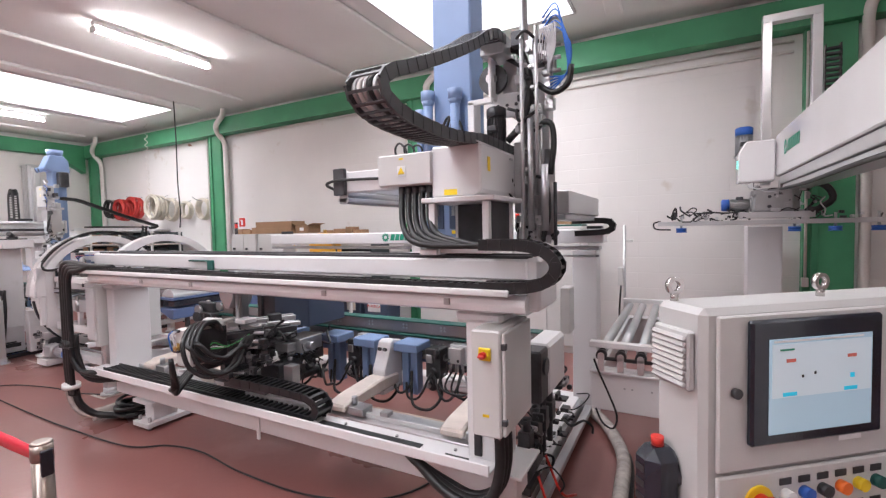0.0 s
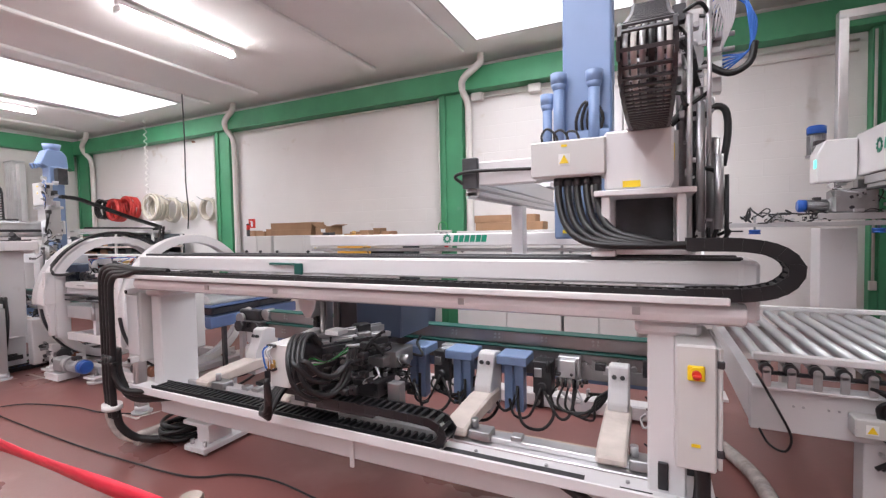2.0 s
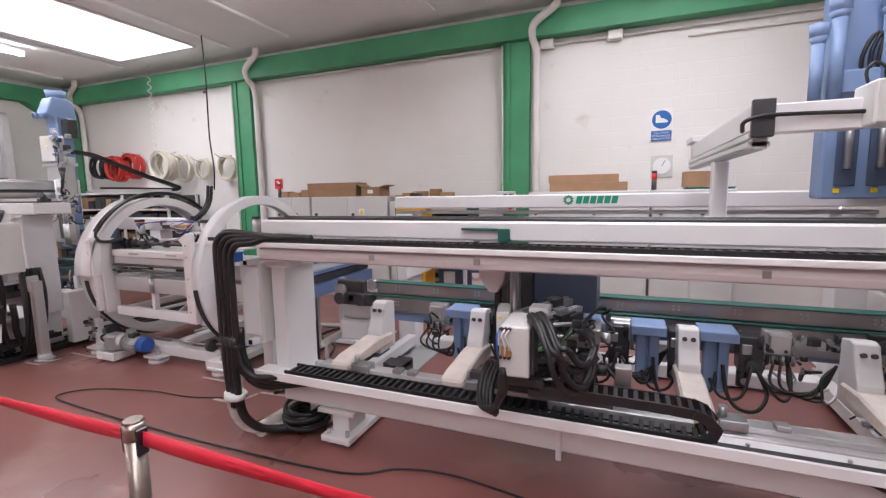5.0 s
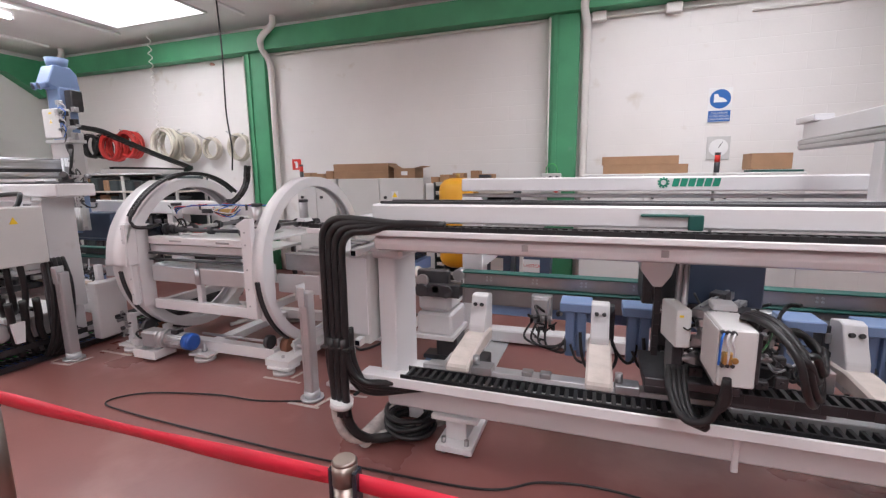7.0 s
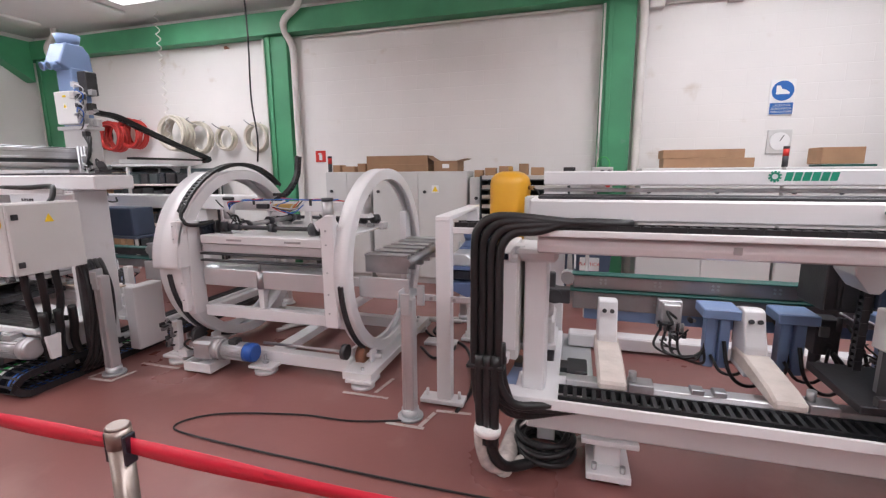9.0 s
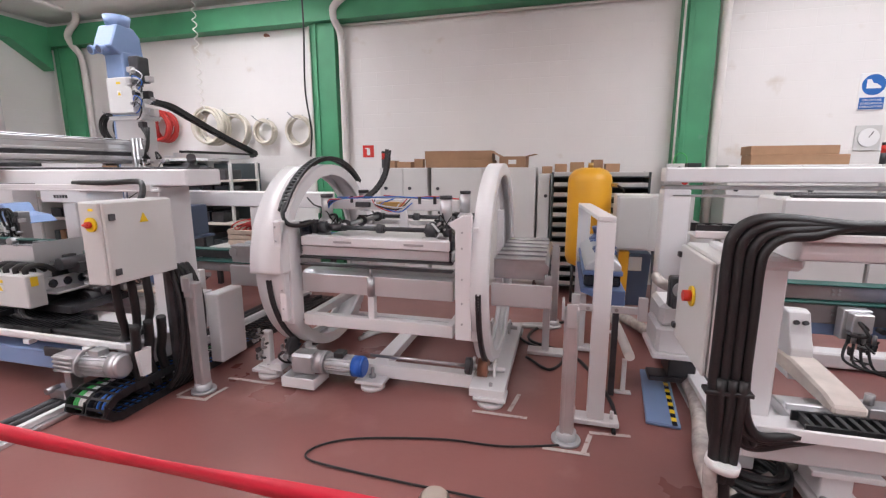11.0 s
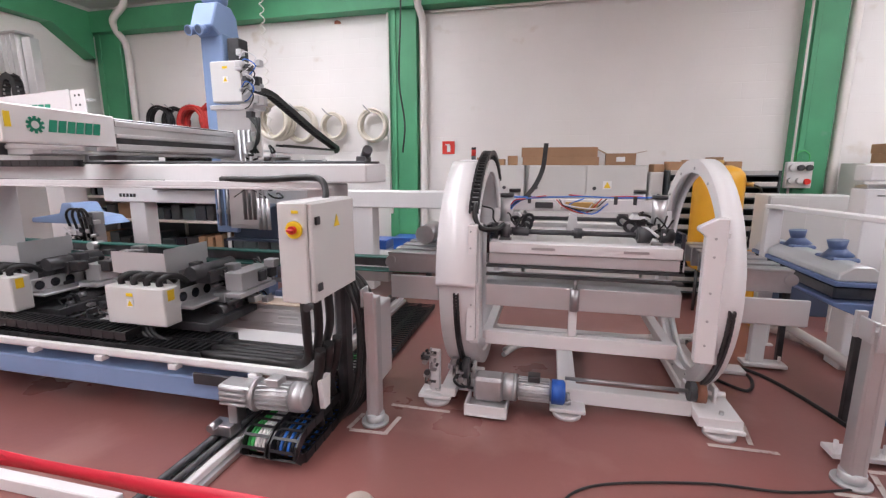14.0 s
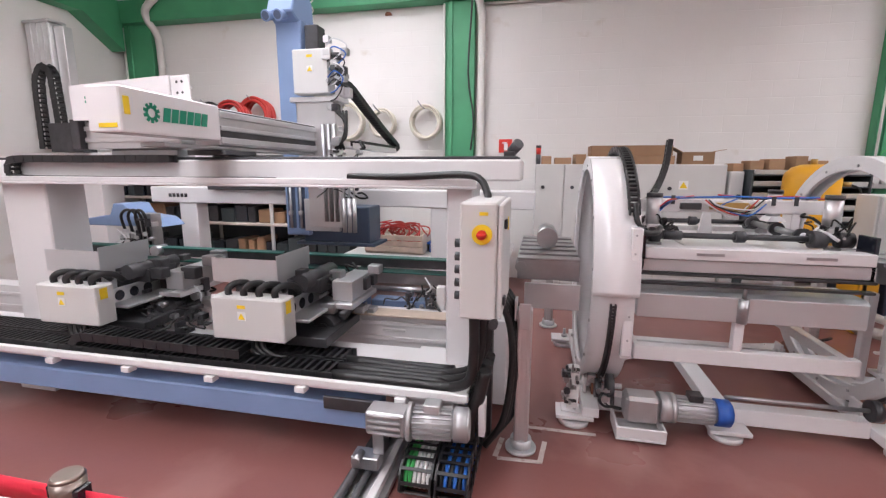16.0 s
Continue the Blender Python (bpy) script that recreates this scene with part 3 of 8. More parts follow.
    for k in range(4):
        part("air_hose", tube([(-7.0, yc - 0.36 + 0.02 * k, 1.26), (-6.95, yc - 0.4 - 0.01 * k, 1.33 + 0.01 * k), (-6.88, yc - 0.36, 1.37), (-6.75, yc - 0.24, 1.372 + 0.004 * k)], 0.005, 6), (BLUE_HOSE, RUBBER, BLUE_HOSE, COIL_RED)[k], t)
    # cross bars, lower frame and post
    for sy in (-1, 1):
        y0 = yc + sy * 0.58
        part("lower_bar", box(-7.1, -5.95, y0 - 0.03, y0 + 0.03, 0.44, 0.53), WHITE, t)
    part("lower_post", box(-6.58, -6.53, yc - 0.6, yc - 0.55, 0.53, 0.74), WHITE, t)
    for x in (-7.12, -6.01):
        part("lower_brace", box(x, x + 0.06, yc - 0.56, yc + 0.56, 0.45, 0.51), WHITE, t)
    part("cylinder", joined(cyl((-6.55, yc - 0.6, 0.7), (-6.55, yc - 0.6, 0.84), 0.028, 12), cyl((-6.55, yc - 0.6, 0.84), (-6.55, yc - 0.6, 0.9), 0.012, 8)), STEEL, t)
    # conveyor trays through the rings
    part("tray_front", prism([(yc - 0.6, 0.7), (yc - 0.3, 0.7), (yc - 0.3, 0.86), (yc - 0.56, 0.86), (yc - 0.6, 0.84)], "x", -7.1, -5.95, 0.003), ZINC, t, "galvanised tray")
    part("tray_extension", box(-7.75, -7.42, yc - 0.58, yc - 0.56, 0.7, 0.86), ZINC, t)
    part("tray_extension", joined(box(-5.69, -5.3, yc - 0.6, yc - 0.58, 0.7, 0.85), box(-5.69, -5.3, yc - 0.581, yc - 0.3, 0.69, 0.71)), ZINC, t)
    part("tray_strut", turned(box(-0.03, 0.03, -0.03, 0.03, 0, 0.66), pose(-5.35, yc + 0.35, 0.03)), WHITE, t)
    part("tray_strut_foot", box(-5.5, -5.2, yc + 0.28, yc + 0.42, 0.0, 0.03), WHITE, t)
    part("belt_rail", joined(box(-7.1, -5.95, yc - 0.62, yc - 0.57, 0.9, 0.915), box(-7.1, -5.95, yc - 0.62, yc - 0.57, 0.955, 0.97)), DARK, t, "dark belt rail")
    part("clamp_rail", box(-7.1, -5.95, yc - 0.6, yc - 0.52, 0.975, 1.045), ZINC, t)
    up = part("upper_beam", box(-7.08, -5.97, yc - 0.62, yc - 0.52, 1.05, 1.115), WHITE, t)
    for x in (-6.75, -6.22):
        part("maker_plate", box(x - 0.07, x + 0.07, yc - 0.624, yc - 0.6205, 1.075, 1.09, 0), STEEL, up)
    part("upper_beam", box(-7.08, -5.97, yc + 0.5, yc + 0.6, 1.05, 1.115), WHITE, t)
    part("upper_plate", box(-7.05, -6.0, yc - 0.5, yc + 0.48, 1.06, 1.08), WHITE, t)
    for sy in (-1, 1):
        y0 = yc + sy * 0.42
        part("shaft", cyl((-7.08, y0, 1.16), (-5.97, y0, 1.16), 0.017, 12), DARK, t, "dark steel shaft")
        for x, r, w in ((-7.07, 0.055, 0.02), (-7.0, 0.045, 0.03), (-6.9, 0.028, 0.05), (-6.54, 0.034, 0.025), (-6.15, 0.05, 0.035), (-6.02, 0.045, 0.035)):
            part("shaft_drum", joined(cyl((x - w, y0, 1.16), (x + w, y0, 1.16), r, 18), cyl((x - w - 0.012, y0, 1.16), (x + w + 0.012, y0, 1.16), r * 0.6, 14)), DARK, t, "black rubber drum")
        part("shaft_saddle", box(-7.04, -6.96, y0 - 0.03, y0 + 0.03, 1.082, 1.12), STEEL, t)
        part("shaft_saddle", box(-6.1, -6.04, y0 - 0.03, y0 + 0.03, 1.082, 1.12), STEEL, t)
    for x in (-6.88, -6.17):
        cs = part("cross_shaft", cyl((x, yc - 0.38, 1.165), (x, yc + 0.38, 1.165), 0.02, 12), STEEL, t)
        for y0 in (yc - 0.3, yc, yc + 0.34):
            part("drum", cyl((x, y0 - 0.025, 1.165), (x, y0 + 0.025, 1.165), 0.045, 16, 0.036), DARK, cs)
    part("floor_panel", box(-6.8, -6.25, yc - 0.42, yc + 0.2, 1.0805, 1.088), GREY, t)
    clutter(t, 41, -7.05, -6.95, yc - 0.45, yc - 0.25, 1.15, 1.24, 10, 8, (STEEL, DARK, ALU), 0.02)
    clutter(t, 42, -6.12, -6.0, yc - 0.45, yc - 0.25, 1.15, 1.24, 10, 8, (STEEL, DARK, ALU), 0.02)
    part("valve_stand", joined(box(-7.47, -7.4, 2.66, 2.72, 0.076, 0.36), box(-7.5, -7.38, 2.64, 2.74, 0.076, 0.09)), WHITE, t)
    clutter(t, 43, -7.49, -7.4, 2.61, 2.68, 0.13, 0.38, 18, 0, (DARK, STEEL), 0.022)
    clutter(t, 44, -7.32, -7.2, 2.62, 2.8, 0.13, 0.3, 10, 3, (DARK, STEEL), 0.025)
    top = part("top_bar", box(-7.05, -6.0, yc - 0.22, yc - 0.15, 1.28, 1.36), WHITE, t)
    for x in (-6.86, -6.3, -6.18):
        part("line_clip", box(x - 0.012, x + 0.012, yc - 0.228, yc - 0.2205, 1.33, 1.385), DARK, top)
    for k in range(4):
        part("hose_line", tube([(-6.7 + 0.02 * k, yc - 0.24, 1.36), (-6.62, yc - 0.27 - 0.01 * k, 1.3 + 0.01 * k), (-6.52 + 0.03 * k, yc - 0.27, 1.26 + 0.015 * k), (-6.42 + 0.03 * k, yc - 0.25, 1.37)], 0.0045, 6), (CLEAR_TUBE, COIL_RED, RUBBER, CLEAR_TUBE)[k], top)
    part("valve_block", joined(box(-6.62, -6.44, yc - 0.26, yc - 0.221, 1.295, 1.345), cyl((-6.65, yc - 0.24, 1.32), (-6.41, yc - 0.24, 1.32), 0.018, 10)), BRASS, top, "brass pneumatic valve block")
    part("connector", box(-6.82, -6.7, yc - 0.25, yc - 0.221, 1.3, 1.34), DARK, top)
    part("hose_line", joined(tube([(-7.0, yc - 0.2, 1.37), (-6.7, yc - 0.22, 1.375), (-6.5, yc - 0.2, 1.38), (-6.3, yc - 0.21, 1.375), (-6.05, yc - 0.2, 1.38)], 0.006, 6), tube([(-6.5, yc - 0.23, 1.37), (-6.6, yc - 0.27, 1.32), (-6.45, yc - 0.27, 1.27), (-6.35, yc - 0.25, 1.34)], 0.005, 6)), BLUE_HOSE, top, "blue air line")
    part("hose_line", tube([(-6.6, yc - 0.2, 1.39), (-6.4, yc - 0.18, 1.375), (-6.2, yc - 0.2, 1.385), (-6.0, yc - 0.2, 1.37)], 0.005, 6), COIL_RED, top, "red air line")
    for x, y0 in ((-7.0, yc - 0.36), (-6.06, yc - 0.36), (-7.0, yc + 0.3), (-6.06, yc + 0.3)):
        cl = part("clamp_cylinder", cyl((x, y0, 1.22), (x, y0, 1.38), 0.043, 18), ALU, t, "round aluminium clamp cylinder")
        part("cylinder_cap", cyl((x, y0, 1.38), (x, y0, 1.405), 0.046, 18), DARK, cl)
        part("clamp_bracket", prism([(x - 0.06, 1.185), (x + 0.06, 1.185), (x + 0.035, 1.22), (x - 0.035, 1.22)], "y", y0 - 0.06, y0 + 0.06), WHITE, t)
    part("centre_bracket", prism([(-6.6, 1.08), (-6.5, 1.08), (-6.53, 1.26), (-6.57, 1.26)], "y", yc + 0.1, yc + 0.13), WHITE, t)
    # slatted outfeed bed past the right ring
    for k in range(6):
        y0 = yc - 0.45 + 0.17 * k
        part("bed_bar", joined(box(-5.69, -5.35, y0 - 0.05, y0 + 0.05, 0.985, 1.0), box(-5.69, -5.35, y0 - 0.04, y0 - 0.01, 0.86, 0.985)), STEEL, t, "bare steel bed bar")
        part("bed_bar", joined(box(-7.8, -7.42, y0 - 0.05, y0 + 0.05, 0.985, 1.0), box(-7.8, -7.42, y0 - 0.04, y0 - 0.01, 0.86, 0.985)), STEEL, t)
    part("bed_roller", cyl((-5.36, yc - 0.5, 0.94), (-5.36, yc + 0.45, 0.94), 0.035, 14), STEEL, t)
    part("bed_roller", cyl((-7.78, yc - 0.5, 0.94), (-7.78, yc + 0.45, 0.94), 0.035, 14), STEEL, t)
    part("bed_motor", cyl((-7.62, yc - 0.2, 1.08), (-7.62, yc + 0.1, 1.08), 0.07, 20), STEEL, t, "small grey motor")
    # drive motor on its tray, with the long shaft to the second ring
    part("motor_tray", joined(box(-7.2, -6.93, 2.5, 2.72, 0.02, 0.035), box(-7.2, -6.93, 2.5, 2.515, 0.035, 0.1), box(-7.2, -7.185, 2.515, 2.72, 0.035, 0.1), box(-6.945, -6.93, 2.515, 2.72, 0.035, 0.1)), WHITE, t)
    part("gearbox", joined(box(-7.15, -6.96, 2.55, 2.69, 0.1, 0.26, 0.02), cyl((-6.96, 2.62, 0.19), (-6.9, 2.62, 0.19), 0.085, 20)), CAST, t, "grey gearbox")
    geared_motor(t, (-6.9, 2.62, 0.19), (-6.58, 2.62, 0.19), 0.075, CAST, MOTOR_BLUE, "drive_motor")
    part("drive_shaft", cyl((-6.58, 2.72, 0.24), (-5.85, 2.72, 0.24), 0.012, 10), STEEL, t)
    for x, y, z, r in ((-7.24, 2.7, 0.25, 0.07), (-7.3, 2.76, 0.2, 0.06), (-5.86, 2.72, 0.24, 0.06)):
        part("drive_sprocket", cyl((x, y, z), (x + 0.04, y, z), r, 18), DARK, t, "dark sprocket")
    return t


rotator()

# strips of white tape on the floor round the feet
for k, (fx, fy, a, L) in enumerate(((-7.5, 2.55, 0, 0.4), (-5.6, 2.55, 0, 0.36), (-5.52, 2.72, 80, 0.25), (-7.73, 2.22, 3, 0.24), (-5.18, 2.26, 0, 0.26), (-5.06, 2.36, 76, 0.2), (-4.92, 2.5, 5, 0.24), (-7.85, 2.31, 82, 0.18), (-7.61, 2.31, 82, 0.2))):
    b = box(-L / 2, L / 2, -0.014, 0.014, 0.001 + 0.003 * (k % 3), 0.0025 + 0.003 * (k % 3), 0)
    b.transform(pose(fx, fy, 0, 0, 0, a))
    single("floor_tape", b, FLOOR_TAPE, "strip of white tape stuck to the floor", "tape", "floor tapes")


def guard_post(x, y, h=0.82):
    g = thing("guard_post", "bare aluminium guard post bolted to the floor", "post", (x, y, 0), "guard posts")
    part("profile", joined(box(x - 0.04, x + 0.04, y - 0.04, y + 0.04, 0.02, h, 0.006), *[box(x + sx * 0.025 - 0.008, x + sx * 0.025 + 0.008, y - 0.046, y - 0.0405, 0.02, h) for sx in (-1, 1)]), ALU, g)
    part("base_flange", joined(cyl((x, y, 0.003), (x, y, 0.02), 0.085, 24), cyl((x, y, 0.02), (x, y, 0.07), 0.058, 20)), ZINC, g, "zinc-plated round flange")
    part("bracket", joined(box(x - 0.03, x + 0.03, y - 0.06, y - 0.047, h - 0.1, h + 0.04), box(x - 0.055, x - 0.041, y - 0.05, y + 0.05, h - 0.06, h + 0.05)), ZINC, g, "zinc-plated bracket")
    return g


gp = guard_post(-7.73, 2.33)
copy_thing(gp, pose(-5.18, 2.37, 0))
copy_thing(gp, pose(-5.3, 4.35, 0))
copy_thing(gp, pose(-7.55, 4.4, 0))


def light_curtain(x, y):
    c = thing("light_curtain_frame", "white square-tube frame standing beside the rotator", "frame", (x, y, 0))
    part("upright", box(x - 0.05, x + 0.05, y - 0.04, y + 0.04, 0.05, 1.29), WHITE, c)
    part("upright", box(x - 0.12, x - 0.02, y + 1.15, y + 1.22, 0.05, 1.27), WHITE, c)
    part("top_rail", turned(box(-0.05, 0.05, 0, 1.265, 0, 0.028), pose(x, y - 0.04, 1.292, -0.9, 0, 3.2)), WHITE, c)
    for yy in (y, y + 1.18):
        part("foot_plate", joined(box(x - 0.17, x + 0.14, yy - 0.06, yy + 0.06, 0.02, 0.05), cyl((x + 0.1, yy, 0.0), (x + 0.1, yy, 0.1), 0.012, 8), cyl((x - 0.13, yy, 0), (x - 0.13, yy, 0.1), 0.012, 8)), WHITE, c)
    for sx, w in ((-1, 0.1), (1, 0.17)):
        x0, x1 = sorted((x + sx * 0.051, x + sx * (0.051 + w)))
        arm = part("clamp", box(x0, x1, y - 0.045, y - 0.03, 0.75, 0.795), ZINC, c, "zinc-plated clamp")
        part("clamp_jaw", box(x + sx * (0.051 + w) - 0.025, x + sx * (0.051 + w) + 0.025, y - 0.07, y - 0.0455, 0.72, 0.86, 0.003), ZINC, arm)
        part("clamp_bolt", cyl((x + sx * 0.08, y - 0.046, 0.772), (x + sx * 0.08, y - 0.058, 0.772), 0.012, 6), STEEL, arm)
    return c


light_curtain(-5.005, 2.6)


# ---- drilling machine, front side ----
def drilling_machine():
    t = thing("drilling_machine", "white drilling machine with a long gantry beam and black cable chains", "machine", (-2.5, 2.3, 0))
    # feet and lower beam
    for x0, x1 in ((-4.08, -3.86), (-1.02, -0.8)):
        f = part("foot", joined(box(x0, x1, 2.02, 2.75, 0.025, 0.065), box(x0 + 0.04, x1 - 0.05, 2.1, 2.3, 0.065, 0.21), box(x0 - 0.03, x1 + 0.03, 2.04, 2.34, 0.21, 0.24)), WHITE, t)
        part("levelling_bolt", joined(cyl((x1 - 0.04, 2.06, 0), (x1 - 0.04, 2.06, 0.1), 0.014, 10), cyl((x0 + 0.04, 2.06, 0), (x0 + 0.04, 2.06, 0.1), 0.014, 10)), STEEL, f)
    part("base_beam", joined(box(-4.4, -0.72, 2.06, 2.26, 0.243, 0.4, 0.012), box(-2.58, -2.55, 2.045, 2.06, 0.2, 0.39)), WHITE, t)
    part("base_beam", box(-4.2, -0.75, 3.86, 4.02, 0.02, 0.14, 0.012), WHITE, t)
    for x in (-4.3, -0.82):
        part("cross_beam", box(x - 0.05, x + 0.05, 2.26, 3.86, 0.06, 0.16), WHITE, t)
    # lower chain rail and guide
    part("chain_rail", joined(box(-4.52, -0.78, 1.86, 1.875, 0.47, 0.525), box(-4.52, -0.78, 1.875, 2.06, 0.47, 0.482)), WHITE, t)
    part("guide_rail", joined(box(-4.2, -0.85, 2.1, 2.3, 0.403, 0.47), box(-4.2, -0.85, 2.15, 2.18, 0.47, 0.5)), ALU, t, "aluminium guide rail")
    part("rail_inlay", joined(box(-1.9, -1.2, 1.90, 1.98, 0.483, 0.488, 0), box(-1.05, -0.92, 1.9, 1.95, 0.483, 0.488, 0)), DARK, t)
    part("wood_strip", box(-2.1, -0.95, 2.32, 2.42, 0.4, 0.42), WOOD, t, "bare wooden strip")
    # posts
    for x0, x1, y0 in ((-4.42, -4.31, 2.03), (-0.94, -0.79, 1.98)):
        part("post", joined(box(x0, x1, y0, y0 + 0.3, 0.4, 1.215, 0.008), box(x0 - 0.05, x1 + 0.05, y0 - 0.02, y0 + 0.32, 1.16, 1.222, 0.02), box(x0 - 0.05, x1 + 0.12, y0 + 0.02, y0 + 0.34, 0.402, 0.42)), WHITE, t)
    # top beam: upper box, lip with chain, rounded underside
    part("top_beam", box(-4.4, -0.58, 1.945, 2.2, 1.375, 1.475, 0.01), WHITE, t)
    part("beam_guide", joined(box(-4.36, -0.6, 1.97, 2.0, 1.475, 1.49), box(-4.36, -0.6, 2.12, 2.15, 1.475, 1.49)), DARK, t)
    part("chain_lip", joined(box(-4.74, -0.66, 1.82, 1.835, 1.318, 1.348), box(-4.74, -0.66, 1.835, 1.945, 1.318, 1.33)), WHITE, t)
    prof = [(1.9, 1.316), (1.87, 1.3), (1.865, 1.27), (1.88, 1.24), (1.92, 1.226), (2.2, 1.226), (2.2, 1.316)]
    part("beam_cover", prism(prof, "x", -4.35, -0.6, 0.004), COVER, t, "glossy rounded white cover under the beam")
    for x in (-3.55, -2.95, -1.75, -0.98):
        part("cover_joint", box(x - 0.015, x + 0.015, 1.858, 1.866, 1.262, 1.292, 0), STEEL, t)
    part("beam_end", joined(box(-0.62, -0.55, 1.93, 2.24, 1.24, 1.48, 0.015), box(-0.98, -0.62, 1.95, 2.22, 1.222, 1.2255)), WHITE, t)
    part("sensor_bracket", joined(box(-2.86, -2.8, 1.925, 1.942, 1.372, 1.44), box(-3.05, -2.86, 1.915, 1.942, 1.43, 1.442)), BELT, t, "dark green sensor bracket")
    part("beam_chain", links([(-4.7, 1.885, 1.352), (-3.5, 1.885, 1.352), (-2.0, 1.885, 1.352), (-0.7, 1.885, 1.352)], (0, 1, 0), 0.09, 0.035, 0.045), PLASTIC, t, "black drag chain lying along the beam")
    part("beam_chain_loop", links([(-0.78, 1.885, 1.352), (-0.6, 1.885, 1.36), (-0.5, 1.885, 1.39), (-0.46, 1.885, 1.45), (-0.5, 1.885, 1.51), (-0.6, 1.885, 1.54), (-0.78, 1.885, 1.545)], (0, 1, 0), 0.1, 0.05, 0.03), PLASTIC, t, "black drag chain loop at the beam's end")
    # hoses at the left end, wrapped, from the beam down to the floor
    for k in range(4):
        x = -4.625 + 0.038 * k
        top = 1.405 - 0.02 * k
        line = [(-3.95, 1.87, 1.375), (-4.2, 1.84, 1.38), (x + 0.17, 1.81, top), (x + 0.07, 1.8, top - 0.01), (x + 0.015, 1.8, top - 0.06), (x, 1.8, top - 0.14), (x, 1.8, 1.0), (x, 1.8, 0.7)]
        part("hose", tube(line + ([(x + 0.01, 1.8, 0.55), (x + 0.03, 1.8, 0.45), (x + 0.03, 1.81, 0.33)] if k < 2 else [(x + 0.02, 1.8, 0.58), (x + 0.09, 1.83, 0.49), (x + 0.25, 1.88, 0.46 + 0.03 * (k - 2)), (x + 0.5, 1.94, 0.49)]), 0.021, 8, 5), RUBBER, t, "thick black cable hose")
    for k in range(3):
        part("hose", tube([(-4.56 + 0.03 * k, 1.83, 0.8), (-4.55 + 0.03 * k, 1.83, 0.62), (-4.5 + 0.03 * k, 1.86, 0.46), (-4.4, 1.9, 0.4 + 0.012 * k), (-4.2, 1.98, 0.41 + 0.012 * k), (-3.9, 2.04, 0.45)], 0.02, 8, 5), RUBBER, t)
    for k in range(3):
        part("hose", tube([(-4.6 + 0.04 * k, 1.79, 0.75), (-4.6 + 0.038 * k, 1.79, 0.55), (-4.595 + 0.035 * k, 1.795, 0.4), (-4.585 + 0.03 * k, 1.8, 0.28)], 0.023, 8, 4), RUBBER, t)
    part("wrap_band", cyl((-4.56, 1.8, 0.345), (-4.555, 1.8, 0.38), 0.066, 18), SIGN_WHITE, t, "white tie round the hoses")
    part("hose_band", box(-4.66, -4.48, 1.77, 1.83, 0.68, 0.7, 0.004), RUBBER, t)
    part("wrapped_hose", tube([(-4.6, 1.8, 0.36), (-4.59, 1.81, 0.24), (-4.56, 1.86, 0.12), (-4.48, 1.96, 0.06), (-4.36, 2.1, 0.055), (-4.2, 2.2, 0.06), (-4.05, 2.32, 0.09)], 0.03, 10), WRAP, t, "hose end wrapped in crumpled clear film")
    part("wrapped_hose", tube([(-4.55, 1.82, 0.34), (-4.53, 1.84, 0.2), (-4.48, 1.92, 0.09), (-4.38, 2.02, 0.055), (-4.25, 2.14, 0.06)], 0.028, 10), RUBBER, t)
    coil = []
    for a in range(57):
        turn, r = a / 8, 0.142 + 0.022 * math.sin(a * 0.53)
        coil.append((-4.3 + r * math.cos(turn * 2 * math.pi), 2.17 + r * math.sin(turn * 2 * math.pi), 0.03 + 0.018 * turn + 0.014 * (1 + math.sin(a * 1.13))))
    part("cable_coil", tube(coil, 0.015, 6), RUBBER, t, "coil of black cable lying below the post")
    # cabinet at the left end: door looks along the aisle
    c = part("cabinet", box(-4.6, -4.44, 1.96, 2.5, 0.66, 1.2, 0.01), GREY, t, "light grey electrical cabinet")
    part("cabinet_door", box(-4.625, -4.603, 1.97, 2.49, 0.67, 1.19, 0.006), GREY, c)
    part("door_switch", joined(cyl((-4.626, 2.2, 0.98), (-4.636, 2.2, 0.98), 0.05, 18)), SIGNAL_YELLOW, c, "yellow switch plate")
    part("switch_knob", cyl((-4.636, 2.2, 0.98), (-4.67, 2.2, 0.98), 0.028, 14), RED, c, "red rotary knob")
    part("hinge", box(-4.64, -4.6, 2.46, 2.5, 1.12, 1.15), DARK, c)
    part("hinge", box(-4.64, -4.6, 2.46, 2.5, 0.72, 0.75), DARK, c)
    part("cabinet_side", box(-4.585, -4.45, 1.946, 1.958, 0.72, 1.17), WHITE, t)
    for z in (0.685, 1.205):
        st = part("cabinet_strut", joined(box(-4.52, -4.478, 1.9, 2.4, z - 0.021, z + 0.021, 0.004), box(-4.478, -4.425, 2.1, 2.2, z - 0.021, z + 0.021, 0.003)), WHITE, t, "white square tube")
        # Black plate stands in for the shade inside the open tube.
        part("strut_end", box(-4.513, -4.485, 1.897, 1.8995, z - 0.014, z + 0.014, 0), BLACK, st, "black plate in place of the shaded tube bore")
    # cabinet on the right post
    c = part("cabinet", box(-0.84, -0.7, 1.82, 2.22, 0.68, 1.165, 0.008), GREY, t, "light grey electrical cabinet")
    part("cabinet_door", box(-0.697, -0.68, 1.83, 2.21, 0.69, 1.157, 0.005), GREY, c)
    main_switch(c, -0.77, 1.819, 1.06, 0.029)
    warning(t, -0.77, 1.818, 0.78, 0.03, False)
    part("hinge", box(-0.7, -0.675, 1.825, 1.85, 1.08, 1.11), DARK, c)
    part("hinge", box(-0.7, -0.675, 1.825, 1.85, 0.74, 0.77), DARK, c)
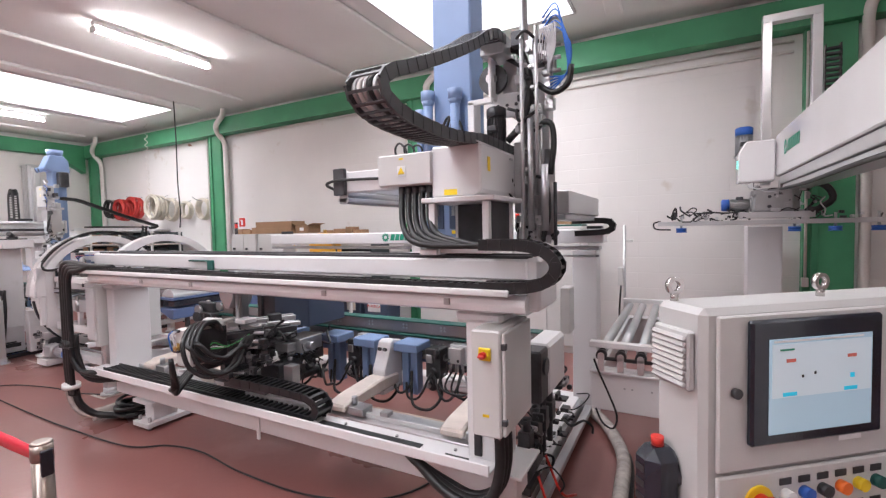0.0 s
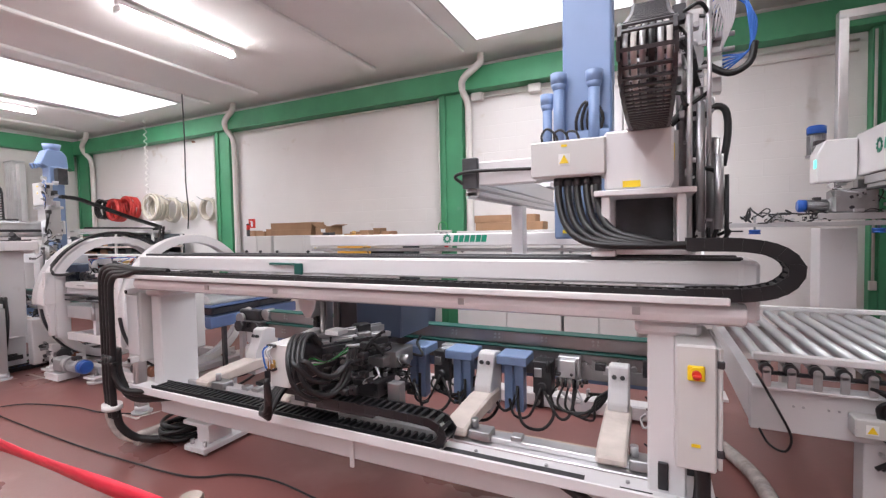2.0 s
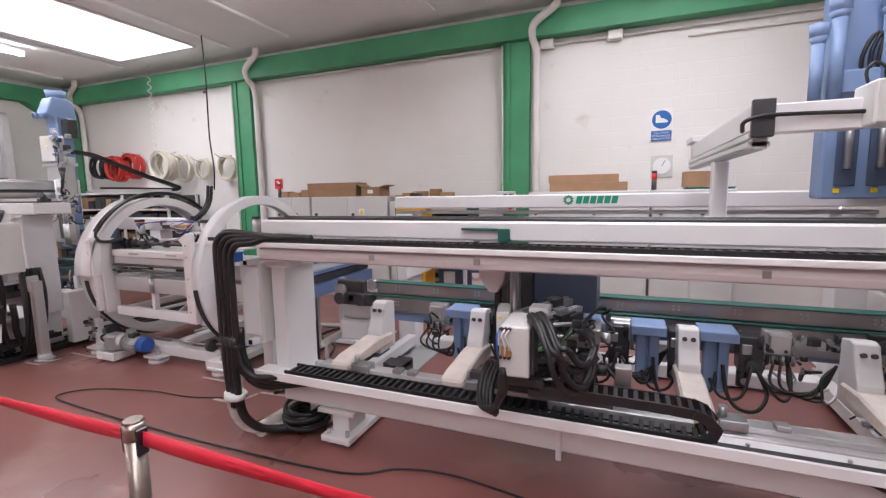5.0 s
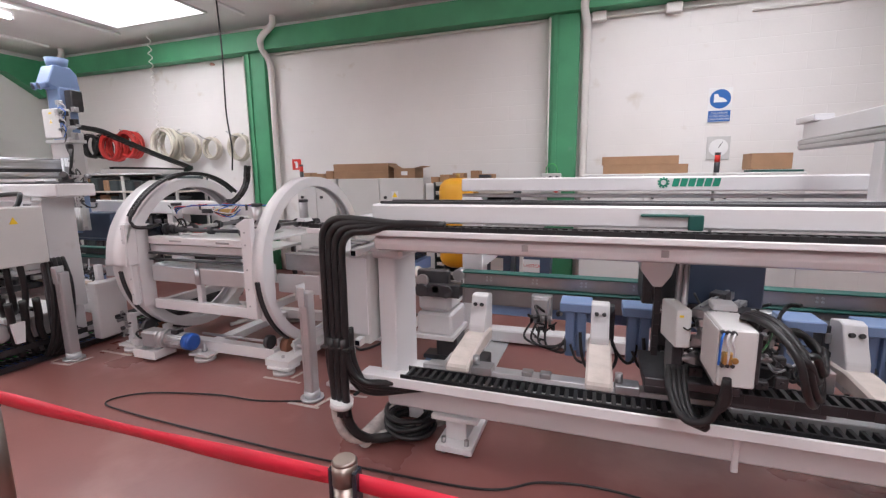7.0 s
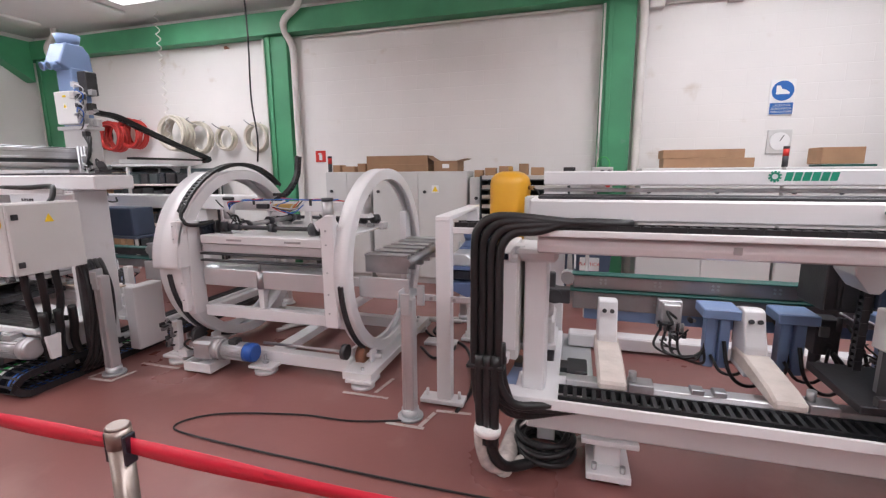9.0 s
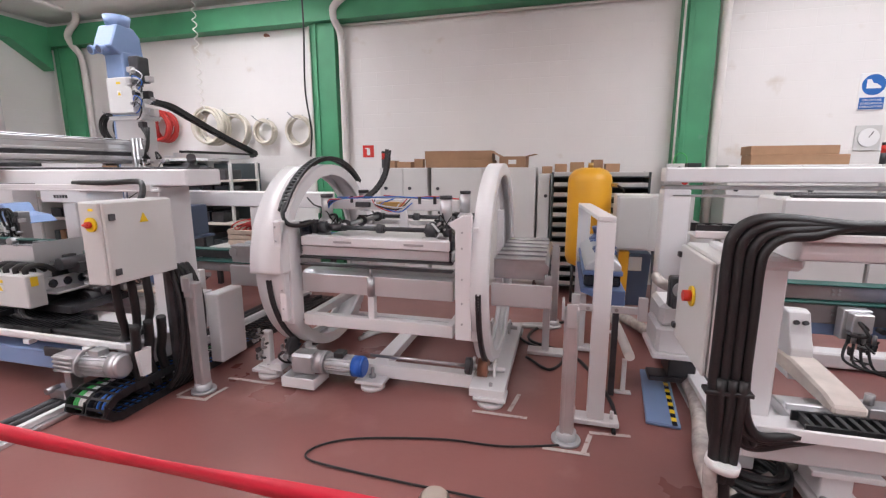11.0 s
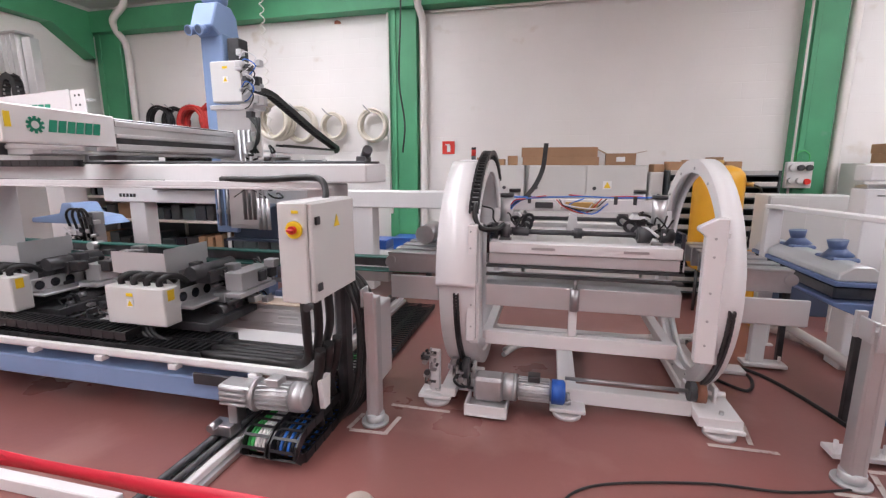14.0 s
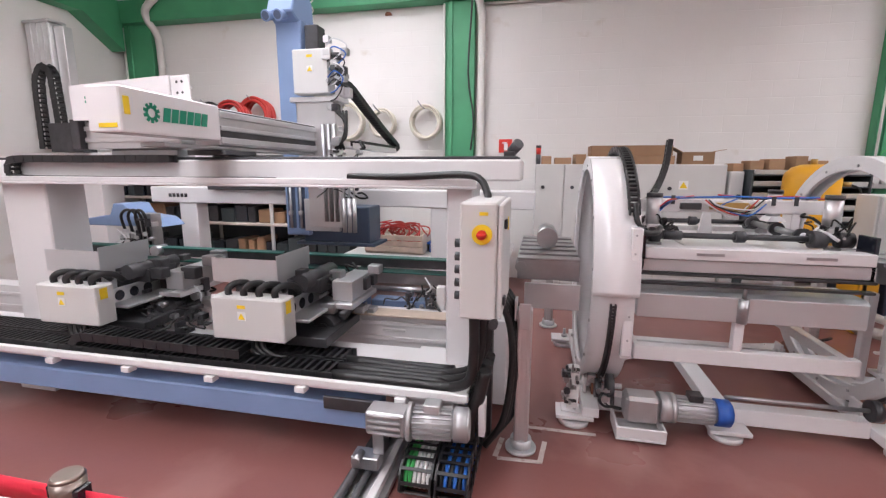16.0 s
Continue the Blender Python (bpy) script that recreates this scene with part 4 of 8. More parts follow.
    for k in range(3):
        part("hose", tube([(-0.74, 1.9 + 0.05 * k, 0.68), (-0.74, 1.9 + 0.05 * k, 0.5), (-0.78, 1.88 + 0.05 * k, 0.36), (-0.9, 1.88 + 0.04 * k, 0.3), (-1.05, 1.9 + 0.03 * k, 0.33), (-1.2, 1.94, 0.4), (-1.35, 2.0, 0.44)], 0.026, 8), RUBBER, t, "thick black hose under the cabinet")
    part("switch_plate", box(-0.9, -0.86, 1.965, 1.979, 0.5, 0.62), DARK, t)
    # right end: valves and pumps, side rail on the floor
    part("floor_rail", joined(box(-0.72, -0.66, 2.3, 4.2, 0.06, 0.1), box(-0.8, -0.74, 2.3, 4.2, 0.06, 0.14)), ALU, t)
    for i in range(4):
        y = 2.3 + 0.16 * i
        part("valve_unit", joined(box(-0.79, -0.72, y, y + 0.08, 0.38, 0.5), cyl((-0.75, y + 0.04, 0.5), (-0.75, y + 0.04, 0.57), 0.022, 12), cyl((-0.75, y + 0.04, 0.24), (-0.75, y + 0.04, 0.38), 0.02, 12)), DARK, t, "dark pneumatic valve unit")
    part("air_hose", joined(tube([(-0.69, 2.35, 0.25), (-0.62, 2.3, 0.12), (-0.6, 2.4, 0.02), (-0.72, 2.6, 0.015)], 0.008, 6), tube([(-0.69, 2.5, 0.3), (-0.6, 2.5, 0.1), (-0.55, 2.65, 0.02)], 0.008, 6)), RED, t, "red air hose")
    part("filter_box", box(-0.84, -0.69, 2.6, 3.0, 0.6, 0.92, 0.02), WHITE, t)
    part("fan_box", joined(box(-0.82, -0.69, 2.42, 2.58, 0.62, 0.92, 0.01), cyl((-0.69, 2.5, 0.82), (-0.675, 2.5, 0.82), 0.05, 16)), DARK, t, "dark fan box")
    clutter(t, 35, -0.86, -0.71, 2.32, 3.5, 0.14, 0.58, 50, 26, (DARK, DARK, DARK, STEEL), 0.032)
    part("pump_body", joined(cyl((-0.78, 2.3, 0.26), (-0.78, 2.56, 0.26), 0.06, 18), cyl((-0.78, 2.62, 0.3), (-0.78, 2.62, 0.5), 0.04, 16), box(-0.84, -0.72, 2.3, 2.5, 0.15, 0.2)), DARK, t, "dark vacuum pump")
    part("side_sheet", box(-0.74, -0.67, 3.08, 3.22, 0.88, 1.2, 0.006), GREY, t)
    # conveyor belt beam with green belts, in the middle of the machine
    part("belt_beam", box(-4.18, -0.82, 2.95, 3.05, 0.66, 0.78), BEAM, t, "steel conveyor beam tinted brown like its floor reflection")
    part("belt_beam", box(-4.18, -0.82, 2.975, 3.05, 0.8, 0.89), BEAM, t)
    part("belt", joined(box(-4.2, -0.8, 2.935, 3.06, 0.783, 0.797), box(-4.2, -0.85, 2.955, 3.06, 0.892, 0.902)), BELT, t, "green conveyor belt")
    for k in range(10):
        x = -4.0 + 0.34 * k
        for dx in (0, 0.03):
            for dz in (0, 0.025):
                part("beam_bolt", cyl((x + dx, 2.949, 0.72 + dz), (x + dx, 2.94, 0.72 + dz), 0.008, 6), STEEL, t)
                part("beam_bolt", cyl((x + dx, 2.974, 0.84 + dz), (x + dx, 2.966, 0.84 + dz), 0.008, 6), STEEL, t)
    part("white_panel", box(-4.18, -4.165, 3.5, 4.1, 0.82, 1.15, 0.004), WHITE, t)
    part("belt_pulley", cyl((-4.22, 2.95, 0.87), (-4.22, 3.05, 0.87), 0.045, 20), STEEL, t, "steel belt pulley")
    part("belt_drive", joined(box(-4.55, -4.2, 2.9, 3.0, 0.7, 0.8), cyl((-4.5, 2.88, 0.75), (-4.5, 3.02, 0.75), 0.05, 16), cyl((-4.3, 2.88, 0.75), (-4.3, 3.02, 0.75), 0.05, 16)), DARK, t)
    for k in range(16):
        part("strip_roller", cyl((-1.75 + 0.06 * k, 2.915, 0.72), (-1.75 + 0.06 * k, 2.97, 0.72), 0.018, 10), STEEL, t)
    # clamps: white posts on wrapped slides
    for cx in (-3.97, -3.19, -1.91, -1.1):
        c = part("clamp_post", prism([(2.55, 0.45), (2.78, 0.45), (2.78, 0.8), (2.68, 0.82), (2.64, 0.81), (2.6, 0.7), (2.56, 0.62)], "x", cx - 0.055, cx + 0.055, 0.006), WHITE, t, "white clamp post with two black buttons")
        for dx in (-0.022, 0.022):
            part("button", cyl((cx + dx, 2.62, 0.755), (cx + dx, 2.6, 0.762), 0.013, 12), DARK, c)
        part("clamp_slide", prism([(2.1, 0.49), (2.1, 0.535), (2.2, 0.56), (2.52, 0.585), (2.72, 0.57), (2.72, 0.49)], "x", cx - 0.07, cx + 0.07, 0.012), PAPER, t, "slide wrapped in cream packing paper")
        part("slide_foot", joined(box(cx + 0.08, cx + 0.2, 2.12, 2.22, 0.48, 0.53), cyl((cx + 0.1, 2.17, 0.53), (cx + 0.1, 2.17, 0.58), 0.02, 10)), STEEL, t)
    # blue drilling blocks with hoses
    for cx in (-3.34, -2.96, -2.47, -2.12, -1.75):
        b = part("drill_block", joined(box(cx - 0.1, cx + 0.1, 2.66, 2.86, 0.74, 0.8, 0.006), box(cx - 0.065, cx - 0.01, 2.72, 2.8, 0.42, 0.74), box(cx + 0.01, cx + 0.065, 2.72, 2.8, 0.42, 0.74), box(cx - 0.01, cx + 0.01, 2.75, 2.79, 0.45, 0.74)), BLUE if cx != -2.5 else BLUE_DARK, t, "blue painted drilling block")
        part("drill_spindle", joined(box(cx + 0.12, cx + 0.24, 2.75, 2.87, 0.55, 0.76), cyl((cx + 0.18, 2.72, 0.6), (cx + 0.18, 2.9, 0.6), 0.03, 12), cyl((cx + 0.15, 2.8, 0.45), (cx + 0.15, 2.8, 0.55), 0.03, 10), cyl((cx + 0.22, 2.74, 0.7), (cx + 0.22, 2.74, 0.78), 0.014, 8)), DARK, b, "dark drilling spindle")
        part("drill_fitting", box(cx + 0.13, cx + 0.18, 2.735, 2.75, 0.66, 0.72), STEEL, b)
        part("drill_nozzle", cyl((cx + 0.15, 2.72, 0.5), (cx + 0.15, 2.74, 0.5), 0.02, 10), STEEL, b)
        part("drill_hose", joined(tube([(cx + 0.03, 2.7, 0.6), (cx + 0.05, 2.66, 0.45), (cx + 0.1, 2.62, 0.38), (cx + 0.2, 2.66, 0.36), (cx + 0.26, 2.72, 0.44), (cx + 0.22, 2.78, 0.56)], 0.011, 6), tube([(cx + 0.18, 2.72, 0.6), (cx + 0.12, 2.65, 0.44), (cx + 0.02, 2.66, 0.42), (cx - 0.03, 2.72, 0.5)], 0.009, 6), tube([(cx + 0.2, 2.72, 0.58), (cx + 0.3, 2.66, 0.45), (cx + 0.36, 2.7, 0.46), (cx + 0.38, 2.8, 0.58), (cx + 0.36, 2.94, 0.68)], 0.01, 6)), RUBBER, b)
    part("white_box", box(-2.05, -1.97, 2.85, 2.93, 0.52, 0.64), WHITE, t)
    part("belt_end", joined(box(-0.98, -0.84, 2.91, 3.06, 0.68, 0.79, 0.006), cyl((-0.91, 2.895, 0.73), (-0.91, 2.91, 0.73), 0.035, 14)), DARK, t, "dark belt end housing")
    clutter(t, 33, -1.5, -1.1, 2.92, 2.95, 0.67, 0.75, 10, 0, (STEEL, STEEL, DARK, ALU))
    part("roller_plate", box(-1.85, -0.85, 2.93, 2.948, 0.62, 0.7), STEEL, t)
    for k in range(9):
        part("slider_bolt", cyl((-3.9 + 0.36 * k, 2.0, 0.483), (-3.9 + 0.36 * k, 2.0, 0.492), 0.009, 8), STEEL, t)
    for bx, seed in ((-3.58, 61), (-2.27, 62), (-1.42, 63)):
        hb = part("valve_bracket", joined(box(bx - 0.07, bx + 0.07, 2.86, 2.93, 0.6, 0.78, 0.004), box(bx - 0.05, bx + 0.05, 2.8, 2.86, 0.66, 0.77, 0.004)), ALU, t, "aluminium valve bracket under the belt")
        for k in range(6):
            part("valve_coil", cyl((bx - 0.06 + 0.025 * k, 2.8, 0.6), (bx - 0.06 + 0.025 * k, 2.8, 0.655), 0.01, 8), (DARK, STEEL)[k % 2], hb)
        for k in range(4):
            part("slack_hose", tube([(bx - 0.05 + 0.03 * k, 2.82, 0.62), (bx - 0.1 + 0.05 * k, 2.74, 0.52 - 0.015 * k), (bx + 0.02 + 0.05 * k, 2.7, 0.48 - 0.01 * k), (bx + 0.18, 2.74, 0.5 + 0.02 * k), (bx + 0.27, 2.82, 0.62)], 0.008, 6, 5), RUBBER, t, "" if k else "slack black hose under the belt")
        clutter(t, seed, bx - 0.08, bx + 0.16, 2.78, 2.86, 0.5, 0.7, 10, 3, (DARK, DARK, STEEL), 0.018)
    part("under_beam", box(-4.1, -0.95, 2.98, 3.02, 0.58, 0.655), BLUE, t, "blue sheet rail under the belt beam")
    # lower working carriage with its cabinet, hoses and drag chain
    part("carriage_plate", box(-2.98, -2.4, 2.02, 2.5, 0.56, 0.6), DARK, t, "dark carriage plate")
    cm = pose(-2.725, 1.64, 0, 0, 0, 1)
    c = part("carriage_box", turned(box(-0.045, 0.08, 0, 0.25, 0.805, 1.035, 0.006), cm), GREY, t, "light grey terminal box on the carriage")
    part("box_lid", turned(box(-0.053, -0.047, 0.006, 0.244, 0.812, 1.028), cm), GREY, c)
    # Dark plate added to hide the box's light east face.
    part("box_back", turned(box(0.082, 0.1, 0.02, 0.25, 0.82, 1.02), cm), DARK, c)
    part("box_arm", turned(box(-0.03, 0.06, 0.1, 0.5, 0.755, 0.803), cm), DARK, c)
    part("valve_body", turned(joined(box(-0.04, -0.002, -0.025, -0.002, 0.9, 0.95), cyl((0, -0.035, 0.925), (0, -0.025, 0.925), 0.012, 10)), cm), BRASS, c, "brass pressure valve")
    for k in range(3):
        x = -0.04 + 0.018 * k
        part("valve_port", turned(cyl((x, -0.02, 1.025), (x, 0, 1.025), 0.009, 8), cm), DARK, c)
        part("valve_knob", turned(cyl((x, -0.025, 0.9), (x, 0, 0.9), 0.008, 8), cm), DARK, c)
        part("box_hose", turned(tube([(x, -0.02, 1.025), (x - 0.012, -0.04, 1.0), (x - 0.012 * (k == 0), -0.03, 0.96 - 0.03 * (k == 0)), (x - 0.01 * (k == 0), -0.02, 0.9)], 0.0045, 6), cm), BLUE_HOSE if k == 0 else CLEAR_TUBE, c)
    cb = pose(-2.874, 1.949, 0, 0, 0, 11)
    c2 = part("carriage_box", turned(box(0, 0.066, 0, 0.2, 0.83, 1.01, 0.005), cb), GREY, t, "small grey box on the carriage")
    part("box_label", turned(box(0.012, 0.03, -0.0025, -0.0005, 0.975, 0.985, 0), cb), SIGNAL_YELLOW, c2, "yellow label")
    part("box_bracket", turned(box(0.01, 0.055, 0.05, 0.15, 0.6, 0.829), cb), DARK, c2)
    part("box_hook", turned(tube([(0.03, -0.004, 0.93), (0.045, -0.014, 0.922), (0.06, -0.012, 0.93)], 0.004, 6), cb), RUBBER, c2)
    part("funnel", prism([(-3.02, 1.215), (-2.86, 1.215), (-2.88, 1.13), (-2.92, 1.07), (-2.96, 1.07), (-3.02, 1.15)], "y", 2.12, 2.3, 0.004), ZINC, t, "sheet metal chip funnel")
    part("suction_duct", box(-2.765, -2.41, 2.4, 2.8, 0.92, 1.215, 0.008), BLUE_DARK, t, "dark blue suction hood")
    part("suction_side", joined(box(-2.98, -2.77, 2.42, 2.7, 0.9, 1.2, 0.006), cyl((-2.92, 2.415, 0.92), (-2.92, 2.415, 1.18), 0.012, 8)), DARK, t, "dark sheet steel side duct")
    part("column_chain", links([(-2.93, 2.2, 0.72), (-2.93, 2.2, 0.95), (-2.93, 2.2, 1.2)], (0, 1, 0), 0.05, 0.03, 0.03), PLASTIC, t)
    part("carriage_column", joined(box(-2.85, -2.8, 2.14, 2.2, 0.6, 1.21), cyl((-2.82, 2.12, 0.62), (-2.82, 2.12, 1.2), 0.014, 10)), STEEL, t)
    # drilling unit: rods and slides along the machine, slides that run back
    for k, (x1, y, z, r) in enumerate(((-2.44, 2.02, 0.9, 0.011), (-2.44, 2.03, 0.79, 0.012), (-2.5, 2.06, 0.85, 0.014), (-2.48, 2.1, 0.94, 0.012), (-2.46, 2.16, 0.72, 0.014), (-2.52, 1.96, 0.7, 0.01))):
        rod = part("unit_rod", cyl((-2.86 + 0.03 * k, y - 0.02, z - 0.03), (x1, y, z), r, 10), STEEL, t, "" if k else "bright steel rod")
        part("rod_clevis", joined(box(x1 - 0.03, x1 + 0.02, y - 0.02, y + 0.02, z - 0.02, z + 0.02, 0.004), cyl((x1, y - 0.03, z), (x1, y + 0.03, z), 0.009, 8)), DARK, rod)
    for k, (xa, ya, xb, yb, z, w) in enumerate(((-2.78, 2.0, -2.55, 2.44, 0.985, 0.028), (-2.76, 1.96, -2.5, 2.4, 0.95, 0.022), (-2.74, 1.9, -2.5, 2.36, 0.92, 0.03), (-2.78, 1.98, -2.56, 2.42, 0.86, 0.025), (-2.72, 1.9, -2.46, 2.4, 0.84, 0.02), (-2.8, 2.0, -2.5, 2.42, 0.76, 0.026), (-2.7, 1.95, -2.44, 2.4, 0.7, 0.022))):
        L, a = math.hypot(xb - xa, yb - ya), math.degrees(math.atan2(yb - ya, xb - xa))
        bar = part("slide_bar", turned(joined(box(0, L, -w, w, -w * 0.7, w * 0.7, 0.003), box(0.04, L - 0.04, -w * 0.3, w * 0.3, w * 0.7, w * 1.05, 0.002)), pose(xa, ya, z, 0, 0, a)), (STEEL, ALU, DARK, STEEL, DARK, STEEL, DARK)[k], t, "" if k else "steel slide bar")
        part("slide_block", turned(box(L * 0.55, L * 0.55 + 0.09, -w * 1.3, w * 1.3, -w, w * 1.5, 0.003), pose(xa, ya, z, 0, 0, a)), (DARK, STEEL)[k % 2], bar)
    part("unit_head", joined(box(-2.56, -2.38, 2.28, 2.5, 0.76, 0.86, 0.005), box(-2.54, -2.42, 2.2, 2.28, 0.78, 0.84, 0.005), cyl((-2.38, 2.36, 0.8), (-2.33, 2.36, 0.8), 0.03, 12)), STEEL, t, "steel drilling head")
    part("unit_head", joined(box(-2.58, -2.4, 2.1, 2.3, 0.62, 0.72, 0.005), cyl((-2.4, 2.2, 0.67), (-2.34, 2.2, 0.67), 0.028, 12)), DARK, t, "dark drilling head")
    part("pale_block", box(-2.72, -2.62, 2.02, 2.12, 1.0, 1.03, 0.004), WHITE, t)
    clutter(t, 4, -2.76, -2.4, 1.94, 2.42, 0.64, 0.93, 54, 26, (DARK, DARK, DARK, STEEL, STEEL, ALU), 0.024)
    clutter(t, 5, -2.62, -2.36, 2.3, 2.6, 0.5, 0.8, 26, 12, (DARK, DARK, STEEL), 0.024)
    for k in range(7):
        part("unit_wire", tube([(-2.74, 1.7 + 0.02 * k, 0.99), (-2.68, 1.74, 0.93 - 0.015 * k), (-2.62, 1.78, 0.87 + 0.012 * k), (-2.56, 1.85, 0.9), (-2.5, 1.96, 0.93 + 0.006 * k)], 0.005, 5), GREEN_WIRE if k in (2, 5) else (CLEAR_TUBE if k == 3 else RUBBER), t)
    # thick hoses from the box in wide loops
    for k, low in enumerate((0.775, 0.785, 0.86, 0.88)):
        dx, dy = 0.03 * (k % 2) + 0.01 * (k > 1), 0.035 * (k % 2) + 0.02 * (k > 1)
        part("corrugated_hose", turned(tube([(-2.73 + dx, 1.72, 0.99), (-2.755 + dx, 1.62 + dy, 1.06), (-2.7 + dx, 1.5 + dy, 1.055), (-2.645 + dx, 1.42 + dy, 0.98), (-2.61 + dx, 1.42 + dy, low + 0.09), (-2.57 + dx, 1.47 + dy, low + 0.02), (-2.53 + dx, 1.54 + dy, low), (-2.49 + dx * 0.5, 1.62 + dy, low + 0.05), (-2.48, 1.67 + dy, 0.92), (-2.51, 1.74 + dy, 0.96), (-2.56, 1.84, 0.94)], 0.0135, 10, 6), pose(0.09, 0.13, 0)), RUBBER, t, "thick black corrugated hose in a loop")
    for k in range(4):
        part("hanging_hose", tube([(-2.9 + 0.02 * k, 1.9, 0.76), (-2.91 + 0.02 * k, 1.8, 0.71), (-2.89 + 0.018 * k, 1.7, 0.655 - 0.006 * k), (-2.85 + 0.018 * k, 1.64, 0.64 - 0.006 * k), (-2.79, 1.62 + 0.008 * k, 0.67), (-2.76 + 0.006 * k, 1.6, 0.76), (-2.75, 1.59, 0.86)], 0.015, 8), RUBBER, t, "black hose hanging in a loop")
    part("hose_bracket", joined(box(-3.0, -2.62, 1.88, 1.92, 0.66, 0.7), box(-2.7, -2.3, 1.9, 1.94, 0.6, 0.64)), DARK, t)
    part("under_tray", box(-2.62, -1.95, 2.0, 2.1, 0.5, 0.55), ALU, t)
    part("side_plate", box(-2.3, -2.22, 2.05, 2.12, 0.55, 0.75), STEEL, t)
    part("lower_chain", links([(-4.2, 1.96, 0.51), (-3.5, 1.96, 0.51), (-2.6, 1.96, 0.51), (-2.0, 1.96, 0.51), (-1.93, 1.96, 0.52), (-1.885, 1.96, 0.57), (-1.93, 1.96, 0.625), (-2.05, 1.96, 0.64), (-2.35, 1.96, 0.645), (-2.62, 1.96, 0.645)], (0, 1, 0), 0.13, 0.045, 0.045), PLASTIC, t, "black plastic drag chain along the lower rail")
    for x in (-3.6, -3.5, -2.2, -2.08, -1.6):
        part("limit_switch", box(x, x + 0.06, 2.14, 2.2, 0.502, 0.53), STEEL, t)
    # rear beam of the machine with its posts
    r = part("rear_beam", box(-4.46, -0.56, 3.85, 4.05, 1.475, 1.595, 0.01), WHITE, t)
    logo(r, Matrix.Translation((-2.78, 3.848, 1.545)) @ FRONT, 0.46, 0.09)
    part("rear_rail", joined(box(-4.46, -0.6, 3.87, 4.02, 1.42, 1.45), box(-4.4, -0.6, 3.86, 3.9, 1.36, 1.38)), STEEL, t)
    for x in (-4.36, -0.72):
        part("rear_post", box(x - 0.1, x + 0.1, 3.86, 4.06, 0.0, 1.42, 0.008), WHITE, t)
    part("rear_cap", box(-4.3, -4.2, 3.88, 3.98, 1.597, 1.63), DARK, t)
    part("rear_cap", box(-0.7, -0.58, 3.87, 3.97, 1.597, 1.62), DARK, t)
    part("rear_chain_loop", links([(-0.75, 3.8, 1.56), (-0.56, 3.8, 1.57), (-0.5, 3.8, 1.59), (-0.49, 3.8, 1.63), (-0.55, 3.8, 1.66), (-0.8, 3.8, 1.66)], (0, 1, 0), 0.08, 0.045, 0.035), PLASTIC, t)
    return t


drilling_machine()


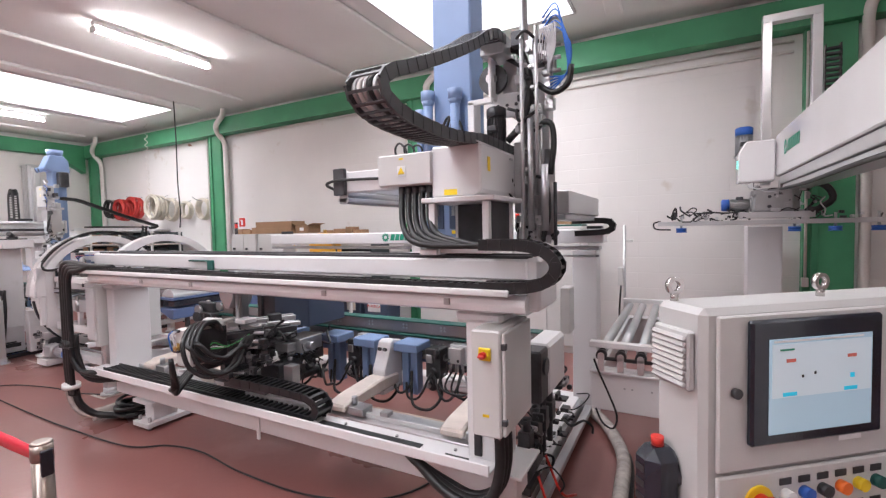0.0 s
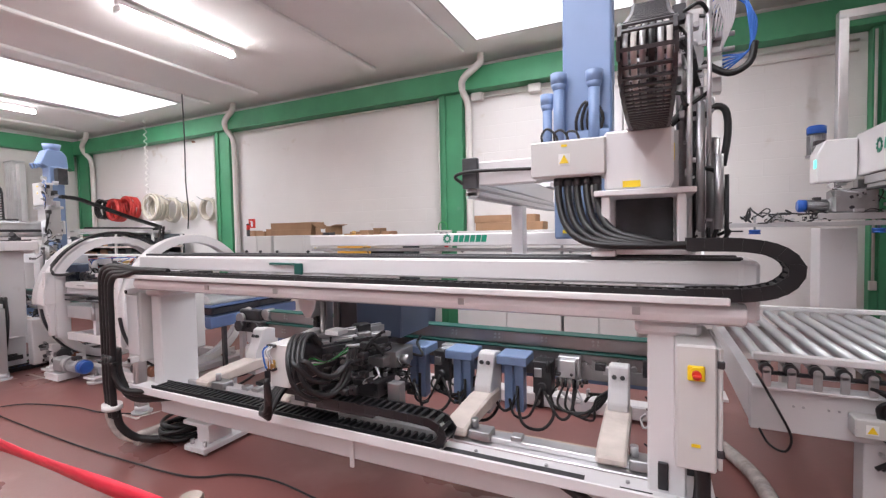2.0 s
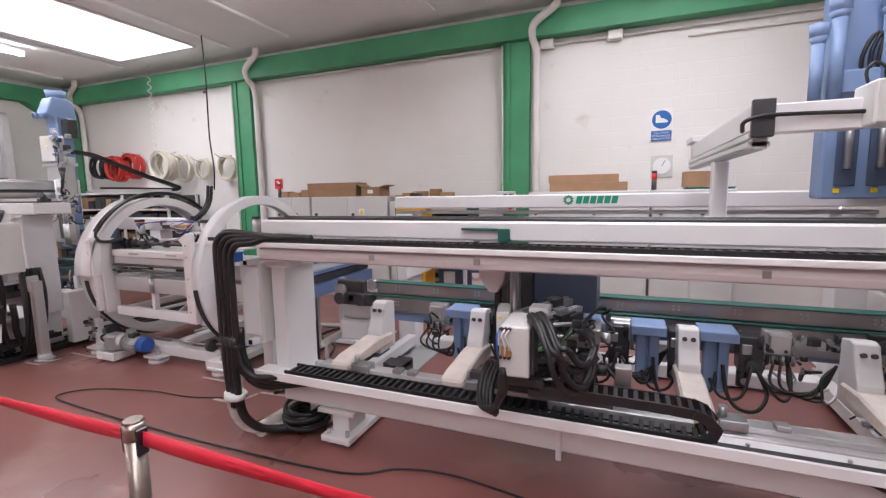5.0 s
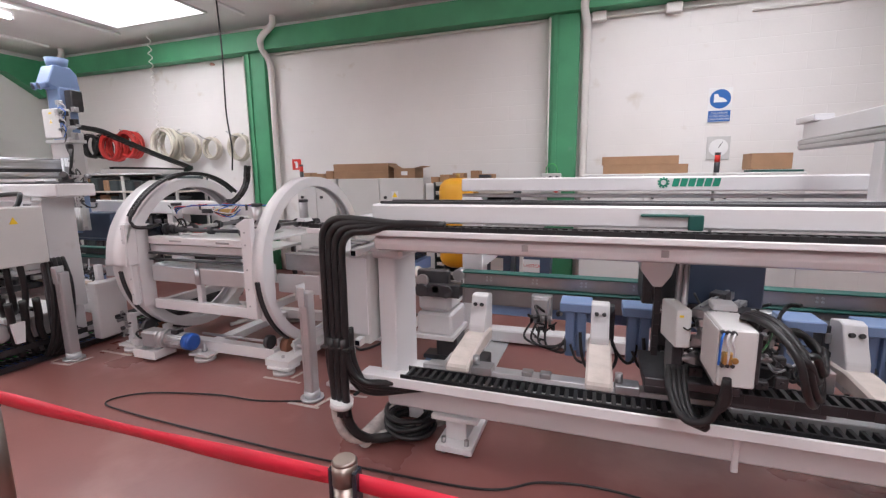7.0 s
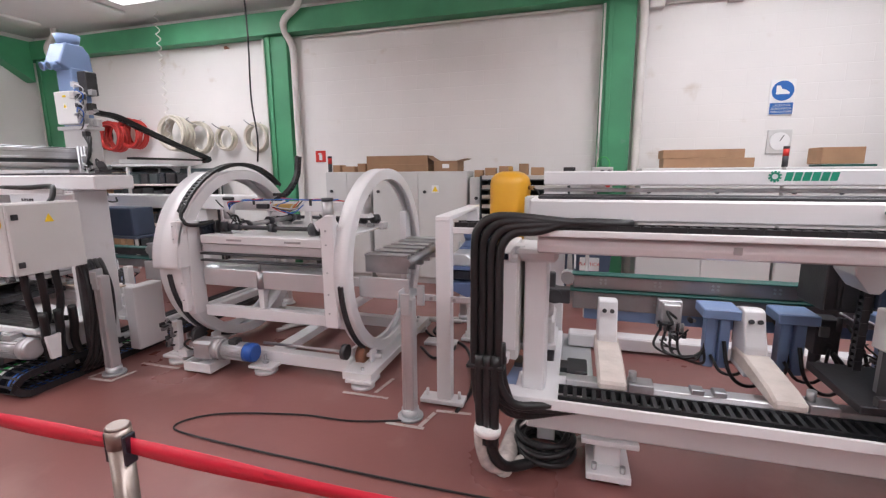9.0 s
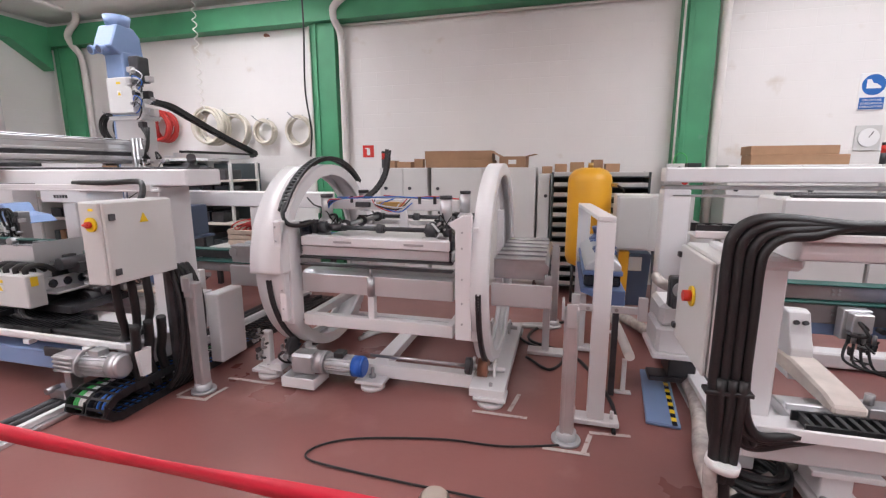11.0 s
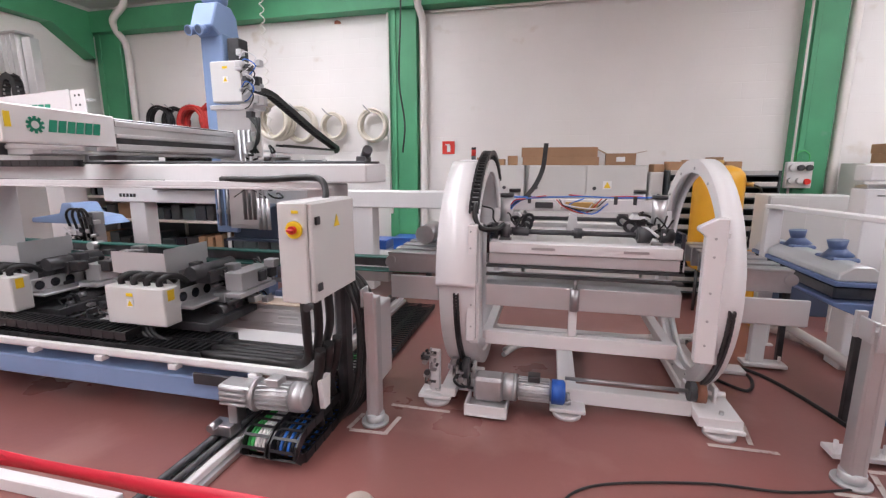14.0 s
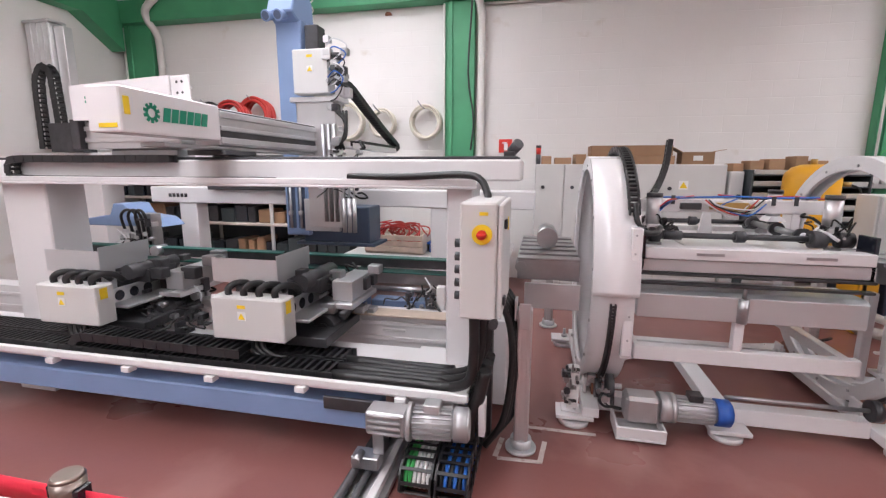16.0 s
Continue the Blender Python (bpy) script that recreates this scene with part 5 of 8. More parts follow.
# ---- the head that rides on the beam ----
def gantry_head():
    t = thing("gantry_head", "white gantry head with blue column, spindles and cable chains", "machine head", (-1.0, 2.1, 1.49))
    part("saddle", joined(box(-1.16, -1.06, 1.92, 2.02, 1.492, 1.52), box(-1.14, -0.78, 1.95, 2.3, 1.5, 1.53), box(-1.12, -1.085, 1.95, 1.985, 1.53, 1.75), box(-0.83, -0.795, 1.95, 1.985, 1.53, 1.75), box(-1.12, -1.085, 2.25, 2.3, 1.53, 1.75), box(-0.83, -0.795, 2.25, 2.3, 1.53, 1.75), box(-1.15, -0.76, 1.93, 2.35, 1.75, 1.775)), WHITE, t)
    # Dark sheets stand in for the shade inside the hollow saddle.
    part("saddle_panel", joined(box(-1.08, -0.835, 2.2, 2.22, 1.53, 1.75), box(-0.81, -0.797, 1.99, 2.24, 1.53, 1.75)), DARK, t, "dark sheet in place of the saddle's shaded hollow")
    b = part("head_body", prism([(-1.11, 1.776), (-0.86, 1.776), (-0.84, 1.8), (-0.84, 2.03), (-1.11, 2.03)], "y", 1.97, 2.75, 0.01), WHITE, t)
    warning(t, -1.0, 1.966, 1.8, 0.07, False)
    part("side_label", box(-0.838, -0.835, 2.05, 2.08, 1.9, 1.97, 0), SIGNAL_YELLOW, b, "yellow label")
    c = part("terminal_box", box(-1.43, -1.1, 1.958, 2.14, 1.848, 2.012, 0.008), GREY, t, "light grey terminal box")
    part("box_lid", box(-1.424, -1.106, 1.952, 1.9575, 1.854, 2.006, 0.002), GREY, c)
    warning(t, -1.276, 1.9515, 1.924, 0.05)
    warning(t, -1.276, 1.9515, 1.985, 0.025, False)
    part("box_cables", joined(*[tube([(-1.4 + 0.06 * k, 2.1, 2.01), (-1.41 + 0.06 * k, 2.1, 2.07), (-1.38 + 0.06 * k, 2.1, 2.1 - 0.012 * k), (-1.34 + 0.05 * k, 2.1, 2.06), (-1.33 + 0.05 * k, 2.1, 2.01)], 0.006, 6) for k in range(3)]), RUBBER, c)
    for k in range(5):
        x = -1.315 + 0.042 * k
        part("head_hose", tube([(x, 2.02, 1.85), (x + 0.005, 2.0, 1.76), (x + 0.035, 1.96, 1.65), (x + 0.1, 1.915, 1.575 + 0.004 * k), (x + 0.2, 1.895, 1.545 + 0.005 * k), (-0.9 + 0.02 * k, 1.89, 1.54), (-0.72, 1.89, 1.545)], 0.0165, 8), RUBBER, t, "thick black hose")
        part("hose_gland", cyl((x, 2.02, 1.848), (x, 2.018, 1.81), 0.022, 10), DARK, t)
    # beam across, with dark end cap
    part("side_arm", box(-1.79, -1.73, 2.05, 3.95, 1.86, 1.97), WHITE, t)
    for z in (1.79, 1.825):
        part("arm_profile", box(-1.8, -1.72, 2.06, 4.0, z, z + 0.025), ALU, t, "grooved aluminium profile")
    part("arm_profile_core", box(-1.79, -1.73, 2.06, 4.0, 1.78, 1.858), STEEL, t)
    part("arm_tie", box(-1.728, -1.42, 2.05, 2.14, 1.845, 1.962), WHITE, t)
    part("arm_cover", box(-1.82, -1.7, 3.7, 4.02, 1.975, 2.02), WHITE, t)
    part("arm_cap", box(-1.8, -1.718, 2.02, 2.048, 1.828, 1.982), DARK, t)
    part("arm_post", joined(box(-1.795, -1.715, 2.86, 2.96, 1.45, 1.778), box(-1.82, -1.69, 2.84, 2.98, 1.42, 1.45)), WHITE, t)
    part("arm_cable", tube([(-1.82, 2.08, 1.86), (-1.83, 2.0, 1.89), (-1.76, 2.0, 1.91), (-1.6, 2.03, 1.912), (-1.42, 2.03, 1.905)], 0.009, 6), RUBBER, t)
    part("cross_beam", joined(box(-0.84, -0.6, 2.75, 3.85, 1.7, 1.84), box(-0.82, -0.62, 2.75, 3.85, 1.66, 1.698)), ALU, t, "long aluminium cross beam")
    # blue column with two exhaust stubs
    part("column", joined(box(-1.38, -1.12, 2.5, 2.7, 1.56, 3.3, 0.01), box(-1.42, -1.12, 2.44, 2.498, 1.56, 2.15, 0.01)), BLUE, t, "blue painted box column")
    # Dark blue strips stand in for two shaded slots in the column.
    part("column_panel", joined(box(-1.37, -1.29, 2.43, 2.439, 1.62, 2.05), box(-1.25, -1.17, 2.43, 2.439, 1.62, 2.05)), BLUE_DARK, t)
    part("column_cylinder", joined(*[joined(cyl((x, 2.42, 1.7), (x, 2.42, 1.95), 0.016, 10), box(x - 0.02, x + 0.02, 2.4, 2.43, 1.93, 1.98)) for x in (-1.33, -1.21)]), STEEL, t)
    for x, y, top, r in ((-1.392, 2.45, 2.47, 0.03), (-1.205, 2.45, 2.46, 0.03), (-1.46, 2.47, 2.37, 0.026)):
        part("exhaust_stub", joined(cyl((x, y, 2.02), (x, y, top - 0.09), r, 18), cyl((x, y, top - 0.09), (x, y, top - 0.06), r, 18, r * 1.4), cyl((x, y, top - 0.06), (x, y, top), r * 1.4, 18, r * 1.5)), BLUE, t, "blue exhaust pipe with a flared socket")
    for x in (-1.36, -1.22):
        part("corner_label", box(x - 0.012, x + 0.012, 2.426, 2.4295, 1.59, 1.61, 0), SIGNAL_YELLOW, t, "small yellow label")
    part("column_loop", joined(*[tube([(-1.28 + 0.03 * k, 2.47, 2.06), (-1.3 + 0.03 * k, 2.45, 2.2), (-1.25 + 0.02 * k, 2.45, 2.3), (-1.2 + 0.02 * k, 2.45, 2.2), (-1.22, 2.47, 2.06)], 0.009, 6) for k in range(3)]), RUBBER, t)
    part("column_bracket", joined(box(-1.1, -1.06, 2.4, 2.5, 2.03, 2.35), box(-1.1, -0.95, 2.4, 2.43, 2.33, 2.36), box(-0.97, -0.95, 2.4, 2.5, 2.36, 2.62)), WHITE, t)
    # cable chain that swings out over the aisle
    part("chain_tray", box(-1.02, -0.85, 1.95, 2.6, 2.031, 2.036, 0), WHITE, t)
    line = [(-0.93, 2.5, 2.065), (-0.93, 2.1, 2.06), (-0.93, 1.95, 2.045), (-0.93, 1.7, 2.02), (-0.93, 1.42, 2.025), (-0.93, 1.28, 2.05), (-0.93, 1.225, 2.1), (-0.93, 1.27, 2.155), (-0.93, 1.4, 2.21), (-0.93, 1.65, 2.325), (-0.93, 1.95, 2.475), (-0.93, 2.22, 2.63), (-0.93, 2.4, 2.66)]
    chain = part("cable_chain", open_links(line, (1, 0, 0), 0.15, 0.05, 0.036), CHAIN_GREY, t, "dark grey drag chain bent over above the head")
    for k in range(6):
        part("chain_cable", tube([(-0.985 + 0.022 * k, p[1], p[2]) for p in line], 0.0085, 6, 5), (CAST, PIPE, CAST, RUBBER, CAST, PIPE)[k], chain, "grey cable inside the chain")
    part("chain_holder", joined(box(-1.0, -0.86, 2.36, 2.55, 2.58, 2.69), box(-0.93, -0.84, 2.53, 2.75, 2.3, 2.6)), CAST, t)
    part("chain_hose", joined(tube([(-0.92, 2.5, 2.65), (-0.8, 2.48, 2.6), (-0.74, 2.45, 2.4), (-0.78, 2.42, 2.2), (-0.86, 2.4, 2.1)], 0.02, 8), tube([(-0.9, 2.5, 2.6), (-0.78, 2.46, 2.5), (-0.72, 2.44, 2.3)], 0.014, 8)), RUBBER, t)
    # spindle mast
    part("mast", joined(box(-0.8, -0.68, 2.62, 2.72, 1.52, 2.75), box(-0.84, -0.8, 2.45, 2.65, 1.7, 2.1)), ALU, t, "aluminium spindle mast")
    part("mast_rod", joined(cyl((-0.79, 2.5, 1.5), (-0.79, 2.5, 2.95), 0.024, 14), cyl((-0.7, 2.48, 1.5), (-0.7, 2.48, 2.3), 0.016, 12), cyl((-0.65, 2.5, 1.55), (-0.65, 2.5, 2.05), 0.03, 14)), STEEL, t, "bright steel rod")
    geared_motor(t, (-0.93, 2.42, 2.08), (-0.93, 2.42, 2.3), 0.055, DARK, DARK, "servo_motor")
    part("servo_flange", box(-1.0, -0.86, 2.36, 2.5, 2.03, 2.08), STEEL, t)
    rnd = random.Random(11)
    for k in range(18):
        x, y, z = rnd.uniform(-0.82, -0.64), rnd.uniform(2.4, 2.5), rnd.uniform(1.55, 2.7)
        w = rnd.uniform(0.012, 0.035)
        part("mast_fitting", box(x - w, x + w, y - 0.03, y + 0.03, z - w * 1.4, z + w * 1.4, 0.004), (ALU, STEEL, WHITE, DARK)[k % 4], t)
    part("mast_hose", tube([(-0.72, 2.42, 2.12), (-0.66, 2.4, 2.18), (-0.61, 2.4, 2.16), (-0.6, 2.4, 2.05), (-0.62, 2.4, 1.9)], 0.016, 8), RUBBER, t)
    part("mast_hose", tube([(-0.66, 2.4, 1.55), (-0.62, 2.38, 1.7), (-0.64, 2.4, 1.86), (-0.7, 2.42, 1.9)], 0.01, 6), RUBBER, t)
    part("mast_tube", joined(cyl((-0.6, 2.42, 1.52), (-0.6, 2.42, 1.86), 0.01, 8), cyl((-0.74, 2.42, 1.52), (-0.74, 2.42, 2.1), 0.012, 8)), DARK, t)
    for k in range(5):
        part("blue_hose", tube([(-0.66, 2.42, 2.62 + 0.03 * k), (-0.58, 2.38, 2.66 + 0.03 * k), (-0.5 - 0.01 * k, 2.36, 2.55 + 0.02 * k), (-0.52, 2.38, 2.42), (-0.62, 2.42, 2.34 + 0.02 * k)], 0.0045, 6), BLUE_HOSE, t, "blue air hose in a bow")
    clutter(t, 81, -0.8, -0.64, 2.38, 2.46, 1.55, 2.65, 44, 5, (STEEL, ALU, ALU, WHITE, DARK), 0.016)
    clutter(t, 82, -0.98, -0.84, 2.36, 2.46, 1.78, 2.05, 12, 2, (DARK, STEEL), 0.02)
    part("reel_plate", cyl((-0.97, 2.47, 2.48), (-0.97, 2.5, 2.48), 0.085, 32), DARK, t, "round dark plate behind the chain")
    part("reel_hub", cyl((-0.97, 2.44, 2.48), (-0.97, 2.469, 2.48), 0.03, 24), CAST, t)
    mp = part("mount_plate", box(-0.99, -0.74, 2.505, 2.52, 2.26, 2.4, 0.004), WHITE, t, "white mounting plate")
    # The plate is solid: dark discs give the shade of its holes.
    for k in range(4):
        part("plate_hole", cyl((-0.95 + 0.055 * k, 2.5045, 2.33), (-0.95 + 0.055 * k, 2.502, 2.33), 0.01, 10), DARK, mp)
    for k, (x, z0, z1, r) in enumerate(((-0.76, 1.55, 2.62, 0.012), (-0.715, 1.6, 2.2, 0.018), (-0.68, 1.9, 2.68, 0.01), (-0.64, 1.6, 1.95, 0.02))):
        part("mast_tube", cyl((x, 2.36, z0), (x, 2.36, z1), r, 12), (ALU, STEEL, ALU, STEEL)[k], t, "" if k else "bright guide tube")
    for k in range(7):
        part("thin_tube", tube([(-0.7 + 0.012 * k, 2.4, 2.5), (-0.69 + 0.016 * k, 2.37, 2.6 + 0.01 * k), (-0.65 + 0.012 * k, 2.36, 2.66), (-0.62 + 0.006 * k, 2.38, 2.56), (-0.63, 2.4, 2.44)], 0.0045, 6, 5), CLEAR_TUBE, t, "" if k else "clear air tube in a bow")
    for k in range(6):
        part("mast_valve", joined(box(-0.67, -0.62, 2.42, 2.47, 2.37 + 0.07 * k, 2.4 + 0.07 * k), cyl((-0.62, 2.44, 2.385 + 0.07 * k), (-0.57, 2.44, 2.385 + 0.07 * k), 0.012, 8)), (ALU, STEEL)[k % 2], t)
    part("bow_hose", tube([(-0.7, 2.42, 2.4), (-0.6, 2.4, 2.33), (-0.52, 2.38, 2.36), (-0.5, 2.38, 2.45)], 0.016, 8), RUBBER, t)
    return t


gantry_head()


# ---- sizing machine at the far end of the line ----
def sizing_machine():
    t = thing("sizing_machine", "white and blue sizing machine with two tool carriages", "machine", (-9.6, 2.4, 0))
    part("base_beam", box(-12.6, -8.47, 2.03, 2.2, 0.19, 0.325, 0.008), BLUE, t, "blue painted base beam")
    part("base_sheet", box(-8.75, -8.3, 2.0, 2.02, 0.3, 0.37), DARK, t)
    part("base_rail", joined(box(-12.6, -7.98, 1.99, 2.02, 0.425, 0.465), box(-12.6, -8.0, 2.02, 2.6, 0.4, 0.425)), WHITE, t)
    for k in range(8):
        part("rail_bracket", box(-12.2 + 0.55 * k, -12.14 + 0.55 * k, 1.975, 2.03, 0.385, 0.42), WHITE, t)
    part("base_leg", box(-8.4, -8.1, 2.25, 2.7, 0.02, 0.4), WHITE, t)
    part("base_leg", box(-11.2, -10.9, 2.25, 2.7, 0.02, 0.4), WHITE, t)
    part("bed_beam", joined(box(-12.4, -8.2, 2.85, 3.0, 0.24, 0.555), box(-12.4, -8.2, 2.83, 2.848, 0.47, 0.5), box(-12.4, -8.2, 2.83, 2.848, 0.36, 0.39), box(-12.4, -8.2, 2.83, 2.848, 0.25, 0.28)), WHITE, t)
    part("bed_slot", box(-8.72, -8.55, 2.838, 2.849, 0.425, 0.445), GREY, t)
    part("wood_strip", box(-9.2, -8.22, 2.76, 2.9, 0.557, 0.572), WOOD, t, "strip of bare wood on the bed")
    for x0, x1 in ((-11.33, -10.95), (-8.18, -8.03)):
        part("post", box(x0, x1, 2.42, 2.7, 0.4, 1.475, 0.01), WHITE, t)
    part("gantry_beam", box(-12.6, -7.78, 2.42, 2.75, 1.48, 1.595, 0.01), WHITE, t)
    part("chain_tray", joined(box(-12.6, -8.0, 2.33, 2.418, 1.44, 1.455), box(-12.6, -8.0, 2.33, 2.345, 1.455, 1.49)), WHITE, t)
    part("beam_guide", joined(box(-12.5, -7.8, 2.46, 2.49, 1.597, 1.612), box(-12.5, -7.8, 2.66, 2.69, 1.597, 1.612)), DARK, t)
    part("beam_chain", links([(-9.9, 2.38, 1.6), (-10.6, 2.38, 1.6), (-11.05, 2.38, 1.6), (-11.13, 2.38, 1.57), (-11.14, 2.38, 1.51), (-11.08, 2.38, 1.475), (-10.6, 2.38, 1.47), (-9.2, 2.38, 1.47)], (0, 1, 0), 0.07, 0.045, 0.04), PLASTIC, t, "black drag chain along the beam")
    part("beam_cap", joined(box(-7.88, -7.82, 2.5, 2.6, 1.6, 1.64), cyl((-7.84, 2.55, 1.64), (-7.8, 2.5, 1.68), 0.03, 12)), DARK, t)
    part("beam_hose", tube([(-8.72, 2.35, 1.5), (-8.4, 2.33, 1.502), (-8.1, 2.3, 1.515), (-7.98, 2.25, 1.5), (-7.93, 2.2, 1.43), (-7.92, 2.15, 1.38)], 0.019, 8), RUBBER, t, "black hose from the beam into the cabinet")
    # cabinet
    c = part("cabinet", box(-8.0, -7.845, 1.83, 2.32, 0.91, 1.41, 0.008), GREY, t, "light grey electrical cabinet")
    part("cabinet_door", box(-7.843, -7.82, 1.84, 2.31, 0.915, 1.405, 0.006), GREY, c)
    part("switch_plate", cyl((-7.905, 1.829, 1.28), (-7.905, 1.815, 1.28), 0.042, 24), SIGNAL_YELLOW, c, "round yellow switch plate")
    part("switch_knob", joined(cyl((-7.905, 1.815, 1.28), (-7.905, 1.795, 1.28), 0.02, 14), box(-7.925, -7.885, 1.782, 1.795, 1.273, 1.287)), RED, c, "red rotary knob")
    warning(t, -7.9, 1.828, 1.365, 0.035, False)
    part("hinge", box(-7.818, -7.805, 1.86, 1.9, 1.3, 1.34), DARK, c)
    part("hinge", box(-7.818, -7.805, 1.86, 1.9, 0.97, 1.01), DARK, c)
    part("door_warning", prism([(2.06, 1.27), (2.12, 1.27), (2.09, 1.33)], "x", -7.818, -7.815), SIGNAL_YELLOW, c, "yellow warning triangle")
    part("cabinet_lock", cyl((-7.85, 1.84, 0.9), (-7.85, 1.8, 0.9), 0.02, 8), DARK, c)
    part("cable_gland", joined(*[cyl((-8.0, 1.95, 0.98 + 0.06 * k), (-8.04, 1.95, 0.98 + 0.06 * k), 0.02, 10) for k in range(5)]), DARK, c)
    part("base_leg", box(-7.955, -7.84, 2.66, 2.95, 0.06, 0.63, 0.01), WHITE, t, "white end leg")
    part("cable_duct", box(-7.97, -7.9, 2.3, 2.42, 0.03, 0.9, 0.02), DARK, t, "black cable duct")
    for k in range(3):
        part("riser_hose", tube([(-7.95 + 0.02 * k, 1.95 + 0.09 * k, 0.91), (-7.95 + 0.02 * k, 1.96 + 0.09 * k, 0.7), (-7.98, 2.0 + 0.08 * k, 0.54), (-8.1, 2.05 + 0.08 * k, 0.47), (-8.3, 2.08 + 0.08 * k, 0.455), (-8.75, 2.08 + 0.1 * k, 0.455)], 0.025, 8), RUBBER, t, "black hose along the rail")
        part("riser_hose", tube([(-7.9, 2.0 + 0.1 * k, 0.6), (-7.93, 2.02 + 0.1 * k, 0.45), (-7.98, 2.04 + 0.1 * k, 0.3), (-7.97, 2.08 + 0.1 * k, 0.1)], 0.03, 8), RUBBER, t)
        part("rail_hose", tube([(-8.1, 2.12 + 0.08 * k, 0.46), (-8.4, 2.14 + 0.08 * k, 0.45), (-8.8, 2.1 + 0.1 * k, 0.452)], 0.022, 8), RUBBER, t)
    for k in range(5):
        part("bow_hose", tube([(-7.93 + 0.01 * k, 2.33 + 0.03 * k, 0.92), (-7.86 + 0.012 * k, 2.3 + 0.03 * k, 0.86), (-7.8 + 0.016 * k, 2.28 + 0.03 * k, 0.7), (-7.79 + 0.016 * k, 2.26 + 0.03 * k, 0.45), (-7.83 + 0.012 * k, 2.24 + 0.03 * k, 0.2), (-7.92 + 0.01 * k, 2.22 + 0.03 * k, 0.06)], 0.019, 8), RUBBER, t, "" if k else "black hose bowed out beside the duct")
    for k in range(2):
        part("rail_chain", links([(-8.75, 2.12 + 0.18 * k, 0.46), (-9.6, 2.12 + 0.18 * k, 0.46), (-11.0, 2.12 + 0.18 * k, 0.46), (-12.4, 2.12 + 0.18 * k, 0.46)], (0, 1, 0), 0.16, 0.05, 0.045), PLASTIC, t, "wide black drag chain on the rail")
    part("rail_chain", links([(-9.3, 2.12, 0.53), (-10.0, 2.12, 0.54), (-10.35, 2.12, 0.54), (-10.42, 2.12, 0.5)], (0, 1, 0), 0.15, 0.05, 0.045), PLASTIC, t)
    # motor and floor chain
    part("gearbox", joined(box(-8.46, -8.26, 1.86, 1.98, 0.28, 0.4, 0.01), *[cyl((-8.46 + 0.02, 1.85, 0.3 + 0.03 * k), (-8.28, 1.85, 0.3 + 0.03 * k), 0.008, 8) for k in range(4)]), CAST, t, "grey gearbox")
    geared_motor(t, (-8.26, 1.92, 0.34), (-7.96, 1.95, 0.34), 0.08, CAST, None, "drive_motor")
    part("floor_slider", joined(box(-8.54, -8.4, 1.86, 1.95, 0.085, 0.15), cyl((-8.5, 1.82, 0.15), (-8.5, 1.9, 0.15), 0.022, 12), box(-8.44, -8.38, 1.9, 1.98, 0.15, 0.3)), STEEL, t)
    part("end_bracket", prism([(2.02, 0.24), (2.08, 0.24), (2.1, 0.42), (2.0, 0.42)], "x", -7.93, -7.9), WHITE, t)
    # tool carriages
    for cx in (-9.27, -10.54):
        pl = part("carriage_base", joined(box(cx - 0.25, cx + 0.4, 2.3, 2.8, 0.5, 0.56), box(cx - 0.22, cx + 0.08, 2.35, 2.75, 0.56, 0.84)), DARK, t, "dark carriage body")
        b = part("terminal_box", box(cx - 0.23, cx + 0.23, 2.14, 2.27, 0.575, 0.825, 0.008), GREY, t, "light grey terminal box on the carriage")
        part("box_side_label", box(cx + 0.2305, cx + 0.233, 2.17, 2.22, 0.74, 0.81, 0), SIGNAL_YELLOW, b, "yellow label")
        warning(t, cx - 0.03, 2.138, 0.72, 0.05)
        warning(t, cx - 0.03, 2.138, 0.775, 0.05, False)
        for k in range(4):
            x = cx - 0.15 + 0.1 * k
            part("box_cable", tube([(x, 2.2, 0.82), (x, 2.2, 0.86), (x + 0.03, 2.23, 0.885), (x + 0.06, 2.3, 0.87), (x + 0.06, 2.36, 0.82)], 0.02, 8), RUBBER, b, "black cable with gland")
        for k in range(4):
            part("tail_hose", tube([(cx - 0.08 + 0.04 * k, 2.22, 0.58), (cx - 0.07 + 0.04 * k, 2.2, 0.52), (cx - 0.03 + 0.05 * k, 2.19, 0.48), (cx + 0.1 + 0.04 * k, 2.2, 0.47)], 0.017, 8), RUBBER, t)
        part("guard_sheet", joined(box(cx - 0.33, cx + 0.1, 2.3, 2.305, 0.87, 1.015, 0), box(cx - 0.33, cx - 0.325, 2.306, 2.42, 0.87, 1.0, 0), box(cx - 0.3, cx + 0.1, 2.306, 2.36, 0.865, 0.869, 0)), ZINC, t, "bent galvanised guard sheet")
        part("guard_sheet", joined(box(cx + 0.102, cx + 0.107, 2.3, 2.68, 0.92, 1.04, 0), box(cx + 0.102, cx + 0.107, 2.3, 2.4, 0.72, 0.92, 0), box(cx + 0.102, cx + 0.107, 2.56, 2.66, 0.74, 0.92, 0), box(cx + 0.102, cx + 0.107, 2.4, 2.56, 0.88, 0.92, 0)), ZINC, t)
        arm = part("tool_arm", joined(box(cx + 0.13, cx + 0.15, 2.29, 2.95, 0.66, 0.76), box(cx + 0.15, cx + 0.3, 2.29, 2.95, 0.65, 0.67)), ALU, t, "aluminium tool arm with three holes")
        part("arm_box", joined(box(cx + 0.3, cx + 0.44, 2.6, 2.95, 0.7, 0.83, 0.004), box(cx + 0.28, cx + 0.46, 2.55, 2.98, 0.66, 0.695, 0.004)), ALU, t)
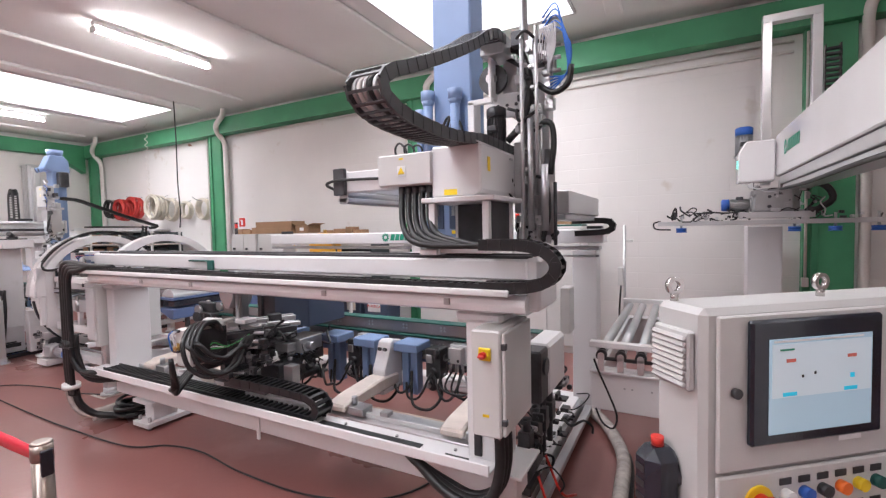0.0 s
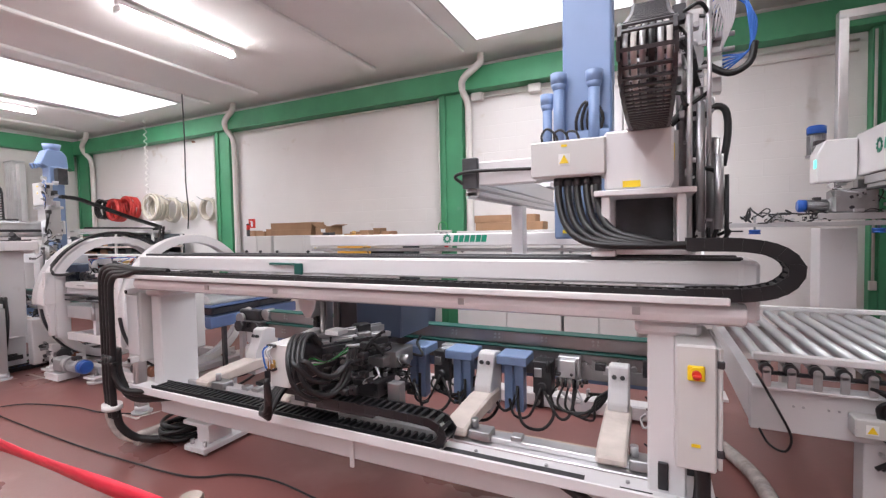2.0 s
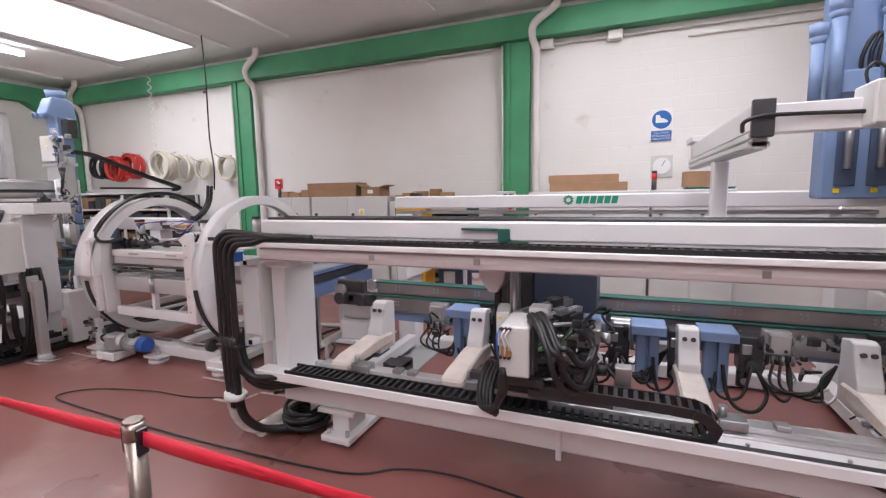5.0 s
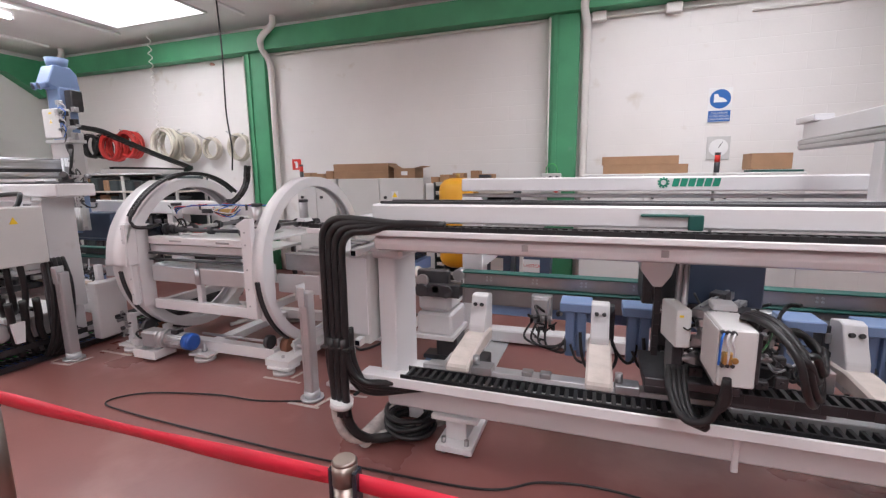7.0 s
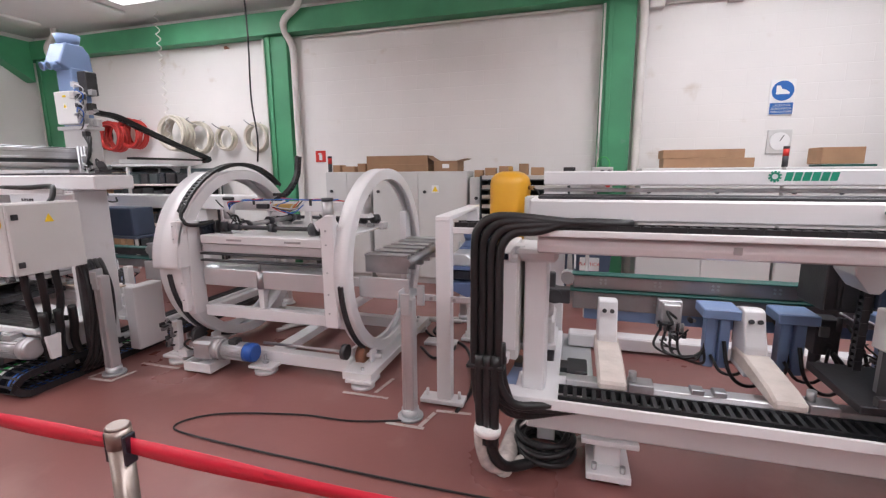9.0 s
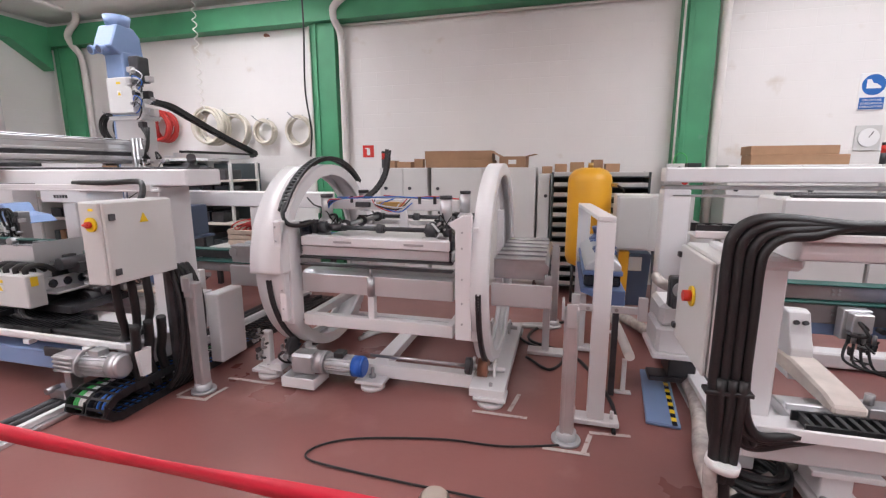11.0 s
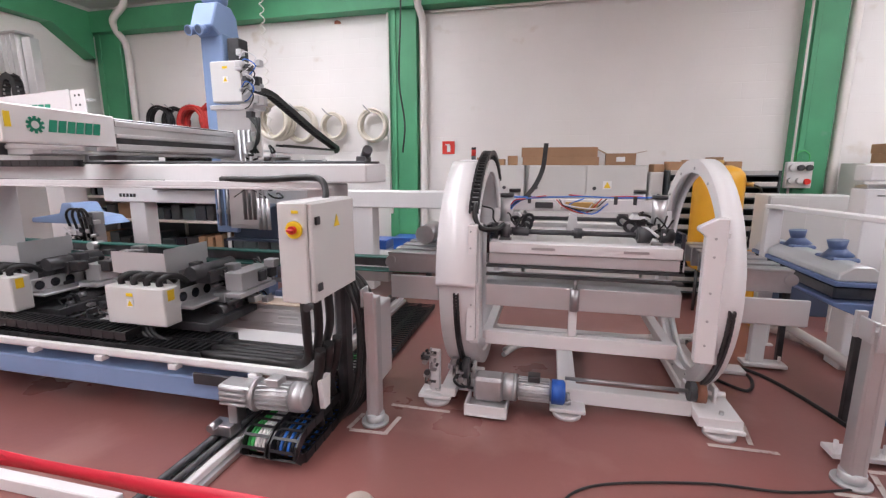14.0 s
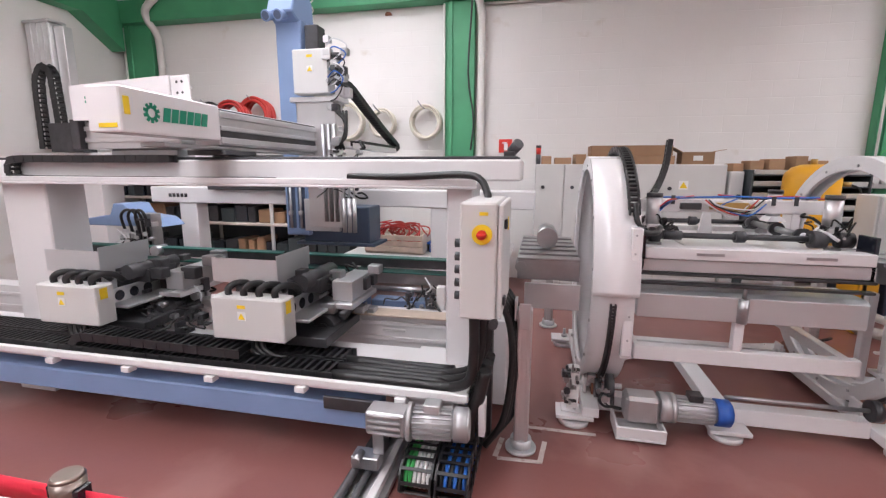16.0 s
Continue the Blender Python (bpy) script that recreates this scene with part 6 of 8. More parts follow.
        part("tool_spindle", joined(cyl((cx + 0.2, 2.4, 0.86), (cx + 0.2, 2.8, 0.86), 0.05, 16), box(cx + 0.14, cx + 0.27, 2.5, 2.75, 0.77, 0.86)), DARK, t)
        for k in range(3):
            # Black discs on the solid arm stand in for its shaded holes.
            part("arm_hole", cyl((cx + 0.1505, 2.37 + 0.11 * k, 0.71), (cx + 0.154, 2.37 + 0.11 * k, 0.71), 0.034, 16), BLACK, arm)
        rnd = random.Random(int(-cx * 10))
        for k in range(16):
            x, y, z = cx + rnd.uniform(-0.1, 0.55), rnd.uniform(2.5, 2.95), rnd.uniform(0.5, 0.9)
            w = rnd.uniform(0.02, 0.06)
            part("tool_piece", box(x - w, x + w, y - 0.04, y + 0.04, z - w * 0.7, z + w * 0.7, 0.005), (DARK, DARK, STEEL)[k % 3], t)
        part("tool_motor", joined(cyl((cx + 0.28, 2.5, 0.55), (cx + 0.28, 2.8, 0.55), 0.075, 18), cyl((cx + 0.28, 2.48, 0.55), (cx + 0.28, 2.5, 0.55), 0.03, 12)), DARK, t)
    # belts
    part("belt_beam", box(-12.4, -7.95, 3.24, 3.3, 0.79, 0.855), DARK, t)
    part("belt_beam", box(-12.4, -7.95, 3.21, 3.3, 0.67, 0.752), BEAM, t)
    part("belt", box(-12.4, -7.9, 3.22, 3.31, 0.857, 0.868), BELT, t, "green conveyor belt")
    part("belt", box(-12.4, -7.9, 3.19, 3.31, 0.754, 0.766), BELT, t, "green conveyor belt")
    for x in (-7.92, -10.9):
        part("belt_pulley", cyl((x, 3.18, 0.84), (x, 3.3, 0.84), 0.045, 18), STEEL, t)
    for x0, x1, z0, z1 in ((-9.03, -8.93, 0.5, 0.72), (-8.88, -8.45, 0.5, 0.585), (-11.6, -11.4, 0.5, 0.7)):
        part("blue_block", box(x0, x1, 3.05, 3.18, z0, z1, 0.006), BLUE, t, "blue painted block under the belt")
    part("white_stay", box(-8.37, -8.31, 3.0, 3.06, 0.4, 0.72, 0.004), WHITE, t)
    part("roller_rod", cyl((-8.9, 3.1, 0.66), (-8.3, 3.1, 0.66), 0.02, 12), STEEL, t)
    clutter(t, 51, -9.05, -8.9, 3.0, 3.1, 0.5, 0.74, 16, 8, (DARK, STEEL, DARK), 0.028)
    clutter(t, 52, -8.6, -8.4, 3.0, 3.1, 0.5, 0.68, 22, 10, (DARK, STEEL, DARK), 0.028)
    clutter(t, 53, -9.6, -8.95, 2.55, 3.0, 0.5, 0.82, 46, 24, (DARK, DARK, DARK, STEEL), 0.04)
    clutter(t, 54, -11.0, -10.1, 2.55, 3.0, 0.5, 0.82, 46, 24, (DARK, DARK, DARK, STEEL), 0.04)
    clutter(t, 55, -10.4, -9.4, 2.35, 2.6, 0.48, 0.62, 24, 12, (DARK, DARK, STEEL), 0.035)
    # grey tool mast with hoses behind the belts
    m = part("tool_mast", joined(box(-11.36, -11.22, 3.5, 3.62, 0.55, 1.12), box(-11.5, -11.36, 3.52, 3.6, 0.8, 0.98)), STEEL, t, "grey steel tool mast")
    for k in range(3):
        part("mast_hose", tube([(-11.5 + 0.08 * k, 3.48, 0.95), (-11.5 + 0.08 * k, 3.45, 1.1), (-11.42 + 0.06 * k, 3.45, 1.16), (-11.34 + 0.05 * k, 3.46, 1.1), (-11.33 + 0.05 * k, 3.48, 0.8)], 0.013, 8), RUBBER, m)
    clutter(t, 56, -11.6, -11.2, 3.44, 3.52, 0.7, 1.1, 18, 6, (DARK, STEEL, ALU), 0.03)
    # rear beam
    r = part("rear_beam", box(-11.9, -7.72, 4.2, 4.4, 1.17, 1.34, 0.01), WHITE, t)
    part("model_mark", joined(*[box(-11.66 + 0.05 * k, -11.625 + 0.05 * k, 4.196, 4.199, 1.23, 1.27, 0) for k in range(5)]), BLACK, r)
    for x in (-11.45, -8.6):
        part("rear_post", box(x - 0.11, x + 0.11, 4.22, 4.4, 0.3, 1.168, 0.008), WHITE, t)
    part("rear_sheet", box(-11.1, -10.0, 4.12, 4.19, 1.32, 1.37), DARK, t)
    part("suction_hood", prism([(-12.2, 0.98), (-11.2, 0.98), (-11.3, 1.06), (-11.55, 1.09), (-11.62, 1.2), (-11.75, 1.2), (-11.8, 1.09), (-12.2, 1.03)], "y", 3.6, 3.9, 0.01), BLUE, t, "blue suction hood")
    return t


sizing_machine()


def transfer_arm(x, y0, y1, z0, name_label):
    t = thing("transfer_arm", name_label, "gantry arm", (x, y0, z0), "transfer arms")
    c = part("arm_cover", prism([(y0, z0), (y0 + 0.65, z0), (y0 + 0.65, z0 + 0.195), (y0, z0 + 0.205)], "x", x - 0.185, x, 0.006), COVER, t, "white end cover with a green mark")
    part("arm_profile", joined(box(x - 0.18, x - 0.012, y0 + 0.652, y1, z0 - 0.03, z0 + 0.185), box(x - 0.0118, x + 0.002, y0 + 0.652, y1, z0 + 0.13, z0 + 0.17), box(x - 0.0118, x + 0.002, y0 + 0.652, y1, z0 + 0.06, z0 + 0.085), box(x - 0.0118, x + 0.002, y0 + 0.652, y1, z0 - 0.02, z0 + 0.02)), ALU, t, "grooved aluminium profile")
    # Dark strips on the groove beds put the recess shade into colour.
    part("profile_groove", joined(box(x - 0.0118, x - 0.009, y0 + 0.652, y1, z0 + 0.021, z0 + 0.059, 0), box(x - 0.0118, x - 0.009, y0 + 0.652, y1, z0 + 0.172, z0 + 0.18, 0)), DARK, t)
    part("arm_end", box(x - 0.2, x + 0.02, y1, y1 + 0.03, z0 - 0.02, z0 + 0.2), WHITE, t)
    part("arm_rail", box(x - 0.17, x - 0.02, y0 + 0.25, y1, z0 - 0.055, z0 - 0.032), STEEL, t)
    logo(c, Matrix.Translation((x + 0.003, y0 + 0.12, z0 + 0.1)) @ Matrix(((0, 0, 1, 0), (1, 0, 0, 0), (0, 1, 0, 0), (0, 0, 0, 1))), 0.43, 0.095)
    part("arm_label", joined(box(x + 0.001, x + 0.004, y0 + 0.02, y0 + 0.05, z0 + 0.08, z0 + 0.16, 0), box(x - 0.12, x - 0.02, y0 - 0.004, y0 - 0.001, z0 + 0.02, z0 + 0.04, 0)), SIGNAL_YELLOW, t, "yellow label")
    part("arm_saddle", joined(box(x - 0.22, x + 0.02, y0 + 0.62, y0 + 0.95, z0 - 0.085, z0 - 0.056)), DARK, t)
    return t


ta = transfer_arm(-9.53, 1.738, 3.8, 1.706, "white gantry arm with grooved aluminium profile and green mark")


def lift_head():
    t = thing("lift_head", "blue suction column with grey box and cables on the gantry arm", "machine head", (-9.9, 3.7, 0.95))
    part("column", box(-9.975, -9.737, 3.75, 3.95, 0.93, 2.8, 0.012), BLUE, t, "blue painted box column")
    part("column_hood", prism([(3.64, 2.83), (3.735, 3.06), (3.93, 3.06), (4.0, 2.98), (4.02, 2.77), (3.76, 2.765)], "x", -9.985, -9.745, 0.012), BLUE, t, "blue hood with outlets")
    part("hood_pipe", cyl((-9.85, 3.84, 3.05), (-9.85, 3.84, 3.16), 0.1, 24, 0.125), BLUE, t, "flared blue pipe socket")
    for x in (-9.955, -9.845):
        o = part("outlet", joined(cyl((x, 3.72, 2.83), (x - 0.01, 3.62, 2.795), 0.04, 18), cyl((x - 0.01, 3.62, 2.795), (x - 0.012, 3.605, 2.79), 0.046, 18)), BLUE, t, "round outlet")
        # Dark disc paints the shade of the outlet's open mouth.
        part("outlet_bore", cyl((x - 0.012, 3.6045, 2.79), (x - 0.0122, 3.602, 2.789), 0.034, 16), BLUE_DARK, o)
    for k in range(2):
        # The slot's shade is a dark blue strip on the solid column.
        part("column_slot", box(-9.945 + 0.1 * k, -9.87 + 0.1 * k, 3.744, 3.749, 1.0, 1.42, 0), BLUE_DARK, t)
        part("slot_rod", joined(cyl((-9.91 + 0.1 * k, 3.735, 1.0), (-9.91 + 0.1 * k, 3.735, 1.4), 0.012, 8), box(-9.93 + 0.1 * k, -9.89 + 0.1 * k, 3.72, 3.743, 1.12, 1.16)), STEEL, t)
    part("valve_island", box(-9.73, -9.6, 3.8, 3.94, 2.5, 2.76, 0.01), DARK, t, "dark valve stack under the hood")
    part("terminal_box", box(-9.685, -9.37, 3.5, 3.62, 2.14, 2.485, 0.008), GREY, t, "light grey terminal box")
    part("box_lid_edge", box(-9.678, -9.377, 3.494, 3.4995, 2.147, 2.478, 0.002), GREY, t)
    warning(t, -9.53, 3.4935, 2.33, 0.05)
    warning(t, -9.53, 3.4935, 2.43, 0.05, False)
    part("carrier", joined(box(-9.7, -9.35, 3.55, 3.7, 1.6, 2.1), box(-9.74, -9.3, 3.52, 3.72, 2.08, 2.12), box(-9.6, -9.3, 3.5, 3.6, 1.05, 1.5)), ALU, t)
    part("carrier_cylinder", joined(*[cyl((-9.44 + 0.05 * k, 3.5, 1.1), (-9.44 + 0.05 * k, 3.5, 1.9), 0.018, 10) for k in range(3)]), STEEL, t)
    rnd = random.Random(3)
    for k in range(22):
        x, y, z = rnd.uniform(-9.42, -9.25), rnd.uniform(3.48, 3.62), rnd.uniform(1.75, 2.55)
        w = rnd.uniform(0.012, 0.04)
        part("valve_piece", box(x - w, x + w, y - 0.03, y + 0.03, z - w, z + w, 0.004), (ALU, STEEL, CAST, DARK)[k % 4], t)
    for k in range(6):
        z = 2.2 + 0.06 * k
        part("blue_hose", tube([(-9.38, 3.5, z), (-9.3, 3.46, z + 0.04), (-9.24 + 0.01 * k, 3.46, z - 0.02), (-9.3, 3.48, z - 0.1), (-9.36, 3.5, z - 0.12)], 0.0055, 6), BLUE_HOSE if k % 3 == 1 else (CLEAR_TUBE if k % 3 else RUBBER), t)
    part("arm_chain", links([(-9.4, 3.75, 2.28), (-9.4, 3.95, 2.26), (-9.4, 4.18, 2.18), (-9.4, 4.72, 1.985), (-9.4, 5.18, 1.84), (-9.4, 5.27, 1.8), (-9.4, 5.2, 1.77), (-9.4, 5.0, 1.77), (-9.4, 4.6, 1.775), (-9.4, 4.05, 1.775)], (1, 0, 0), 0.09, 0.05, 0.04), PLASTIC, t, "black drag chain that sags behind the head")
    part("chain_tray", joined(box(-9.46, -9.34, 3.86, 5.1, 1.72, 1.74), box(-9.34, -9.335, 3.86, 5.1, 1.72, 1.77)), WHITE, t, "white chain tray")
    part("black_hose", joined(*[tube([(-9.32 + 0.03 * k, 3.5, 2.0), (-9.22, 3.46, 1.9 - 0.03 * k), (-9.26, 3.46, 1.75), (-9.35 + 0.03 * k, 3.5, 1.7)], 0.012, 6) for k in range(4)]), RUBBER, t)
    part("suction_shoe", joined(box(-9.83, -9.18, 3.8, 4.1, 0.87, 1.2, 0.01), box(-9.9, -9.12, 3.78, 4.12, 0.84, 0.869, 0.006)), BLUE_DARK, t, "dark blue suction shoe")
    part("front_sheet", box(-9.735, -9.4, 3.66, 3.7, 0.99, 1.275, 0.004), ZINC, t, "plain galvanised sheet box")
    for k in range(3):
        part("front_cylinder", joined(cyl((-9.25 + 0.045 * k, 3.44, 1.02), (-9.25 + 0.045 * k, 3.44, 1.3), 0.017, 12), cyl((-9.25 + 0.045 * k, 3.44, 1.3), (-9.25 + 0.045 * k, 3.44, 1.5), 0.009, 8)), ALU, t)
    clutter(t, 61, -9.45, -9.1, 3.45, 3.6, 1.3, 1.75, 24, 14, (DARK, STEEL, ALU), 0.025)
    return t


lift_head()
ca = thing("cross_arm", "white gantry cover with green mark on an aluminium profile", "gantry arm", (-10.1, 2.4, 1.62), "transfer arms")
cover = part("arm_cover", prism([(-10.51, 1.83), (-9.79, 1.83), (-9.79, 2.07), (-10.51, 2.035)], "y", 2.32, 2.335), COVER, ca, "white cover panel with a green mark")
logo(cover, Matrix.Translation((-10.4, 2.318, 1.95)) @ FRONT, 0.45, 0.09)
part("arm_top", box(-10.51, -9.79, 2.336, 2.5, 2.02, 2.033, 0.003), COVER, ca)
plate = part("end_plate", turned(box(0, 0.14, 0, 0.012, 1.83, 2.065, 0.004), pose(-9.787, 2.325, 0, 0, 0, -8)), COVER, ca)
# Dark discs replace the shaded holes of the end plate.
for u in (0.05, 0.09):
    for z in (1.9, 1.97, 2.03):
        part("plate_hole", turned(cyl((u, -0.0005, z), (u, -0.003, z), 0.008, 10), pose(-9.787, 2.325, 0, 0, 0, -8)), DARK, plate)
part("arm_profile", joined(box(-10.5, -9.8, 2.38, 2.52, 1.66, 1.828), box(-10.5, -9.8, 2.368, 2.379, 1.7, 1.73), box(-10.5, -9.8, 2.368, 2.379, 1.77, 1.8)), ALU, ca, "grooved aluminium profile")
part("arm_foot", box(-10.4, -9.9, 2.45, 2.6, 1.614, 1.658), STEEL, ca)
part("end_block", box(-10.57, -10.505, 2.34, 2.5, 1.66, 1.84, 0.004), DARK, ca)
sm = thing("far_mast", "aluminium lifting mast with a black cable chain", "mast", (-12.3, 3.2, 1.4))
part("mast", joined(box(-14.18, -13.8, 4.85, 5.05, 1.9, 3.34, 0.006), box(-13.79, -13.64, 4.9, 5.02, 1.9, 3.3, 0.006), *[box(-14.12 + 0.09 * k, -14.08 + 0.09 * k, 4.838, 4.849, 1.9, 3.34, 0) for k in range(4)]), ALU, sm)
part("mast_cap", box(-14.2, -13.78, 4.83, 5.07, 3.341, 3.38, 0.01), ALU, sm)
part("mast_chain", links([(-13.52, 4.4, 1.8), (-13.5, 4.4, 2.45), (-13.45, 4.4, 2.62), (-13.36, 4.4, 2.69), (-13.27, 4.4, 2.62), (-13.25, 4.4, 2.4), (-13.23, 4.4, 1.85)], (0, 1, 0), 0.1, 0.075, 0.055), PLASTIC, sm, "black drag chain bent over")
part("mast_block", box(-13.32, -13.0, 4.3, 4.6, 1.72, 2.05, 0.006), DARK, sm)
part("mast_foot", joined(box(-14.2, -11.6, 4.5, 4.85, 1.62, 1.72), box(-14.2, -11.6, 4.48, 4.87, 1.5, 1.6)), WHITE, sm)
part("mast_post", box(-13.2, -12.9, 4.5, 4.8, 0.0, 1.498), WHITE, sm)

# floor chain, track and white kerb bar before the sizing machine
fc = thing("floor_cable_chain", "wide black cable chain on the floor filled with cables", "cable chain", (-8.1, 2.5, 0))
for k, xc in enumerate((-8.19, -8.02)):
    part("chain", open_links([(xc, 4.6, 0.03), (xc, 3.0, 0.03), (xc, 2.05, 0.03), (xc, 1.86, 0.04), (xc, 1.79, 0.1), (xc, 1.86, 0.165), (xc, 2.05, 0.175), (xc, 2.6, 0.175)], (1, 0, 0), 0.16, 0.05, 0.05), PLASTIC, fc, "black open drag chain")
    for j in range(6):
        x = xc - 0.055 + 0.022 * j
        mat = (GREEN_WIRE if j < 2 else SIGN_WHITE) if k == 0 else (BLUE_HOSE if j % 2 else RUBBER)
        part("cable", tube([(x, 3.4, 0.03), (x, 2.05, 0.03), (x, 1.87, 0.045), (x, 1.81, 0.1), (x, 1.87, 0.16), (x, 2.05, 0.172), (x, 2.5, 0.172)], 0.01, 6), mat, fc, "coloured cable in the chain")
ft = thing("floor_track", "steel floor track with a bright guide rail", "track", (-8.45, 2.5, 0))
part("track_base", box(-8.57, -8.33, 1.3, 4.8, 0.0, 0.03), ALU, ft)
for x, r in ((-8.53, 0.022), (-8.46, 0.018)):
    part("track_rail", cyl((x, 1.31, 0.055), (x, 4.8, 0.055), r, 12), DARK, ft, "dark guide rod")
part("track_edge", box(-8.4, -8.36, 1.31, 4.8, 0.031, 0.07), WHITE, ft)
part("track_end", box(-8.6, -8.3, 1.27, 1.299, 0.0, 0.1), DARK, ft)
single("kerb_bar", box(-13.0, -8.61, 1.33, 1.39, 0, 0.075, 0.006), WHITE, "white square steel bar on the floor", "bar")

# ---- right: roller conveyor, crane, console ----
def roller_conveyor():
    t = thing("roller_conveyor", "white roller conveyor with steel rollers", "conveyor", (0.6, 3.4, 0))
    for y in (2.66, 4.3):
        part("side_beam", joined(box(-0.46, 2.2, y, y + 0.06, 0.56, 0.8, 0.004), box(-0.46, 2.2, y - 0.05, y, 0.785, 0.8)), WHITE, t)
        part("top_rail", box(-0.46, 2.2, y - 0.06, y - 0.01, 0.935, 0.968, 0.004), WHITE, t)
    for x in (-0.46, 2.12):
        part("end_beam", box(x, x + 0.06, 2.72, 4.3, 0.58, 0.8), WHITE, t)
    for k in range(25):
        x = -0.4 + 0.103 * k
        part("roller", cyl((x, 2.68, 0.905), (x, 4.28, 0.905), 0.028, 14), ZINC, t, "" if k else "bare zinc-plated roller")
        part("roller_cap", joined(cyl((x, 2.625, 0.885), (x, 2.66, 0.885), 0.03, 16), cyl((x, 2.66, 0.9), (x, 2.68, 0.9), 0.02, 10)), DARK, t, "" if k else "black roller end cap")
        part("roller_bracket", joined(box(x - 0.018, x + 0.018, 2.612, 2.624, 0.8, 0.885, 0.003), cyl((x, 2.612, 0.885), (x, 2.624, 0.885), 0.018, 12)), ALU, t)
    part("drive_belt", box(-0.4, 2.1, 2.69, 2.71, 0.84, 0.86), DARK, t)
    for x, y in ((0.0, 2.68), (0.0, 4.22), (1.7, 2.68)):
        part("leg", joined(box(x, x + 0.12, y, y + 0.12, 0.02, 0.56), box(x - 0.1, x + 0.22, y - 0.02, y + 0.14, 0.0, 0.02)), WHITE, t)
    part("junction_box", box(-0.07, 0.05, 2.56, 2.655, 0.62, 0.71, 0.006), GREY, t, "grey junction box")
    warning(t, -0.01, 2.558, 0.665, 0.045)
    for k in range(3):
        part("cable", tube([(0.03 + 0.01 * k, 2.6, 0.71), (0.02 + 0.015 * k, 2.58, 0.77), (0.07 + 0.01 * k, 2.57, 0.79), (0.1, 2.57, 0.7), (0.09, 2.58, 0.55), (0.02 + 0.02 * k, 2.6, 0.47)], 0.011, 6), RUBBER, t)
    part("loop_cable", tube([(-0.44, 2.63, 0.86), (-0.41, 2.6, 0.8), (-0.36, 2.58, 0.7), (-0.31, 2.56, 0.58), (-0.33, 2.57, 0.5), (-0.39, 2.6, 0.51), (-0.43, 2.62, 0.58)], 0.006, 6), RUBBER, t, "black cable in a loop")
    for x in (-0.28, -0.24, -0.14, -0.1):
        part("side_screw", cyl((x, 2.66, 0.7), (x, 2.655, 0.7), 0.006, 8), STEEL, t)
    part("lift_cylinder", cyl((0.125, 2.58, 0.79), (0.125, 2.58, 0.97), 0.028, 14), MOTOR_BLUE, t, "blue cylinder")
    part("lift_rod", cyl((0.125, 2.58, 0.3), (0.125, 2.58, 1.05), 0.012, 8), STEEL, t)
    clutter(t, 71, 0.05, 0.22, 2.56, 2.64, 0.45, 0.8, 18, 4, (STEEL, ALU, DARK), 0.025)
    return t


roller_conveyor()


